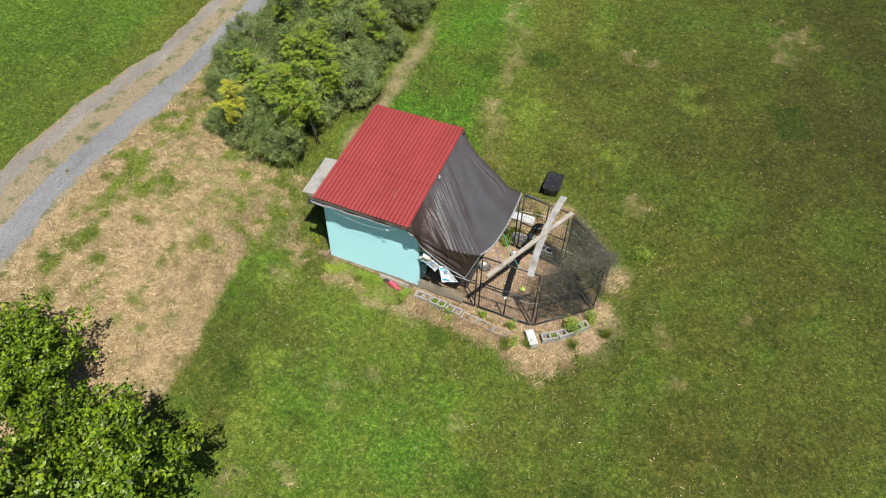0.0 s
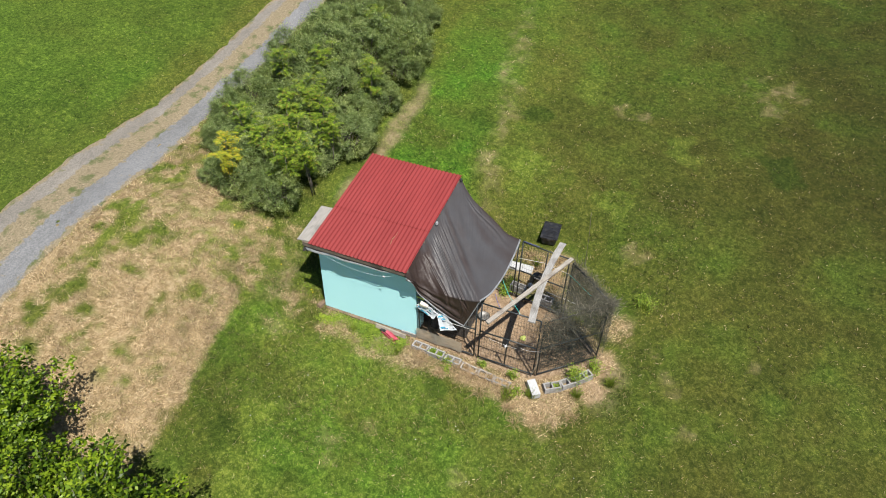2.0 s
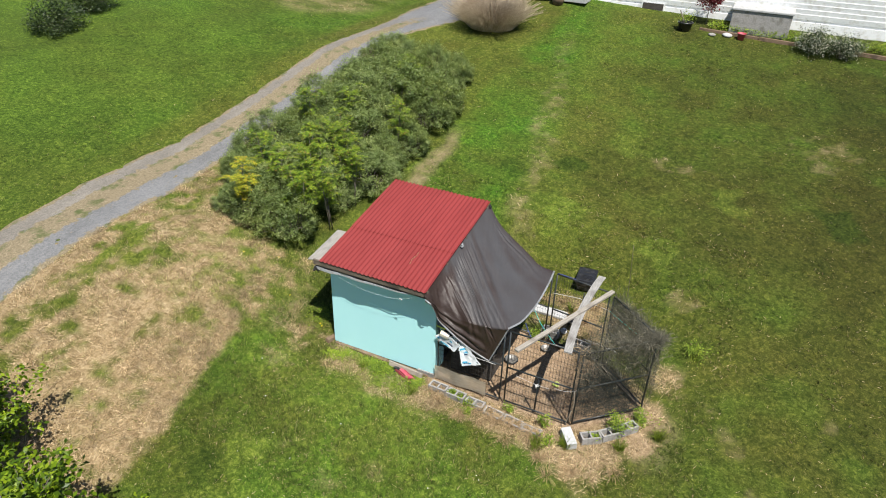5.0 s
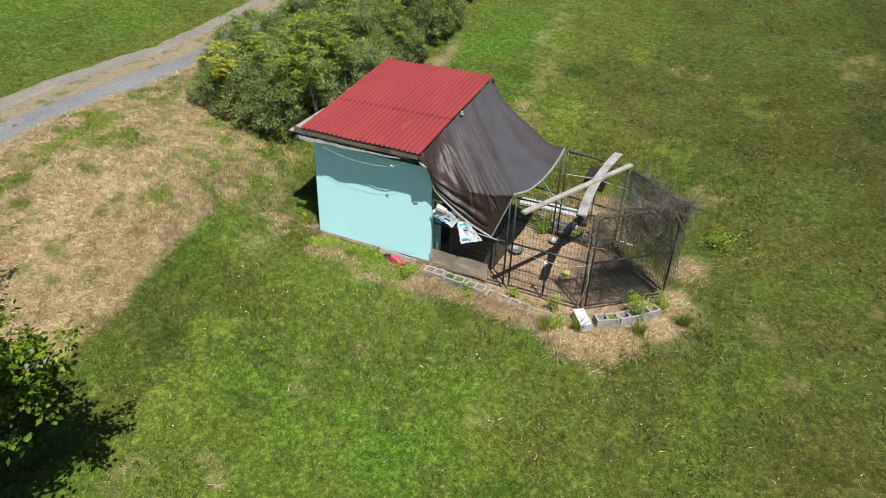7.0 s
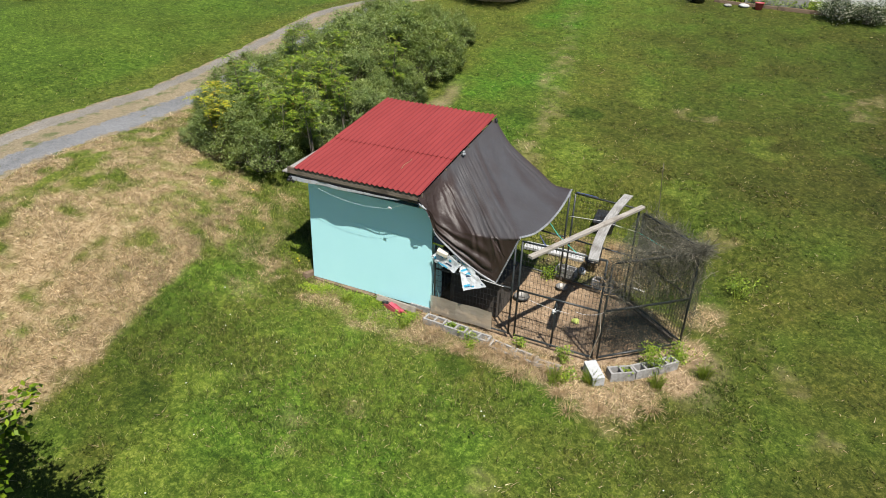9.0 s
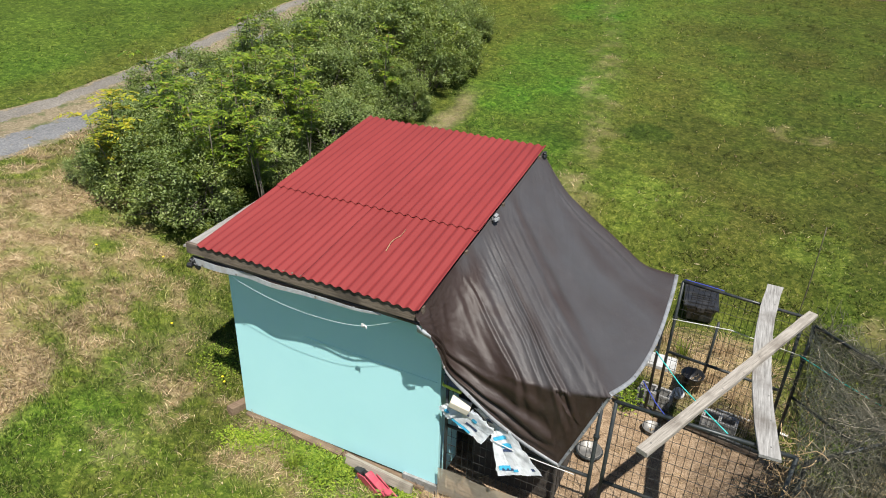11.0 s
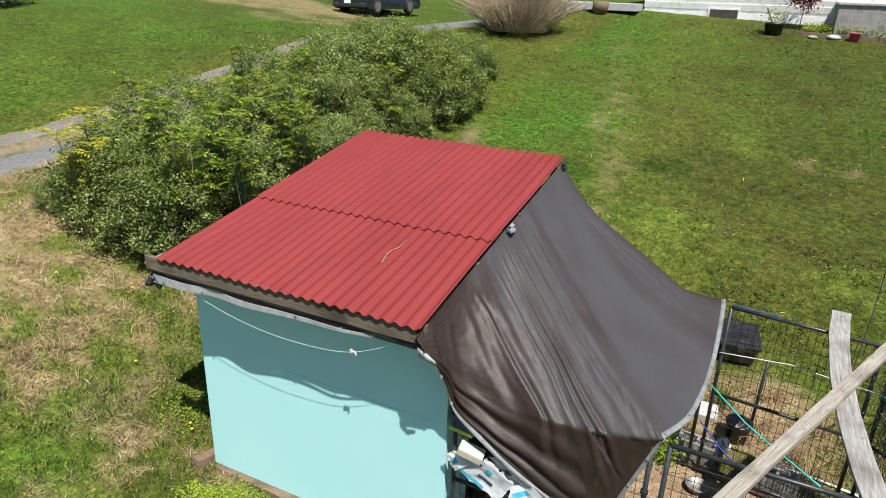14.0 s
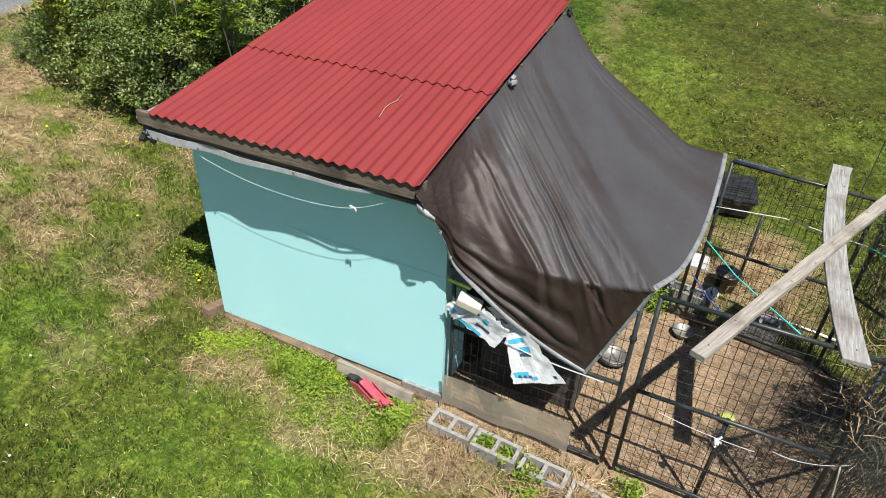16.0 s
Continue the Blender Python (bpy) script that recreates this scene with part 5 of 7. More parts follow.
def build_tote():
    x, y = 1.93, 4.62
    z = gz(x, y)
    tote = thing("storage_tote", (x, y, z), "black plastic storage tote with a lid on the grass", "storage box", turn=5)
    bm = bmesh.new()
    rings = []
    for w, d, h in ((0.38, 0.62, -0.06), (0.42, 0.68, 0.13), (0.45, 0.72, 0.13), (0.45, 0.72, 0.16)):
        bmv = []
        for sx, sy in ((-1, -0.82), (-0.82, -1), (0.82, -1), (1, -0.82), (1, 0.82), (0.82, 1), (-0.82, 1), (-1, 0.82)):
            bmv.append(bm.verts.new((sx * w / 2, sy * d / 2, h)))
        rings.append(bmv)
    for a, b in zip(rings, rings[1:]):
        for j in range(8):
            bm.faces.new((a[j], a[(j + 1) % 8], b[(j + 1) % 8], b[j]))
    bm.faces.new(rings[0])
    bm.faces.new(rings[-1])
    part("tub", bm, M_BLACK_PLASTIC, tote)
    bm = bmesh.new()
    box(bm, (0.47, 0.74, 0.03), (0, 0, 0.178), (0, 0, 0), 0.01)
    box(bm, (0.36, 0.6, 0.02), (0, 0, 0.200), (0, 0, 0), 0.008)
    for k in range(4):
        box(bm, (0.28, 0.02, 0.012), (0, -0.22 + 0.06 * k, 0.214), (0, 0, 0), 0.003)
    lid = part("lid", bm, M_BLACK_PLASTIC, tote)
    part("molded_mark", box(bmesh.new(), (0.16, 0.04, 0.004), (0, 0.12, 0.2125), (0, 0, 0), 0.001), M_WIRE, lid)
    for k in (-1, 1):
        part("latch", box(bmesh.new(), (0.10, 0.03, 0.07), (0, k * 0.375, 0.15), (0, 0, 0), 0.006), M_BLACK_PLASTIC, lid)


build_tote()

# behind the back mesh
white = thing("white_board", (1.22, 3.3, gz(1.22, 3.3)), "long weathered white board lying on the ground behind the dog run", "board", turn=4)
plank("board", white, M_WHITE_BLOCK, 1.25, 0.26, 0.06, pose(0, 0, 0.05, 4, 2, 0), 0.06, 0.02, "", 33)
pipe = thing("white_pipe", (2.8, 2.68, gz(2.8, 2.68)), "thin white plastic pipe lying behind the back panel", "pipe", turn=-8)
part("pipe", tube(bmesh.new(), [(-0.4, 0, 0.03), (0, 0.01, 0.035), (0.4, 0, 0.03)], 0.013), M_WHITE, pipe, smooth=True)

# timber edging inside
for nm, a, b in (("edging_board", (1.3, 2.36, 0.0), (2.9, 2.08, 0.0)), ("edging_board", (3.0, 1.96, 0.02), (3.9, 1.18, 0.02))):
    a, b = Vector(a), Vector(b)
    c, d = (a + b) / 2, b - a
    e = thing(nm, tuple(c), "old brown timber edging half buried in soil", "timber")
    plank("board", e, M_FASCIA, d.length, 0.055, 0.05, pose(0, 0, 0, 0, 0, math.degrees(math.atan2(d.y, d.x))), 0, 0, "", 21)
bucket = thing("bucket", (2.06, 3.0, gz(2.06, 3.0)), "black plastic bucket by the back panel", "bucket")
part("pail", lathe(bmesh.new(), [(0.10, 0), (0.13, 0.22), (0.14, 0.22), (0.14, 0.24), (0.125, 0.235), (0.095, 0.02)]), M_BLACK_PLASTIC, bucket, smooth=True)
coil = thing("rope_ball", (1.95, 2.76, gz(1.95, 2.76) + 0.06), "white knotted rope ball on the edging", "rope")
bm = bmesh.new()
for k in range(7):
    r = random.Random(k)
    m = Euler((r.uniform(0, 3), r.uniform(0, 3), r.uniform(0, 3))).to_matrix()
    tube(bm, [m @ Vector((0.06 * math.cos(a * math.pi / 8), 0.06 * math.sin(a * math.pi / 8), 0)) for a in range(17)], 0.016, 6)
part("rope", bm, M_WHITE_ROPE, coil, smooth=True)

# cords on the run
cord("rope", [(0.58, -0.13, 1.04), (0.8, -0.135, 1.01), (1.02, -0.12, 0.985), (1.32, -0.07, 0.93)], 0.0042, M_WHITE_ROPE, "thin white cord tied across the torn packaging")
cane = thing("cane", (3.06, 3.95, gz(3.06, 3.95)), "tall thin dark cane standing in the grass behind the run", "stick")
part("stick", tube(bmesh.new(), [(0, 0, -0.05), (0.0, -0.1, 0.4), (-0.01, -0.31, 1.36 - gz(3.06, 3.95)), (-0.04, -0.5, 2.02 - gz(3.06, 3.95)), (-0.05, -0.54, 2.25 - gz(3.06, 3.95))], 0.008, 6, 0.004), M_BARK, cane, smooth=True)
cord("rope", [(1.70, 0.86, 1.76), (1.95, 0.5, 1.75), (2.16, 0.25, 1.76), (2.37, 0.01, 1.775)], 0.005, M_TEAL_ROPE, "teal cord strung across the top of the run")
cord("rope", [(1.68, 0.42, 1.72), (1.82, 0.2, 1.71), (1.95, 0.02, 1.72)], 0.005, M_BLUE_ROPE, "dark blue cord tied to the mesh")
cord("rope", [(1.75, 2.24, 1.825), (2.0, 2.21, 1.825), (2.15, 2.19, 1.823)], 0.005, M_BLUE_ROPE, "blue rope wound along the back rail")
cord("rope", [(1.72, 2.1, 1.40), (2.3, 2.16, 1.41), (2.62, 2.1, 1.40), (2.95, 2.03, 1.40)], 0.0045, M_WHITE_ROPE, "white cord strung along the back mesh")
cord("rope", [(2.95, 2.03, 1.40), (3.3, 1.75, 1.4), (3.6, 1.5, 1.42)], 0.006, M_TEAL_ROPE, "teal cord strung across the corner")
cord("rope", sagging((1.74, -0.03, 0.79), (2.40, -0.03, 0.74), 0.02), 0.0026, M_WHITE_ROPE, "thin white cord tied along the front mesh")
cord("rope", sagging((2.5, -0.03, 0.80), (2.92, -0.05, 0.93), 0.05), 0.0026, M_WHITE_ROPE, "thin white cord tied to the corner post")
cord("rope", [(2.88, -0.06, 0.9), (2.92, -0.1, 0.6), (2.86, -0.12, 0.3), (2.82, -0.14, 0.1)], 0.0065, M_PALE_STEM, "pale dead stem hanging down the corner post")
tied = thing("rag", (2.16, -0.03, 0.72), "white rag knotted on the front mesh", "rag")
bm = bmesh.new()
for k in range(6):
    r = random.Random(k + 5)
    box(bm, (0.02, 0.015, 0.05), (r.uniform(-0.03, 0.03), r.uniform(-0.02, 0.02), r.uniform(-0.07, 0.04)), (r.uniform(-40, 40), r.uniform(-40, 40), r.uniform(0, 90)), 0.006)
part("cloth", bm, M_WHITE_ROPE, tied, smooth=True)
ball = thing("tennis_ball_scrap", (2.32, 1.0, -0.02), "yellow-green scrap of toy on the soil", "dog toy")
bm = bmesh.new()
bmesh.ops.create_icosphere(bm, subdivisions=2, radius=0.075)
for v in bm.verts:
    v.co *= 1 + 0.6 * noise.noise(v.co * 20)
    v.co.z *= 0.25
part("toy", bm, plain("lime_toy", (0.36, 0.42, 0.08), (0.5, 0.55, 0.16), 20, 0.7), ball, smooth=True)


# ---- plants ----
def leaf_cloud(centres, spread, count, size, seed, upright=0.55, narrow=0.42, fold=0.25):
    """Many small folded leaves gathered round clump centres."""
    rng = np.random.default_rng(seed)
    centres, spread = np.asarray(centres, float), np.asarray(spread, float)
    who = rng.integers(0, len(centres), count)
    p = centres[who] + rng.normal(0, 1, (count, 3)) * spread[who][:, None]
    d = rng.normal(0, 1, (count, 3))
    d[:, 2] = d[:, 2] * 0.6
    d /= np.linalg.norm(d, axis=1, keepdims=True)
    nrm = rng.normal(0, 1, (count, 3)) * (1 - upright) + np.array([0.15, -0.15, 1.0]) * upright
    side = np.cross(nrm, d)
    side /= np.linalg.norm(side, axis=1, keepdims=True) + 1e-9
    up = np.cross(d, side)
    ln = size * rng.uniform(0.65, 1.35, count)[:, None]
    base, tip = p, p + d * ln
    left = p + d * ln * 0.45 + side * ln * narrow / 2 + up * ln * fold * 0.3
    right = p + d * ln * 0.45 - side * ln * narrow / 2 + up * ln * fold * 0.3
    verts = np.stack([base, right, tip, left], 1).reshape(-1, 3)
    k = np.arange(count)[:, None] * 4
    tris = np.stack([k + [0, 1, 2], k + [0, 2, 3]], 1).reshape(-1, 3)
    return verts, tris


def leaf_mesh(name, centres, spread, count, size, seed, middle, upright=0.72, narrow=0.56, floor=0.02):
    """A crown of leaves, shaded by its clumps and by the crown's own roundness."""
    v, t = leaf_cloud(centres, spread, count, size, seed, upright, narrow)
    v[:, 2] = np.maximum(v[:, 2], floor)
    rng = np.random.default_rng(seed)
    who = rng.integers(0, len(centres), count)
    own = v.reshape(-1, 4, 3).mean(1)
    c = np.asarray(centres, float)[who]
    out = (own - c) / (np.asarray(spread, float)[who][:, None] + 1e-6)
    body = own - np.asarray(middle, float)
    body /= np.linalg.norm(body, axis=1, keepdims=True) + 1e-9
    nrm = 0.45 * out + 0.4 * body + np.array([0.1, -0.15, 0.7]) + rng.normal(0, 0.35, (count, 3))
    nrm[:, 2] = np.maximum(nrm[:, 2], -0.2)
    mesh = tri_mesh(name, v, face_along(v, t, np.repeat(body + np.array([0.1, -0.3, 0.7]), 4, axis=0)))
    soft_normals(mesh, np.repeat(nrm, 4, axis=0))
    return mesh


def crown_centres(rng, n, rx, rz, z0, shell=0.55):
    """Clump centres through an uneven dome, denser to its outside."""
    out = []
    while len(out) < n:
        d = Vector((rng.gauss(0, 1), rng.gauss(0, 1), abs(rng.gauss(0, 1)) - 0.25)).normalized()
        r = rng.uniform(shell, 1.0)
        lump = 0.82 + 0.32 * noise.noise(d * 2.2 + Vector((rx * 7, rz * 3, 0)))
        out.append((d.x * rx * r * lump, d.y * rx * r * lump, z0 + max(-0.05, d.z) * rz * r * lump))
    return out


def limb_lines(rng, centres, n, foot, r0):
    bm = bmesh.new()
    for c in rng.sample(centres, min(n, len(centres))):
        c = Vector(c)
        a = Vector((rng.uniform(-1, 1) * foot, rng.uniform(-1, 1) * foot, 0))
        mid = lerp(a, c, 0.5) + Vector((rng.uniform(-0.1, 0.1), rng.uniform(-0.1, 0.1), 0.15))
        tube(bm, [a, lerp(a, mid, 0.6), mid, lerp(mid, c, 0.6), c], r0, 5, r0 * 0.25)
    return bm


M_SHRUB = leaf_material("silvery_shrub_leaf", [(0.0, (0.11, 0.165, 0.04)), (0.45, (0.25, 0.325, 0.115)), (0.85, (0.36, 0.43, 0.18)), (1.0, (0.46, 0.51, 0.28))], 0.5, 0.42)
M_FROND = leaf_material("bright_frond_leaf", [(0.0, (0.08, 0.15, 0.016)), (0.55, (0.22, 0.32, 0.03)), (0.88, (0.36, 0.43, 0.05)), (1.0, (0.3, 0.15, 0.07))], 0.45, 0.4)
M_FROND_YELLOW = leaf_material("yellow_frond_leaf", [(0.0, (0.26, 0.31, 0.03)), (0.6, (0.5, 0.48, 0.04)), (1.0, (0.58, 0.4, 0.05))], 0.45, 0.35)
M_TREE = leaf_material("bright_tree_leaf", [(0.0, (0.045, 0.09, 0.005)), (0.5, (0.135, 0.225, 0.01)), (1.0, (0.29, 0.39, 0.022))], 0.45, 0.4)
M_TUFT = leaf_material("bright_long_grass", [(0.0, (0.14, 0.22, 0.02)), (0.6, (0.3, 0.4, 0.045)), (1.0, (0.48, 0.5, 0.12))], 0.5, 0.4)
M_WEED = leaf_material("weed_leaf", [(0.0, (0.085, 0.155, 0.013)), (0.6, (0.25, 0.36, 0.038)), (1.0, (0.4, 0.47, 0.065))], 0.5, 0.35)


def make_shrub(seed, rx, rz, clumps, leaves, label, size=0.05):
    rng = random.Random(seed)
    ob = thing("shrub", (0, 0, 0), label, "shrub", "shrubs of the thicket")
    centres = crown_centres(rng, clumps, rx, rz, 0.35, 0.78)
    part("stem", limb_lines(rng, centres, 26, 0.25, 0.018), M_BARK, ob, smooth=True)
    spread = [rng.uniform(0.045, 0.11) for _ in centres]
    put_mesh("crown", leaf_mesh("shrub_crown", centres, spread, leaves, size, seed, (0, 0, 0.35)), M_SHRUB, ob, kind="stuff")
    return ob


def hedge():
    label = "dense silvery-green shrub in the overgrown thicket"
    kinds = [make_shrub(31, 1.05, 1.35, 190, 21500, label, 0.047), make_shrub(47, 1.2, 1.2, 200, 22000, label, 0.047), make_shrub(52, 0.95, 1.15, 170, 19500, label, 0.047),
             make_shrub(58, 1.1, 1.3, 180, 17000, label, 0.052), make_shrub(59, 1.05, 1.2, 170, 16500, label, 0.052)]
    rng = random.Random(3)
    spots = [(-5.1, 1.9, 0.85, 0), (-5.9, 2.15, 0.9, 1), (-6.8, 2.95, 0.85, 2), (-7.55, 3.3, 0.8, 0), (-6.7, 2.0, 0.55, 1)]
    for row in range(8):
        y = 3.7 + 1.2 * row
        for col in range(4):
            near = row < 3 or (row < 4 and col < 2)
            spots.append((-4.95 + (0.4 if 0 < row < 5 and col == 0 else 0.15) - 1.0 * col + rng.uniform(-0.2, 0.2) - (0.25 if row > 5 else 0), y + 0.3 * (col % 2) + rng.uniform(-0.25, 0.25), rng.uniform(0.85, 1.1) * (0.92 if col in (0, 3) else 1.05) * (0.78 if row > 5 else 1.0),
                          (row * 4 + col) % 3 if near else 3 + (row + col) % 2))
    used = set()
    for x, y, s, kind in spots:
        m = pose(x, y, gz(x, y) - 0.03, rng.uniform(-6, 6), rng.uniform(-6, 6), rng.uniform(0, 360)) @ Matrix.Scale(s, 4)
        if kind in used:
            copy_thing(kinds[kind], m)
        else:
            kinds[kind].matrix_basis = m
            used.add(kind)


def frond(verts, tris, lines, base, direction, length, rng, leaflet=0.14):
    """A pinnate leaf: a drooping stalk with paired leaflets."""
    d = np.array(direction) / np.linalg.norm(direction)
    flat = np.array([d[0], d[1], 0.0])
    flat /= np.linalg.norm(flat) + 1e-9
    side = np.array([-flat[1], flat[0], 0])
    pts = [np.array(base)]
    n = 9
    for i in range(n):
        k = i / n
        step = d * (1 - k) + (flat + np.array([0, 0, -0.55])) * k
        pts.append(pts[-1] + step / np.linalg.norm(step) * length / n)
    lines.append(np.array(pts))
    for i in range(2, n + 1):
        for s in (-1, 1):
            p = pts[i]
            q = side * s * 0.9 + (pts[i] - pts[i - 1]) / (length / n) * 0.45 + np.array([0, 0, rng.uniform(-0.35, 0.15)])
            q /= np.linalg.norm(q)
            ln = leaflet * rng.uniform(0.75, 1.2) * (1 - 0.35 * i / n)
            w = np.cross(q, np.array([rng.uniform(-0.3, 0.3), rng.uniform(-0.3, 0.3), 1.0]))
            w /= np.linalg.norm(w)
            b = len(verts)
            verts.extend([p, p + q * ln * 0.4 - w * ln * 0.2, p + q * ln, p + q * ln * 0.4 + w * ln * 0.2])
            tris.extend([(b, b + 1, b + 2), (b, b + 2, b + 3)])


def make_sapling(seed, height, fronds, mat, label):
    rng = random.Random(seed)
    ob = thing("sapling", (0, 0, 0), label, "sapling", "saplings in the thicket")
    bm = bmesh.new()
    stems = []
    for k in range(4):
        a = Vector((rng.uniform(-0.2, 0.2), rng.uniform(-0.2, 0.2), 0))
        top = a + Vector((rng.uniform(-0.3, 0.3), rng.uniform(-0.3, 0.3), height * rng.uniform(0.75, 1.05)))
        tube(bm, [a, lerp(a, top, 0.35) + Vector((0.03, 0, 0)), lerp(a, top, 0.7), top], 0.011, 6, 0.004)
        stems.append((a, top))
    part("stem", bm, M_BARK, ob, smooth=True)
    verts, tris, lines = [], [], []
    for k in range(fronds):
        a, top = stems[k % 4]
        q = lerp(a, top, rng.uniform(0.5, 1.0) if k > 8 else 1.0)
        ang = rng.uniform(0, 2 * math.pi)
        frond(verts, tris, lines, q, (math.cos(ang), math.sin(ang), rng.uniform(0.5, 1.6)), rng.uniform(0.26, 0.46), rng, 0.115)
    v, t = wires(lines, 0.003)
    leaf = put_mesh("crown", tri_mesh("sapling_leaves", np.array(verts), np.array(tris)), mat, ob, kind="stuff")
    put_mesh("stalk", tri_mesh("sapling_stalks", v, t), M_FROND, ob, kind="stuff")
    return ob


def saplings():
    lab = "bright green sapling with feathery leaves above the thicket"
    a, b = make_sapling(61, 1.85, 44, M_FROND, lab), make_sapling(62, 1.7, 40, M_FROND, lab)
    y = make_sapling(63, 1.35, 58, M_FROND_YELLOW, "yellowing sapling with feathery leaves at the thicket edge")
    y.matrix_basis = pose(-6.2, 1.8, gz(-6.2, 1.8), 0, 0, 30)
    rng = random.Random(9)
    for k, (px, py) in enumerate(((-4.8, 2.25), (-5.2, 2.7), (-4.4, 3.9), (-4.4, 3.0), (-5.7, 2.6), (-4.9, 4.4), (-5.9, 4.4), (-5.6, 3.6), (-6.6, 3.2), (-5.3, 5.2), (-6.1, 6.6), (-4.5, 6.4), (-7.2, 6.0), (-5.4, 9.0))):
        m = pose(px, py, gz(px, py), 0, 0, rng.uniform(0, 360))
        if k == 0:
            a.matrix_basis = m
        elif k == 1:
            b.matrix_basis = m
        else:
            copy_thing((a, b)[k % 2], m)


def tree(place, height, rx, rz, shoots, leaves, seed, label, size=0.085, low=0.3):
    """A short trunk, forking limbs, and leafy shoots that end the limbs at uneven lengths."""
    rng = random.Random(seed)
    ob = thing("tree", place, label, "tree")
    part("trunk", tube(bmesh.new(), [(0, 0, -0.1), (0.03, 0, height * 0.2), (0.1, 0.05, height * 0.45), (0.02, 0.1, height * 0.75)], 0.09, 10, 0.02), M_BARK, ob, smooth=True)
    limbs = bmesh.new()
    centres, spread = [], []
    n_limbs = 16
    per = shoots // n_limbs
    for k in range(n_limbs):
        ang = 2 * math.pi * (k * 0.382 + rng.uniform(-0.04, 0.04))
        rise = rng.uniform(0.1, 1.25)
        reach = rng.uniform(0.62, 1.0)
        a = Vector((0.04, 0.03, height * rng.uniform(0.14, 0.45)))
        tip = Vector((math.cos(ang) * rx * reach * math.cos(rise * 0.9), math.sin(ang) * rx * reach * math.cos(rise * 0.9), height * low + rz * reach * math.sin(rise)))
        mid = lerp(a, tip, 0.5) + Vector((0, 0, 0.18))
        tube(limbs, [a, lerp(a, mid, 0.5), mid, lerp(mid, tip, 0.5), tip], 0.04, 6, 0.01)
        for q in range(per):
            base = lerp(mid, tip, rng.uniform(-0.3, 1.0)) if rng.random() < 0.8 else lerp(a, mid, rng.uniform(0.4, 1))
            out = Vector((base.x, base.y, 0)).normalized() if base.xy.length > 0.05 else Vector((1, 0, 0))
            d = (out * rng.uniform(-0.1, 0.9) + Vector((rng.gauss(0, 0.55), rng.gauss(0, 0.55), rng.uniform(-0.25, 0.95)))).normalized()
            ln = rng.uniform(0.35, 0.85)
            end = base + d * ln
            tube(limbs, [base, lerp(base, end, 0.5), end], 0.008, 4, 0.003)
            for j in range(5):
                centres.append(tuple(lerp(base, end, 0.25 + 0.75 * j / 4)))
                spread.append(0.095 - 0.012 * j)
    part("limb", limbs, M_BARK, ob, smooth=True)
    put_mesh("crown", leaf_mesh("tree_crown", centres, spread, leaves, size, seed, (0, 0, height * 0.3)), M_TREE, ob, kind="stuff")


def weed(name, x, y, r, h, leaves, seed, label, z=None, size=0.042):
    rng = random.Random(seed)
    ob = thing(name, (x, y, gz(x, y) if z is None else z), label, "weed")
    centres = [(rng.gauss(0, r * 0.5), rng.gauss(0, r * 0.5), rng.uniform(0.2, 1) * h) for _ in range(14)]
    bm = bmesh.new()
    for c in centres:
        tube(bm, [(c[0] * 0.3, c[1] * 0.3, 0), (c[0] * 0.7, c[1] * 0.7, c[2] * 0.6), c], 0.004, 4, 0.002)
    part("stem", bm, M_WEED, ob, kind="stuff")
    v, t = leaf_cloud(centres, [r * 0.3] * len(centres), leaves, size, seed)
    v[:, 2] = np.maximum(v[:, 2], 0.01)
    put_mesh("foliage", tri_mesh("weed_leaves", v, t), M_WEED, ob, kind="stuff")


hedge()
saplings()
tree((-2.85, -7.6, gz(-2.85, -7.6)), 3.2, 1.95, 2.5, 800, 54000, 71, "spreading broadleaf tree with a bright green crown", 0.085, 0.5)
tree((-5.95, -6.0, gz(-5.95, -6.0)), 1.8, 1.15, 1.25, 224, 19000, 72, "low bright green bush beside the tree", 0.08, 0.4)
for k, (x, y, r, h, n) in enumerate(((3.72, 0.22, 0.2, 0.42, 420), (4.12, 0.75, 0.16, 0.3, 260), (0.95, -0.42, 0.1, 0.14, 120), (1.72, -0.18, 0.09, 0.18, 110), (2.62, -0.55, 0.13, 0.16, 140),
                                     (0.62, -0.3, 0.08, 0.14, 80), (3.42, -0.1, 0.1, 0.15, 100), (1.45, 2.2, 0.14, 0.24, 170), (4.75, 3.0, 0.2, 0.45, 260), (2.45, -0.25, 0.1, 0.3, 120), (-0.3, -0.42, 0.12, 0.12, 140), (-1.1, -0.35, 0.16, 0.1, 160), (0.56, -0.29, 0.07, 0.11, 150), (0.74, -0.31, 0.07, 0.1, 140), (1.02, -0.62, 0.09, 0.12, 130))):
    weed("weed", x, y, r, h, int(n * 1.7), 80 + k, "leafy green weed growing by the run" if x > 0 else "low green weed by the shed wall")


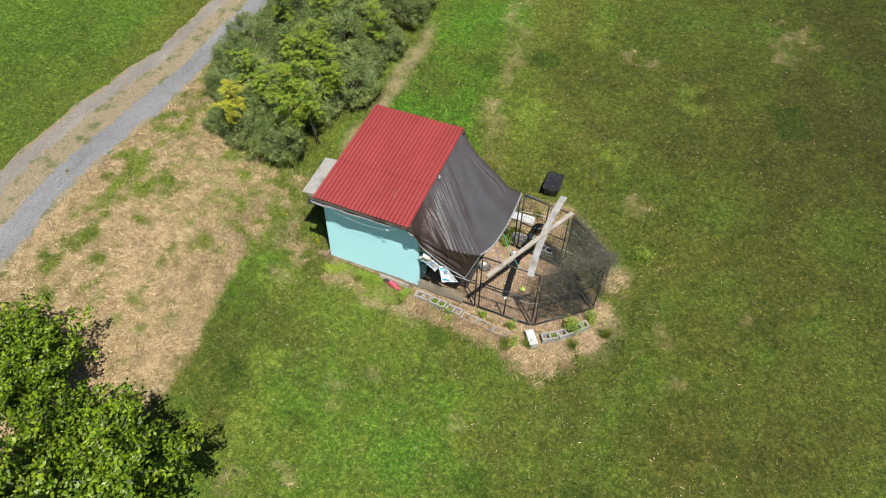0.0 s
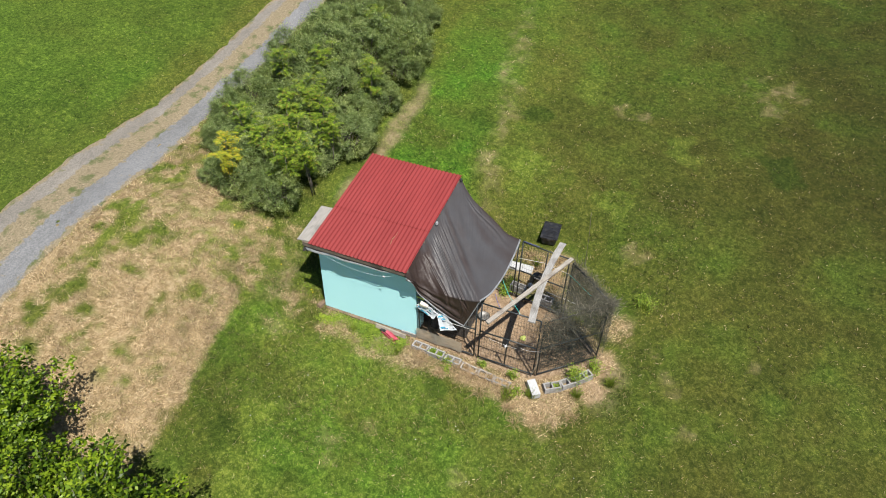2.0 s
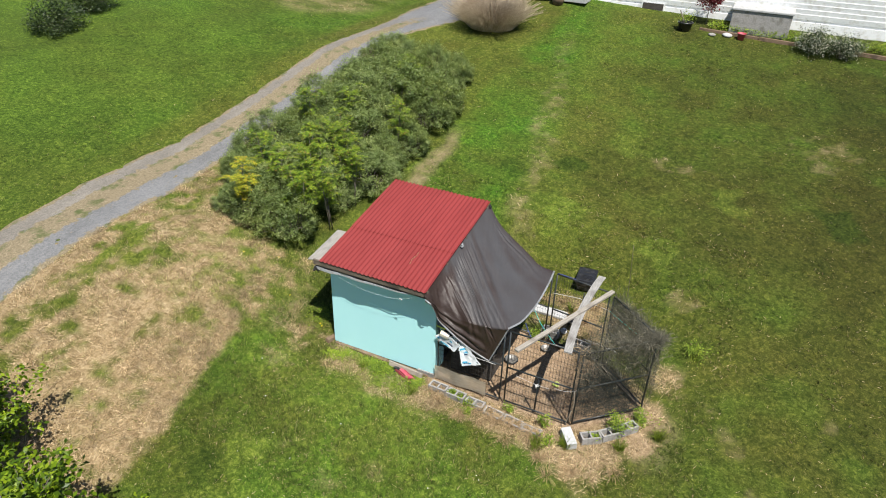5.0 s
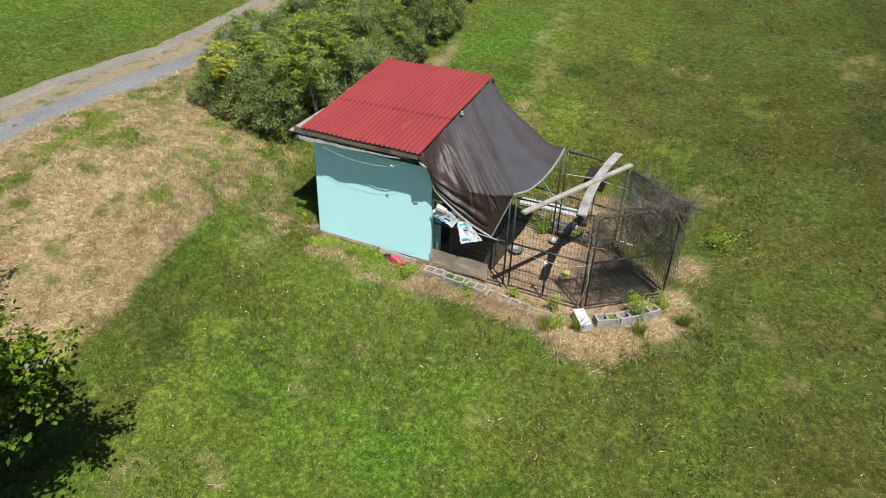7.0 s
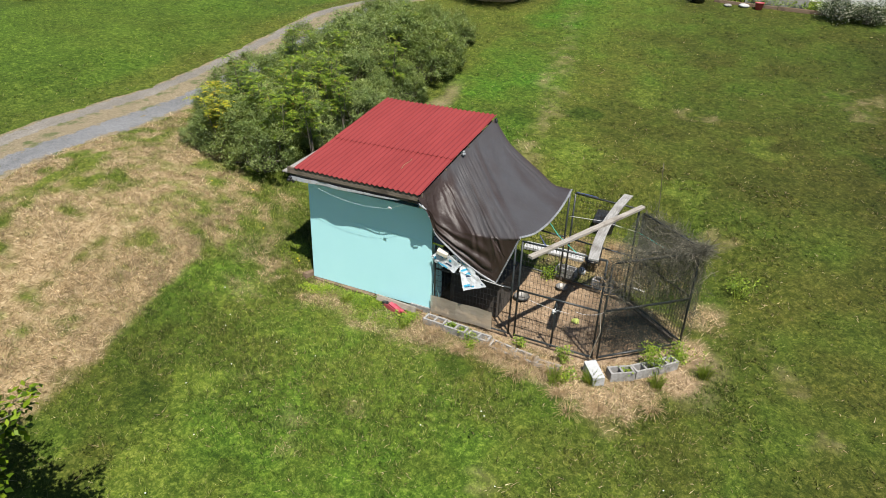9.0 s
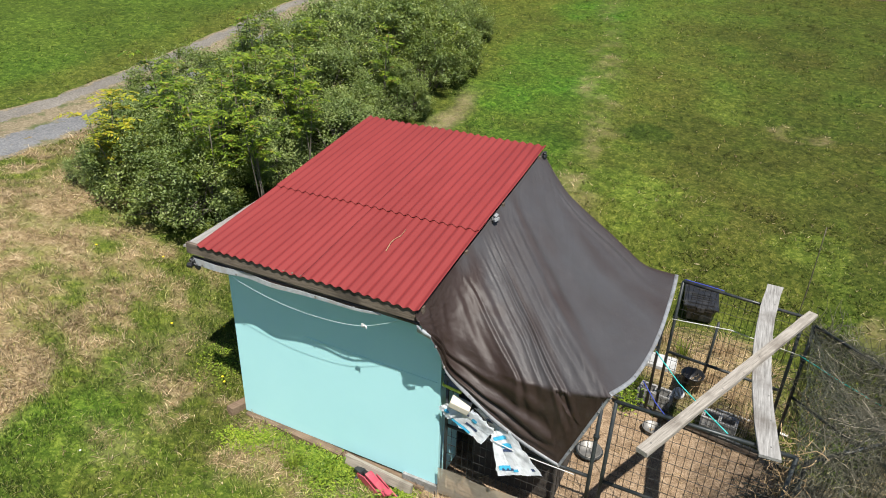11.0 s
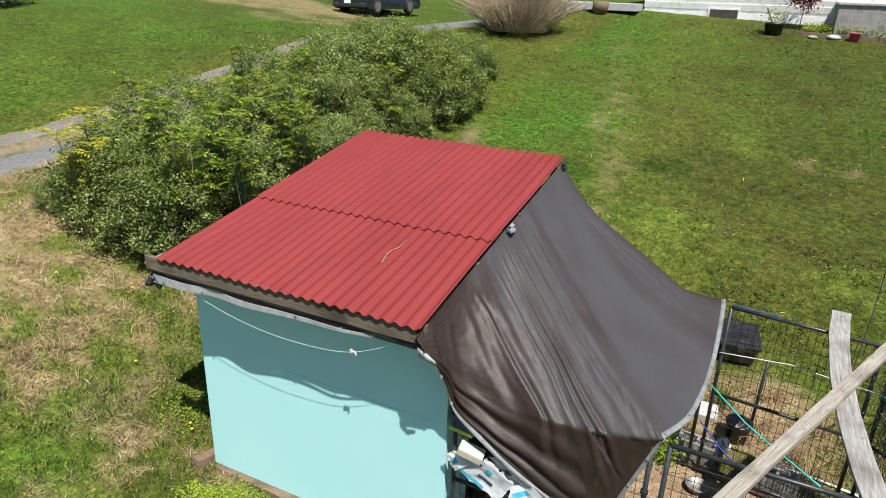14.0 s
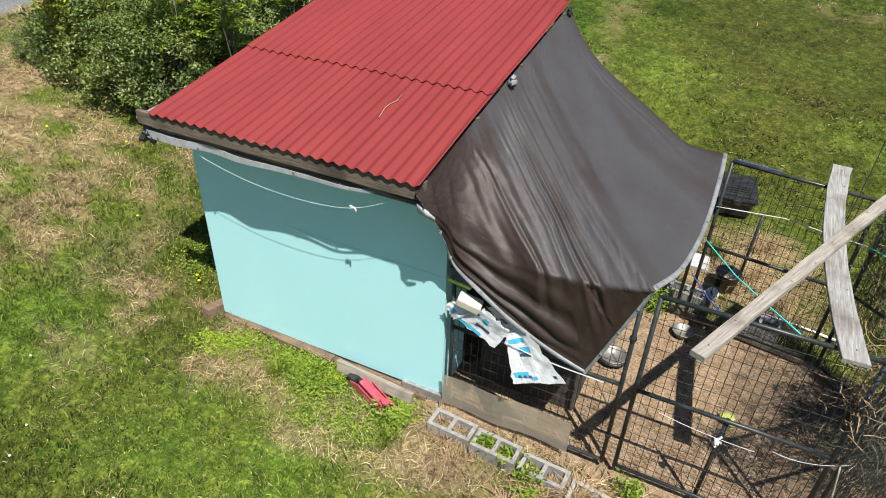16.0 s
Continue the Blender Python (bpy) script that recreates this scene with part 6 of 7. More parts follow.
def clover_carpet(name, spots, count, size, seed, label):
    """Low broad-leaved growth that lies close over the ground."""
    rng = np.random.default_rng(seed)
    who = rng.integers(0, len(spots), count)
    c = np.array(spots)[who]
    p = c[:, :2] + rng.normal(0, 1, (count, 2)) * c[:, 2:4] * 0.5
    keep = ~inside([(-2.5, -0.06), (0.05, -0.06), (0.05, 2.6), (-2.5, 2.6)], p[:, 0], p[:, 1]) & ~inside(KENNEL, p[:, 0], p[:, 1])
    p = p[keep]
    q = np.stack([p[:, 0], p[:, 1], ground_z(p[:, 0], p[:, 1]) + rng.uniform(0.015, 0.06, len(p))], 1)
    v, t = leaf_cloud(q, np.full(len(q), 0.012), int(len(q) * 1.5), size, seed, 0.75, 0.75)
    up = np.tile((0.0, -0.2, 1.0), (len(v), 1)) + rng.normal(0, 0.22, (len(v), 3))
    mesh = tri_mesh(name, v, face_along(v, t, np.tile((0, -0.2, 1.0), (len(v), 1))))
    soft_normals(mesh, up)
    tagged(put_mesh(name, mesh, M_WEED), label, "ground cover", kind="stuff")


clover_carpet("clover", [(-1.42, -0.25, 0.26, 0.2), (-1.2, -0.33, 0.28, 0.2), (-1.0, -0.22, 0.24, 0.16), (-1.3, -0.22, 0.3, 0.16), (-1.92, -0.2, 0.24, 0.16), (-2.15, -0.4, 0.26, 0.16), (-0.25, -0.27, 0.16, 0.14), (-0.7, -0.6, 0.4, 0.25), (-3.1, 0.5, 0.3, 0.5)], 6800, 0.021, 6, "low bright green clover and weeds along the shed")


# ---- beyond: house, car, pots ----
def build_house():
    x0, x1, y0 = -2.85, 9.0, 21.6
    zb = 3.45
    house = thing("house", (x0, y0, zb), "white-sided house standing above the lawn", "house")
    slab("foundation", house, M_WHITE, (x1 - x0, 7.0, 0.55), ((x1 - x0) / 2, 3.52, 0.26), bevel=0.01, label="white-painted masonry foundation")
    slab("wall", house, M_WHITE, (x1 - x0 - 0.04, 6.9, 2.9), ((x1 - x0) / 2, 3.55, 1.98), bevel=0)
    for k in range(14):
        bm = bmesh.new()
        box(bm, (x1 - x0, 0.03, 0.2), ((x1 - x0) / 2, 0.055, 0.72 + 0.19 * k), (7, 0, 0), 0.004)
        part("siding_board", bm, M_WHITE, house, "white lap siding board" if k == 0 else "")
    bm = bmesh.new()
    for s in (-1, 1):
        box(bm, (x1 - x0 + 0.6, 4.2, 0.1), ((x1 - x0) / 2, 3.52 + s * 1.9, 4.1), (-s * 24, 0, 0), 0.01)
    part("roof", bm, M_DARK, house)
    vent = part("vent", box(bmesh.new(), (1.0, 0.03, 0.36), (2.66, 0.005, 0.5), (0, 0, 0), 0.006), M_WHITE, house, "dark basement vent")
    part("opening", box(bmesh.new(), (0.88, 0.02, 0.26), (2.66, -0.014, 0.5), (0, 0, 0), 0.003), M_DARK, vent)
    slab("window_well_sill", house, M_WHITE_BLOCK, (1.1, 0.2, 0.08), (2.66, -0.1, 0.24), bevel=0.01)
    stoop = thing("concrete_stoop", (4.2, 21.05, gz(4.2, 21.05) + 0.05), "stained concrete stoop against the house wall", "stoop")
    part("slab", box(bmesh.new(), (2.2, 1.1, 0.9), (0, 0, 0.30), (0, 0, 0), 0.02), M_BLOCK, stoop)
    part("cap", box(bmesh.new(), (2.3, 1.2, 0.08), (0, 0, 0.79), (0, 0, 0), 0.02), M_WHITE_BLOCK, stoop)
    patio = thing("patio_slab", (-4.6, 21.6, gz(-4.6, 21.6)), "pale concrete slab beside the house", "patio")
    part("slab", box(bmesh.new(), (3.4, 2.0, 0.25), (0, 0, 0.1), (0, 0, 0), 0.02), M_WHITE_BLOCK, patio)
    barrel = thing("half_barrel", (-4.1, 20.4, gz(-4.1, 20.4)), "brown wooden half barrel on the slab edge", "planter")
    part("barrel", lathe(bmesh.new(), [(0.22, 0), (0.27, 0.2), (0.28, 0.42), (0.25, 0.42), (0.22, 0.3)]), M_WOOD_BROWN, barrel, smooth=True)


def pot(name, x, y, r, h, mat, label, soil=True):
    ob = thing(name, (x, y, gz(x, y)), label, "flower pot")
    part("pot", lathe(bmesh.new(), [(r * 0.72, 0), (r * 0.95, h * 0.85), (r * 1.06, h * 0.86), (r * 1.06, h), (r * 0.92, h), (r * 0.88, h * 0.8)]), mat, ob, smooth=True)
    return ob


build_house()
p = pot("flower_pot", 1.45, 20.0, 0.3, 0.34, M_BLACK_PLASTIC, "large black planter tub on the lawn")
v, t = leaf_cloud([(0, 0, 0.5), (0.15, 0.1, 0.55), (-0.15, 0.05, 0.5)], [0.12] * 3, 260, 0.07, 5)
put_mesh("plant", tri_mesh("pot_plant", v, t), M_WEED, p, "small green plant", "stuff")
plank("trellis_board", p, M_WOOD_GREY_X, 0.5, 0.08, 0.03, pose(-0.18, 0.0, 0.55, 0, 62, 20), 0, 0, "", 31)
pot("flower_pot", 3.65, 19.95, 0.16, 0.26, M_RED_PLASTIC, "small red flower pot at the bed edge")
for nm, x, y, r, mat, lab in (("stone", 3.12, 20.1, 0.2, M_WHITE_BLOCK, "round pale stone at the flower bed edge"), ("stone", 2.55, 19.95, 0.15, M_BLOCK, "dark grey stone at the flower bed edge")):
    s = thing(nm, (x, y, gz(x, y)), lab, "stone")
    bm = bmesh.new()
    bmesh.ops.create_icosphere(bm, subdivisions=3, radius=r)
    for v in bm.verts:
        v.co *= 1 + 0.15 * noise.noise(v.co * 5)
        v.co.z = v.co.z * 0.4 + r * 0.2
    part("stone", bm, mat, s, smooth=True)
for k in range(4):
    xa = 2.0 + 2.3 * k
    e = thing("bed_edging", (xa + 1.15, 20.25 - 0.12 * k, gz(xa + 1.15, 20.2)), "brown timber edging of the flower bed", "edging")
    plank("timber", e, M_WOOD_BROWN, 2.28, 0.12, 0.14, pose(0, 0, 0.04, 0, 2, -3), 0, 0, "", 41 + k)


def bushy(name, x, y, rx, rz, clumps, leaves, mat, seed, label, size, blossom=None):
    rng = random.Random(seed)
    ob = thing(name, (x, y, gz(x, y)), label, "bush")
    centres = crown_centres(rng, clumps, rx, rz, 0.25, 0.3)
    part("stem", limb_lines(rng, centres, 16, 0.2, 0.015), M_BARK, ob)
    v, t = leaf_cloud(centres, [0.14] * len(centres), leaves, size, seed)
    v[:, 2] = np.maximum(v[:, 2], 0.02)
    put_mesh("crown", tri_mesh(name + "_leaves", v, t), mat, ob, kind="stuff")
    if blossom:
        v, t = leaf_cloud([tuple(1.04 * c for c in q) for q in centres], [0.13] * len(centres), leaves // 3, size * 0.9, seed + 1)
        put_mesh("blossom", tri_mesh(name + "_blossom", v, t), blossom, ob, "small white flowers", kind="stuff")


M_EVERGREEN = leaf_material("dark_evergreen_leaf", [(0.0, (0.015, 0.03, 0.008)), (0.7, (0.035, 0.06, 0.015)), (1.0, (0.07, 0.1, 0.025))], 0.5, 0.2)
M_BLOSSOM = leaf_material("white_blossom", [(0.0, (0.6, 0.6, 0.6)), (1.0, (0.8, 0.8, 0.8))], 0.6, 0.3)
bushy("flowering_bush", 6.3, 19.75, 0.75, 0.85, 50, 5200, M_EVERGREEN, 91, "bush covered in small white flowers by the bed", 0.06, M_BLOSSOM)
bushy("flowering_bush", 7.3, 19.6, 0.65, 0.75, 40, 4200, M_EVERGREEN, 92, "bush covered in small white flowers by the bed", 0.06, M_BLOSSOM)


def ornamental_grass(x, y):
    ob = thing("ornamental_grass", (x, y, gz(x, y)), "large clump of dry brown ornamental grass", "ornamental grass")
    rng = np.random.default_rng(17)
    lines = []
    for k in range(2600):
        a, r = rng.uniform(0, 2 * math.pi), 0.9 * math.sqrt(rng.uniform())
        lean = rng.uniform(0.05, 0.9) * (0.35 + 0.75 * r)
        ln = rng.uniform(0.8, 1.6)
        b = np.array((r * math.cos(a), r * math.sin(a), 0))
        o = np.array((math.cos(a), math.sin(a), 0))
        pts = [b + o * (math.sin(lean) * ln * s * (0.6 + 0.6 * s)) + np.array((0, 0, math.cos(lean) * ln * s * (1 - 0.2 * s))) for s in (0, 0.4, 0.75, 1.0)]
        lines.append(pts)
    v, t = wires(lines, 0.008)
    put_mesh("foliage", tri_mesh("ornamental_blades", v, t), plain("dry_reed", (0.24, 0.185, 0.12), (0.58, 0.48, 0.35), 12, 0.9), ob, kind="stuff")


bushy("evergreen_bush", -19.7, 7.5, 1.15, 1.5, 70, 6500, M_EVERGREEN, 95, "dark evergreen bush at the far edge of the field", 0.08)
bushy("evergreen_bush", -20.4, 9.7, 1.2, 1.6, 70, 6500, M_EVERGREEN, 96, "dark evergreen bush at the far edge of the field", 0.08)
ornamental_grass(-5.75, 16.8)
red_leaf = leaf_material("dark_red_leaf", [(0.0, (0.07, 0.006, 0.012)), (1.0, (0.2, 0.02, 0.035))], 0.5, 0.35)
maple = thing("red_shrub", (2.15, 20.9, gz(2.15, 20.9)), "small dark red-leaved shrub against the white wall", "shrub")
part("stem", tube(bmesh.new(), [(0, 0, 0), (0.02, 0, 0.5), (-0.02, 0, 0.95)], 0.02, 6, 0.01), M_BARK, maple, smooth=True)
v, t = leaf_cloud([(-0.25, 0, 0.95), (0.25, 0.05, 1.0), (0, 0, 1.15), (0.1, -0.1, 0.85), (-0.1, 0.1, 1.25)], [0.13] * 5, 1500, 0.1, 15)
put_mesh("crown", tri_mesh("red_shrub_leaves", v, t), red_leaf, maple, kind="stuff")
bed_rng = np.random.default_rng(23)
q = np.stack([bed_rng.uniform(2.3, 9.0, 2600), bed_rng.uniform(20.35, 20.9, 2600)], 1)
v, t = leaf_cloud(np.stack([q[:, 0], q[:, 1], ground_z(q[:, 0], q[:, 1]) + bed_rng.uniform(0.03, 0.28, 2600)], 1), np.full(2600, 0.03), 5200, 0.07, 24, 0.7)
tagged(put_mesh("bed_plants", tri_mesh("bed_plants", v, t), M_WEED), "low leafy green plants in the flower bed", "flower bed", kind="stuff")


def build_car():
    x, y = -14.6, 20.6
    car = thing("car", (x, y, gz(x, y)), "dark blue-black car parked on the gravel", "car", turn=-2)
    paint = plain("dark_car_paint", (0.012, 0.017, 0.02), (0.022, 0.028, 0.032), 6, 0.22, 0.3)
    glass = plain("dark_car_glass", (0.012, 0.014, 0.016), (0.02, 0.022, 0.024), 6, 0.08)
    rubber = plain("tyre_rubber", (0.012, 0.012, 0.012), (0.025, 0.025, 0.024), 20, 0.85)
    prof = [(0.0, 0.32), (0.02, 0.62), (0.08, 0.86), (0.75, 0.95), (1.25, 1.38), (2.3, 1.43), (3.1, 1.0), (4.05, 0.86), (4.35, 0.66), (4.4, 0.34), (4.2, 0.22), (0.2, 0.22)]
    bm = bmesh.new()
    rings = []
    for s, inset in ((-0.88, 0.1), (-0.82, 0.0), (0.82, 0.0), (0.88, 0.1)):
        ring = []
        for py, pz in prof:
            w = s * (1.0 if pz < 0.97 else 0.8)
            ring.append(bm.verts.new((w, py + (inset if py < 2.2 else -inset) * 0.3, pz - (inset * 0.25 if pz > 0.9 else 0))))
        rings.append(ring)
    for a, b in zip(rings, rings[1:]):
        for j in range(len(prof)):
            bm.faces.new((a[j], a[(j + 1) % len(prof)], b[(j + 1) % len(prof)], b[j]))
    bm.faces.new(rings[0])
    bm.faces.new(rings[-1])
    body = part("body", bm, paint, car, smooth=False)
    part("rear_window", box(bmesh.new(), (1.2, 0.02, 0.5), (0, 0.98, 1.19), (-49, 0, 0), 0.01), glass, body)
    for s in (-1, 1):
        part("side_window", box(bmesh.new(), (0.02, 1.5, 0.3), (s * 0.77, 1.9, 1.17), (0, s * 14, 0), 0.01), glass, body)
        part("tail_light", box(bmesh.new(), (0.34, 0.06, 0.12), (s * 0.66, 0.03, 0.74), (-8, 0, 0), 0.02), M_RED_PLASTIC, body)
        part("reflector", box(bmesh.new(), (0.2, 0.03, 0.05), (s * 0.68, -0.005, 0.42), (0, 0, 0), 0.008), M_RED_PLASTIC, body)
    part("number_plate", box(bmesh.new(), (0.32, 0.02, 0.16), (-0.1, -0.005, 0.5), (-6, 0, 0), 0.004), M_WHITE, body, "pale number plate")
    part("bumper", box(bmesh.new(), (1.66, 0.1, 0.16), (0, 0.0, 0.36), (0, 0, 0), 0.04), M_BLACK_PLASTIC, body)
    for sx in (-1, 1):
        for wy in (0.78, 3.4):
            bm = lathe(bmesh.new(), [(0.2, -0.1), (0.3, -0.1), (0.325, -0.06), (0.325, 0.06), (0.3, 0.1), (0.2, 0.1)], (0, 0, 0), 28)
            bm.transform(pose(sx * 0.8, wy, 0.325, 0, 90, 0))
            wheel = part("wheel", bm, rubber, car, smooth=True)
            bm = bmesh.new()
            for k in range(5):
                a = 2 * math.pi * k / 5
                box(bm, (0.05, 0.2, 0.03), (0.11 * math.cos(a), 0.11 * math.sin(a), sx * 0.1), (0, 0, math.degrees(a) - 90), 0.006)
            lathe(bm, [(0.19, -0.02), (0.215, -0.02), (0.215, 0.11), (0.19, 0.11)], (0, 0, 0 if sx > 0 else -0.09), 24)
            bm.transform(pose(sx * 0.8, wy, 0.325, 0, 90, 0))
            part("rim", bm, M_STEEL, wheel)


build_car()


# ---- small things ----
def torn_sheet(corners, seed, label, prints):
    """A stiff torn sheet between four corners (top left, top right, bottom right, bottom left), creased, with printed patches."""
    rng = random.Random(seed)
    c = [Vector(q) for q in corners]
    at0 = (c[0] + c[1] + c[2] + c[3]) / 4
    ob = thing("packaging", tuple(at0), label, "packaging")
    n, m = 14, 12
    crease = [(rng.uniform(0.2, 0.8), rng.uniform(-0.6, 0.6), rng.uniform(-0.03, 0.03)) for _ in range(5)]

    def at(u, v):
        p = lerp(lerp(c[0], c[1], u), lerp(c[3], c[2], u), v) - at0
        for k0, slope, depth in crease:
            p.y += depth * abs(u - k0 + slope * (v - 0.5))
        p.y += 0.008 * noise.noise(Vector((u * 5, v * 5, seed)))
        if u in (0, 1) or v in (0, 1):
            p += Vector((0.028, 0, 0.028)) * noise.noise(Vector((u * 9, v * 9, seed + 3)))
        return p

    def grid(u0, u1, v0, v1, nu, nv, lift):
        bm = bmesh.new()
        g = [[bm.verts.new(at(u0 + (u1 - u0) * i / nu, v0 + (v1 - v0) * k / nv) + Vector((0, -lift, 0))) for i in range(nu + 1)] for k in range(nv + 1)]
        for k in range(nv):
            for i in range(nu):
                bm.faces.new((g[k][i], g[k][i + 1], g[k + 1][i + 1], g[k + 1][i]))
        return bm

    bm = grid(0, 1, 0, 1, n, m, 0)
    bmesh.ops.solidify(bm, geom=list(bm.faces), thickness=0.003)
    body = part("wrapper", bm, M_PAPER, ob)
    for j, (u, v, w, h, dark) in enumerate(prints):
        part("printed_patch", grid(u, u + w, v, v + h, 4, 3, 0.006), M_INK if dark else M_BLUE, body, "blue print" if j == 0 else "")


torn_sheet([(0.08, -0.035, 1.06), (0.21, -0.06, 1.29), (0.61, -0.16, 1.21), (0.515, -0.2, 1.03)], 3, "torn white and blue cardboard packaging hung on the mesh",
           [(0.04, 0.15, 0.1, 0.5, False), (0.3, 0.45, 0.12, 0.3, True), (0.55, 0.1, 0.2, 0.12, False), (0.62, 0.5, 0.2, 0.12, False), (0.72, 0.3, 0.1, 0.1, True), (0.45, 0.05, 0.3, 0.06, False)])
torn_sheet([(0.34, -0.03, 1.22), (0.5, -0.05, 1.27), (0.86, -0.03, 1.03), (0.62, -0.04, 1.0)], 5, "shaded grey and blue packaging wedged behind the tarp",
           [(0.2, 0.3, 0.2, 0.15, True), (0.5, 0.4, 0.25, 0.2, False), (0.15, 0.65, 0.2, 0.12, False)])
torn_sheet([(0.54, -0.06, 1.08), (0.72, -0.06, 1.17), (1.08, -0.17, 0.93), (0.70, -0.23, 0.77)], 8, "white paper sack with blue print hanging below the tarp",
           [(0.1, 0.12, 0.5, 0.09, False), (0.3, 0.3, 0.35, 0.1, False), (0.3, 0.42, 0.3, 0.06, True), (0.06, 0.78, 0.3, 0.1, False), (0.12, 0.84, 0.3, 0.05, True), (0.86, 0.84, 0.07, 0.06, True), (0.4, 0.86, 0.12, 0.06, False)])
torn_sheet([(0.30, -0.09, 1.17), (0.36, -0.11, 1.27), (0.58, -0.13, 1.13), (0.50, -0.14, 1.03)], 11, "crumpled white and blue wrapper tucked under the tarp hem",
           [(0.1, 0.2, 0.3, 0.2, False), (0.55, 0.5, 0.25, 0.16, False), (0.3, 0.6, 0.15, 0.2, True)])
torn_sheet([(0.02, -0.07, 1.15), (0.10, -0.08, 1.22), (0.24, -0.10, 1.16), (0.12, -0.09, 1.06)], 13, "small torn scrap of white and blue wrapper", [(0.3, 0.3, 0.3, 0.3, False)])
crate = thing("plastic_crate", (0.13, 0.05, 1.36), "yellow-green and purple plastic crate behind the mesh", "crate")
part("rim", box(bmesh.new(), (0.2, 0.16, 0.03), (0, 0, 0.0), (0, 0, -8), 0.008), plain("lime_plastic", (0.45, 0.55, 0.05), (0.55, 0.65, 0.1), 20, 0.5), crate)
part("tub", box(bmesh.new(), (0.18, 0.14, 0.12), (0, 0, 0.06), (0, 0, -8), 0.01), M_INK, crate)
tub_pad = thing("cardboard_pad", (0.24, -0.09, 1.27), "cream cardboard tray wedged behind the tarp", "packaging")
part("tray", box(bmesh.new(), (0.19, 0.1, 0.08), (0, 0, 0), (10, 18, 10), 0.012), plain("cream_board", (0.55, 0.5, 0.4), (0.65, 0.6, 0.5), 12, 0.8), tub_pad)
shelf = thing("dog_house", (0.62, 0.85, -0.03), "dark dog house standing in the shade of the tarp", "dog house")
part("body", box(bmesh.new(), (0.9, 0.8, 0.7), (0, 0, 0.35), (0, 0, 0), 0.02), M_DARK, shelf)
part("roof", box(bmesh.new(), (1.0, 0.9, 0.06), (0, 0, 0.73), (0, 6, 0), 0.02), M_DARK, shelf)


def trolley_jack():
    x, y = -0.57, -0.24
    jack = thing("trolley_jack", (x, y, gz(x, y)), "faded red trolley jack lying by the shed wall", "jack", turn=-22)
    jack.scale = (0.86, 0.8, 0.75)
    for s in (-1, 1):
        bm = bmesh.new()
        outline = [(-0.26, 0.03), (-0.26, 0.10), (-0.12, 0.15), (0.05, 0.12), (0.30, 0.08), (0.33, 0.04), (0.1, 0.03)]
        a = [bm.verts.new((px, s * 0.085, pz)) for px, pz in outline]
        b = [bm.verts.new((px, s * 0.072, pz)) for px, pz in outline]
        bm.faces.new(a)
        bm.faces.new(list(reversed(b)))
        for i in range(len(a)):
            j = (i + 1) % len(a)
            bm.faces.new((a[i], a[j], b[j], b[i]))
        part("side_plate", bm, M_RED_PLASTIC, jack)
    part("lift_arm", box(bmesh.new(), (0.38, 0.10, 0.05), (0.04, 0, 0.115), (0, 8, 0), 0.012), M_RED_PLASTIC, jack)
    part("pump", tube(bmesh.new(), [(-0.22, 0, 0.10), (-0.05, 0, 0.11)], 0.035, 12), M_BLACK_METAL, jack, smooth=True)
    part("head", box(bmesh.new(), (0.12, 0.15, 0.07), (-0.27, 0, 0.1), (0, -10, 0), 0.012), M_BLACK_METAL, jack, "black pump head")
    part("saddle", lathe(bmesh.new(), [(0.03, 0), (0.045, 0.005), (0.045, 0.03), (0.03, 0.03)], (0.24, 0, 0.13), 14), M_RED_PLASTIC, jack)
    for px, py in ((-0.25, 0.11), (-0.25, -0.11), (0.28, 0.10), (0.28, -0.10)):
        bm = lathe(bmesh.new(), [(0.012, -0.015), (0.035, -0.015), (0.035, 0.015), (0.012, 0.015)], (0, 0, 0), 16)
        bm.transform(pose(px, py, 0.036, 90, 0, 0))
        part("wheel", bm, M_BLACK_METAL, jack, smooth=True)


trolley_jack()

twig = thing("twig", (-0.715, 0.42, roof_height(0.42) + 0.02), "thin dry twig lying on the red roof", "twig")
part("stick", tube(bmesh.new(), [(0.005, -0.18, -0.025), (-0.018, -0.05, 0.0), (-0.012, 0.02, 0.01), (0.012, 0.08, 0.018), (0.0, 0.2, 0.035)], 0.0038, 6, 0.002), M_STRAW, twig, smooth=True)

# dandelions and clover heads
M_YELLOW = plain("dandelion_yellow", (0.7, 0.5, 0.01), (0.8, 0.62, 0.02), 40, 0.7)
rng = random.Random(77)
for k, (x, y) in enumerate(((-3.35, 1.25), (-3.5, 0.85), (-2.95, 0.2), (-2.88, 0.15), (-4.7, 1.1), (-5.3, 0.6), (-3.1, 1.9), (-3.9, 0.4))):
    f = thing("dandelion", (x, y, gz(x, y)), "yellow dandelion flower in the grass", "flower", "dandelions in the lawn")
    part("stalk", tube(bmesh.new(), [(0, 0, 0), (0.005, 0, 0.07)], 0.003, 5), M_WEED, f)
    part("head", lathe(bmesh.new(), [(0.004, 0.066), (0.014, 0.072), (0.016, 0.078), (0.006, 0.084)], (0.005, 0, 0), 12), M_YELLOW, f)
for k in range(18):
    x, y = rng.uniform(-3.5, 7.0), rng.uniform(-5.2, -1.3)
    f = thing("clover_flower", (x, y, gz(x, y)), "small white clover flower in the lawn", "flower", "clover flowers in the lawn")
    part("head", lathe(bmesh.new(), [(0.003, 0.05), (0.008, 0.054), (0.010, 0.06), (0.004, 0.067)], (0, 0, 0), 8), M_WHITE, f)

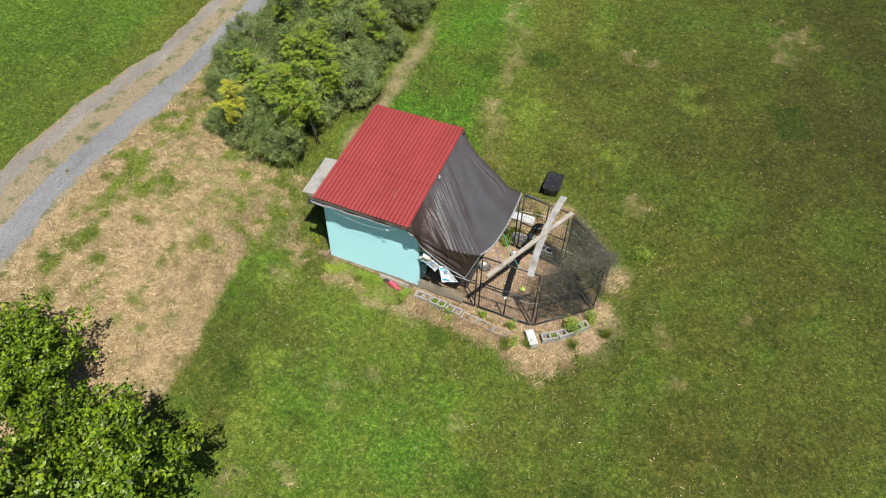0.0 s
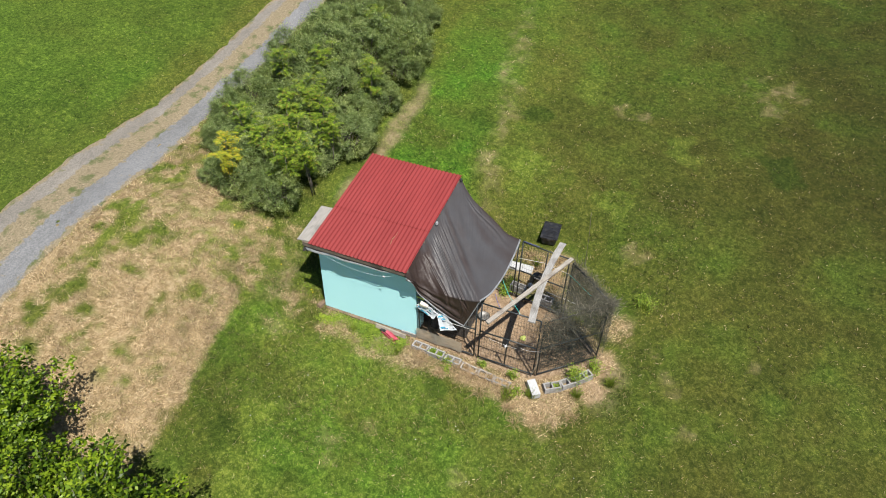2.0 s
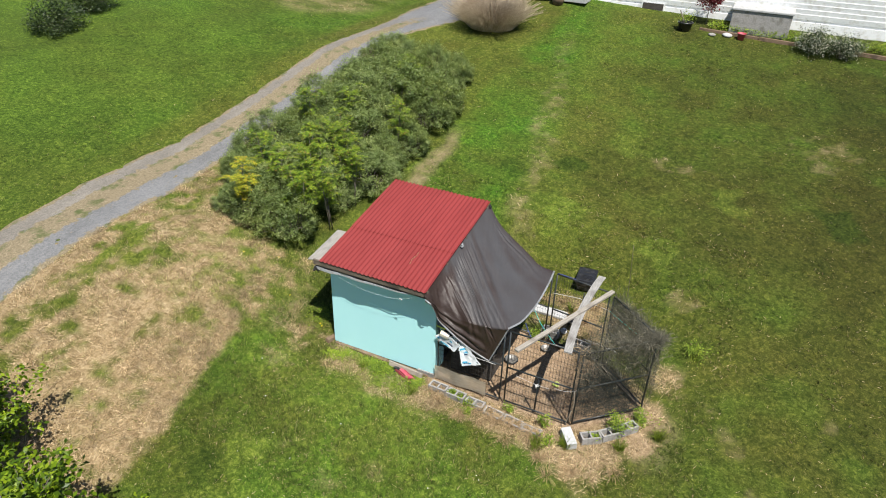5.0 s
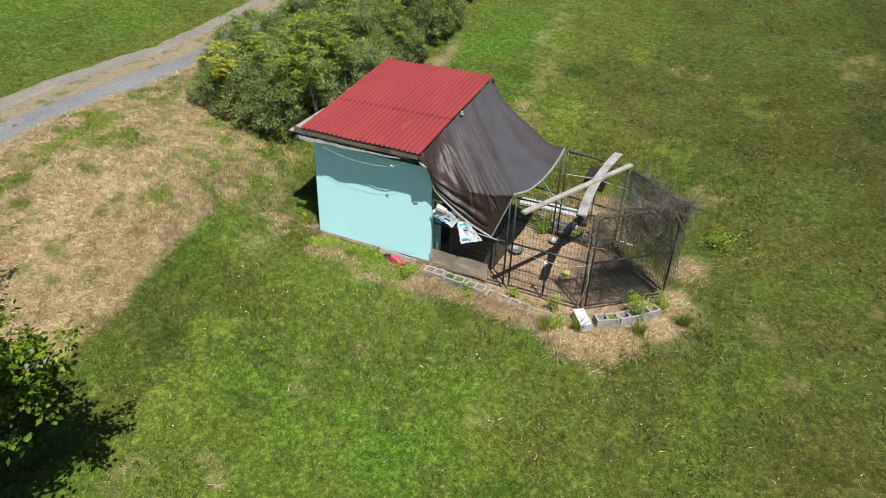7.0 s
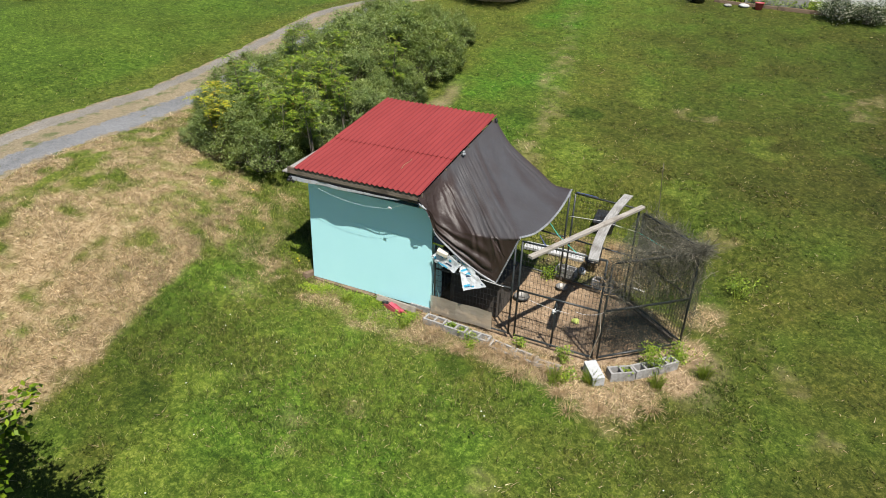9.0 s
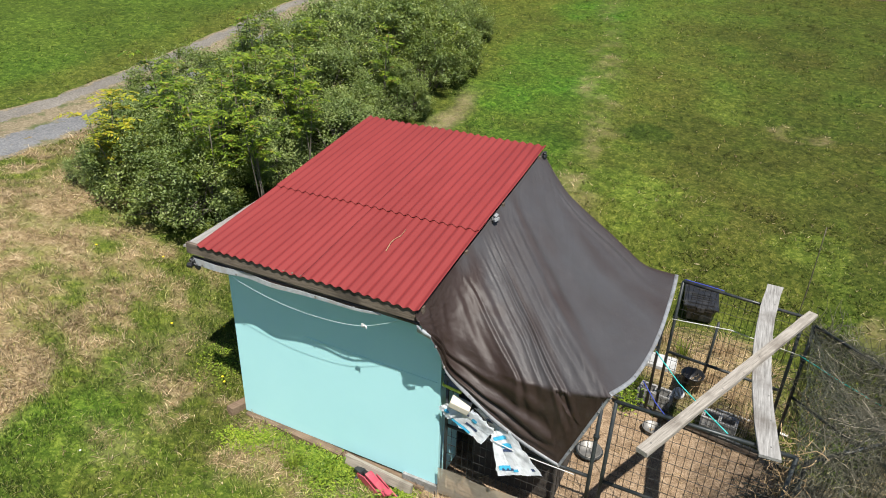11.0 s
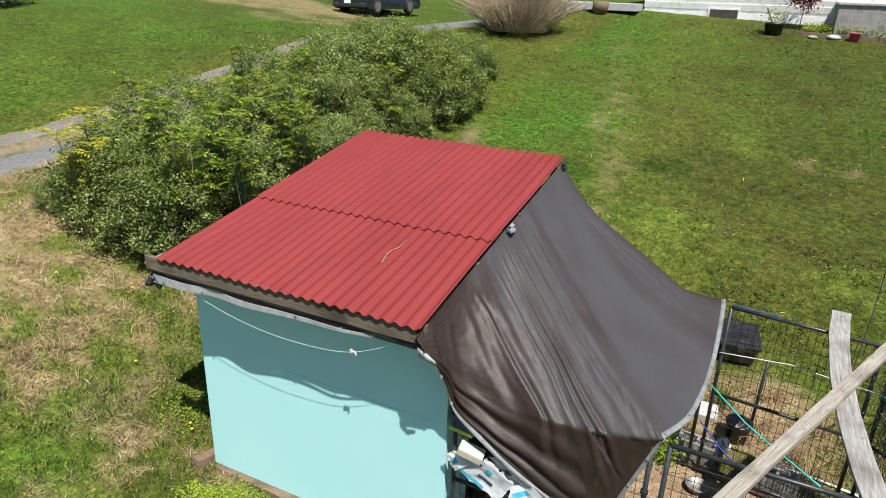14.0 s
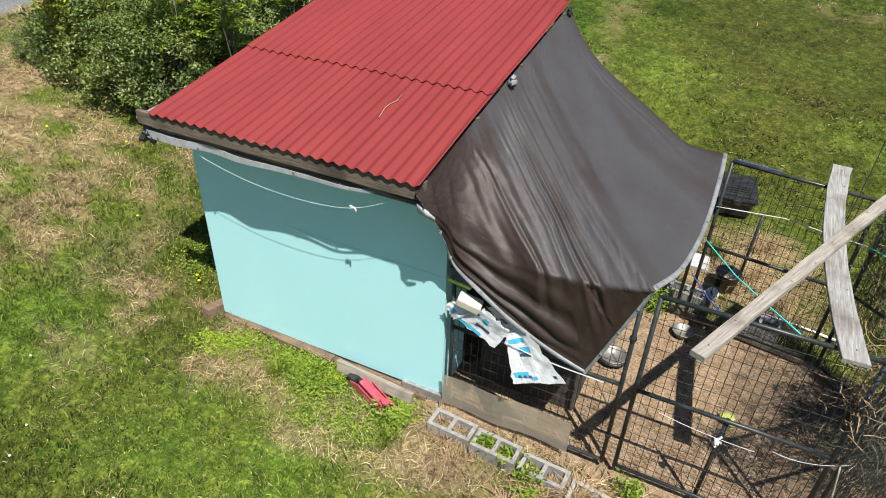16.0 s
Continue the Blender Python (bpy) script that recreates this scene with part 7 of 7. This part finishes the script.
# dead stalks behind the corner panels
stalks = thing("dead_stalks", (3.5, 2.65, gz(3.5, 2.65)), "tall dry brown weed stalks behind the run", "dead weeds")
r2 = np.random.default_rng(4)
lines = []
for k in range(46):
    b = np.array((r2.normal(0, 0.3), r2.normal(0, 0.22), 0.0))
    o = r2.normal(0, 0.16, 3) * np.array((1, 1, 0))
    h = r2.uniform(0.2, 0.6)
    lines.append([b, b + o * 0.3 + np.array((0, 0, h * 0.5)), b + o + np.array((0, 0, h))])
v, t = wires(lines, 0.004)
put_mesh("stalk", tri_mesh("dead_stalks", v, t), M_STRAW, stalks, kind="stuff")


def tuft(x, y, n, h, seed, dry):
    ob = thing("grass_tuft", (x, y, gz(x, y)), "tuft of straw-coloured long grass" if dry else "bright green tuft of long grass", "grass tuft", "tufts round the run")
    r3 = np.random.default_rng(seed)
    lines = []
    for k in range(n):
        a = r3.uniform(0, 2 * math.pi)
        o = np.array((math.cos(a), math.sin(a), 0))
        b = o * r3.uniform(0, 0.09)
        ln, lean = h * r3.uniform(0.6, 1.2), r3.uniform(0.4 if dry else 0.1, 1.35 if dry else 0.55)
        lines.append([b, b + o * ln * 0.35 * lean + np.array((0, 0, ln * 0.55)), b + o * ln * lean + np.array((0, 0, ln * (0.95 - 0.5 * lean)))])
    v, t = wires(lines, 0.0019 if dry else 0.0026)
    put_mesh("foliage", tri_mesh("tuft_blades", v, t), M_STRAW if dry else M_TUFT, ob, kind="stuff")


for k, (x, y, n, h, d) in enumerate(((2.95, -0.52, 120, 0.24, False), (3.87, -0.12, 130, 0.24, False), (2.5, -0.82, 110, 0.2, False), (4.49, 0.5, 120, 0.24, False), (2.45, -0.7, 90, 0.22, False),
                                     (2.25, 3.3, 120, 0.34, True), (2.6, 3.0, 120, 0.36, True), (2.9, 3.5, 110, 0.34, True), (1.6, 3.9, 100, 0.28, True), (2.35, 3.9, 120, 0.34, True), (1.2, 3.8, 90, 0.26, True), (2.75, 2.6, 110, 0.34, True), (1.9, 3.6, 90, 0.3, False), (1.5, 2.75, 80, 0.2, False), (1.3, -0.7, 60, 0.14, True), (1.9, -0.9, 80, 0.17, True),
                                     (3.2, -1.05, 90, 0.17, True), (3.9, -0.7, 90, 0.17, True), (0.35, -0.55, 60, 0.14, True), (-1.45, -0.42, 80, 0.17, False), (-0.2, -0.62, 70, 0.15, False), (0.45, -0.28, 60, 0.12, True), (2.85, -1.3, 70, 0.16, True),
                                     (0.13, -0.25, 150, 0.17, True), (0.33, -0.28, 120, 0.16, True), (1.35, -0.42, 160, 0.2, True), (1.6, -0.52, 150, 0.2, True), (1.95, -0.5, 140, 0.2, True), (2.35, -0.55, 140, 0.2, True),
                                     (1.15, -0.5, 110, 0.16, True), (0.9, -0.75, 110, 0.16, True), (2.6, -1.0, 110, 0.17, True))):
    tuft(x, y, n, h, 300 + k, d)

# straw litter on the bare soil of the run
litter = thing("straw_litter", (2.2, 1.1, -0.05), "scattered straw and dead stems on the bare soil", "straw", kind="stuff")
lines = []
while len(lines) < 420:
    q = np.array((r2.uniform(0.3, 3.9), r2.uniform(0.05, 2.2)))
    if not inside(KENNEL, q[0], q[1]) or r2.uniform() > 0.35 + 0.2 * q[0]:
        continue
    a = r2.uniform(0, 2 * math.pi)
    d = np.array((math.cos(a), math.sin(a), 0)) * r2.uniform(0.04, 0.16)
    p = np.array((q[0] - 2.2, q[1] - 1.1, gz(q[0], q[1]) + 0.062))
    lines.append([p - d / 2, p + np.array((0, 0, 0.008)), p + d / 2 + np.array((r2.normal(0, 0.01), r2.normal(0, 0.01), 0))])
v, t = wires(lines, 0.003)
put_mesh("strands", tri_mesh("straw_litter", v, t), M_STRAW, litter, kind="stuff")
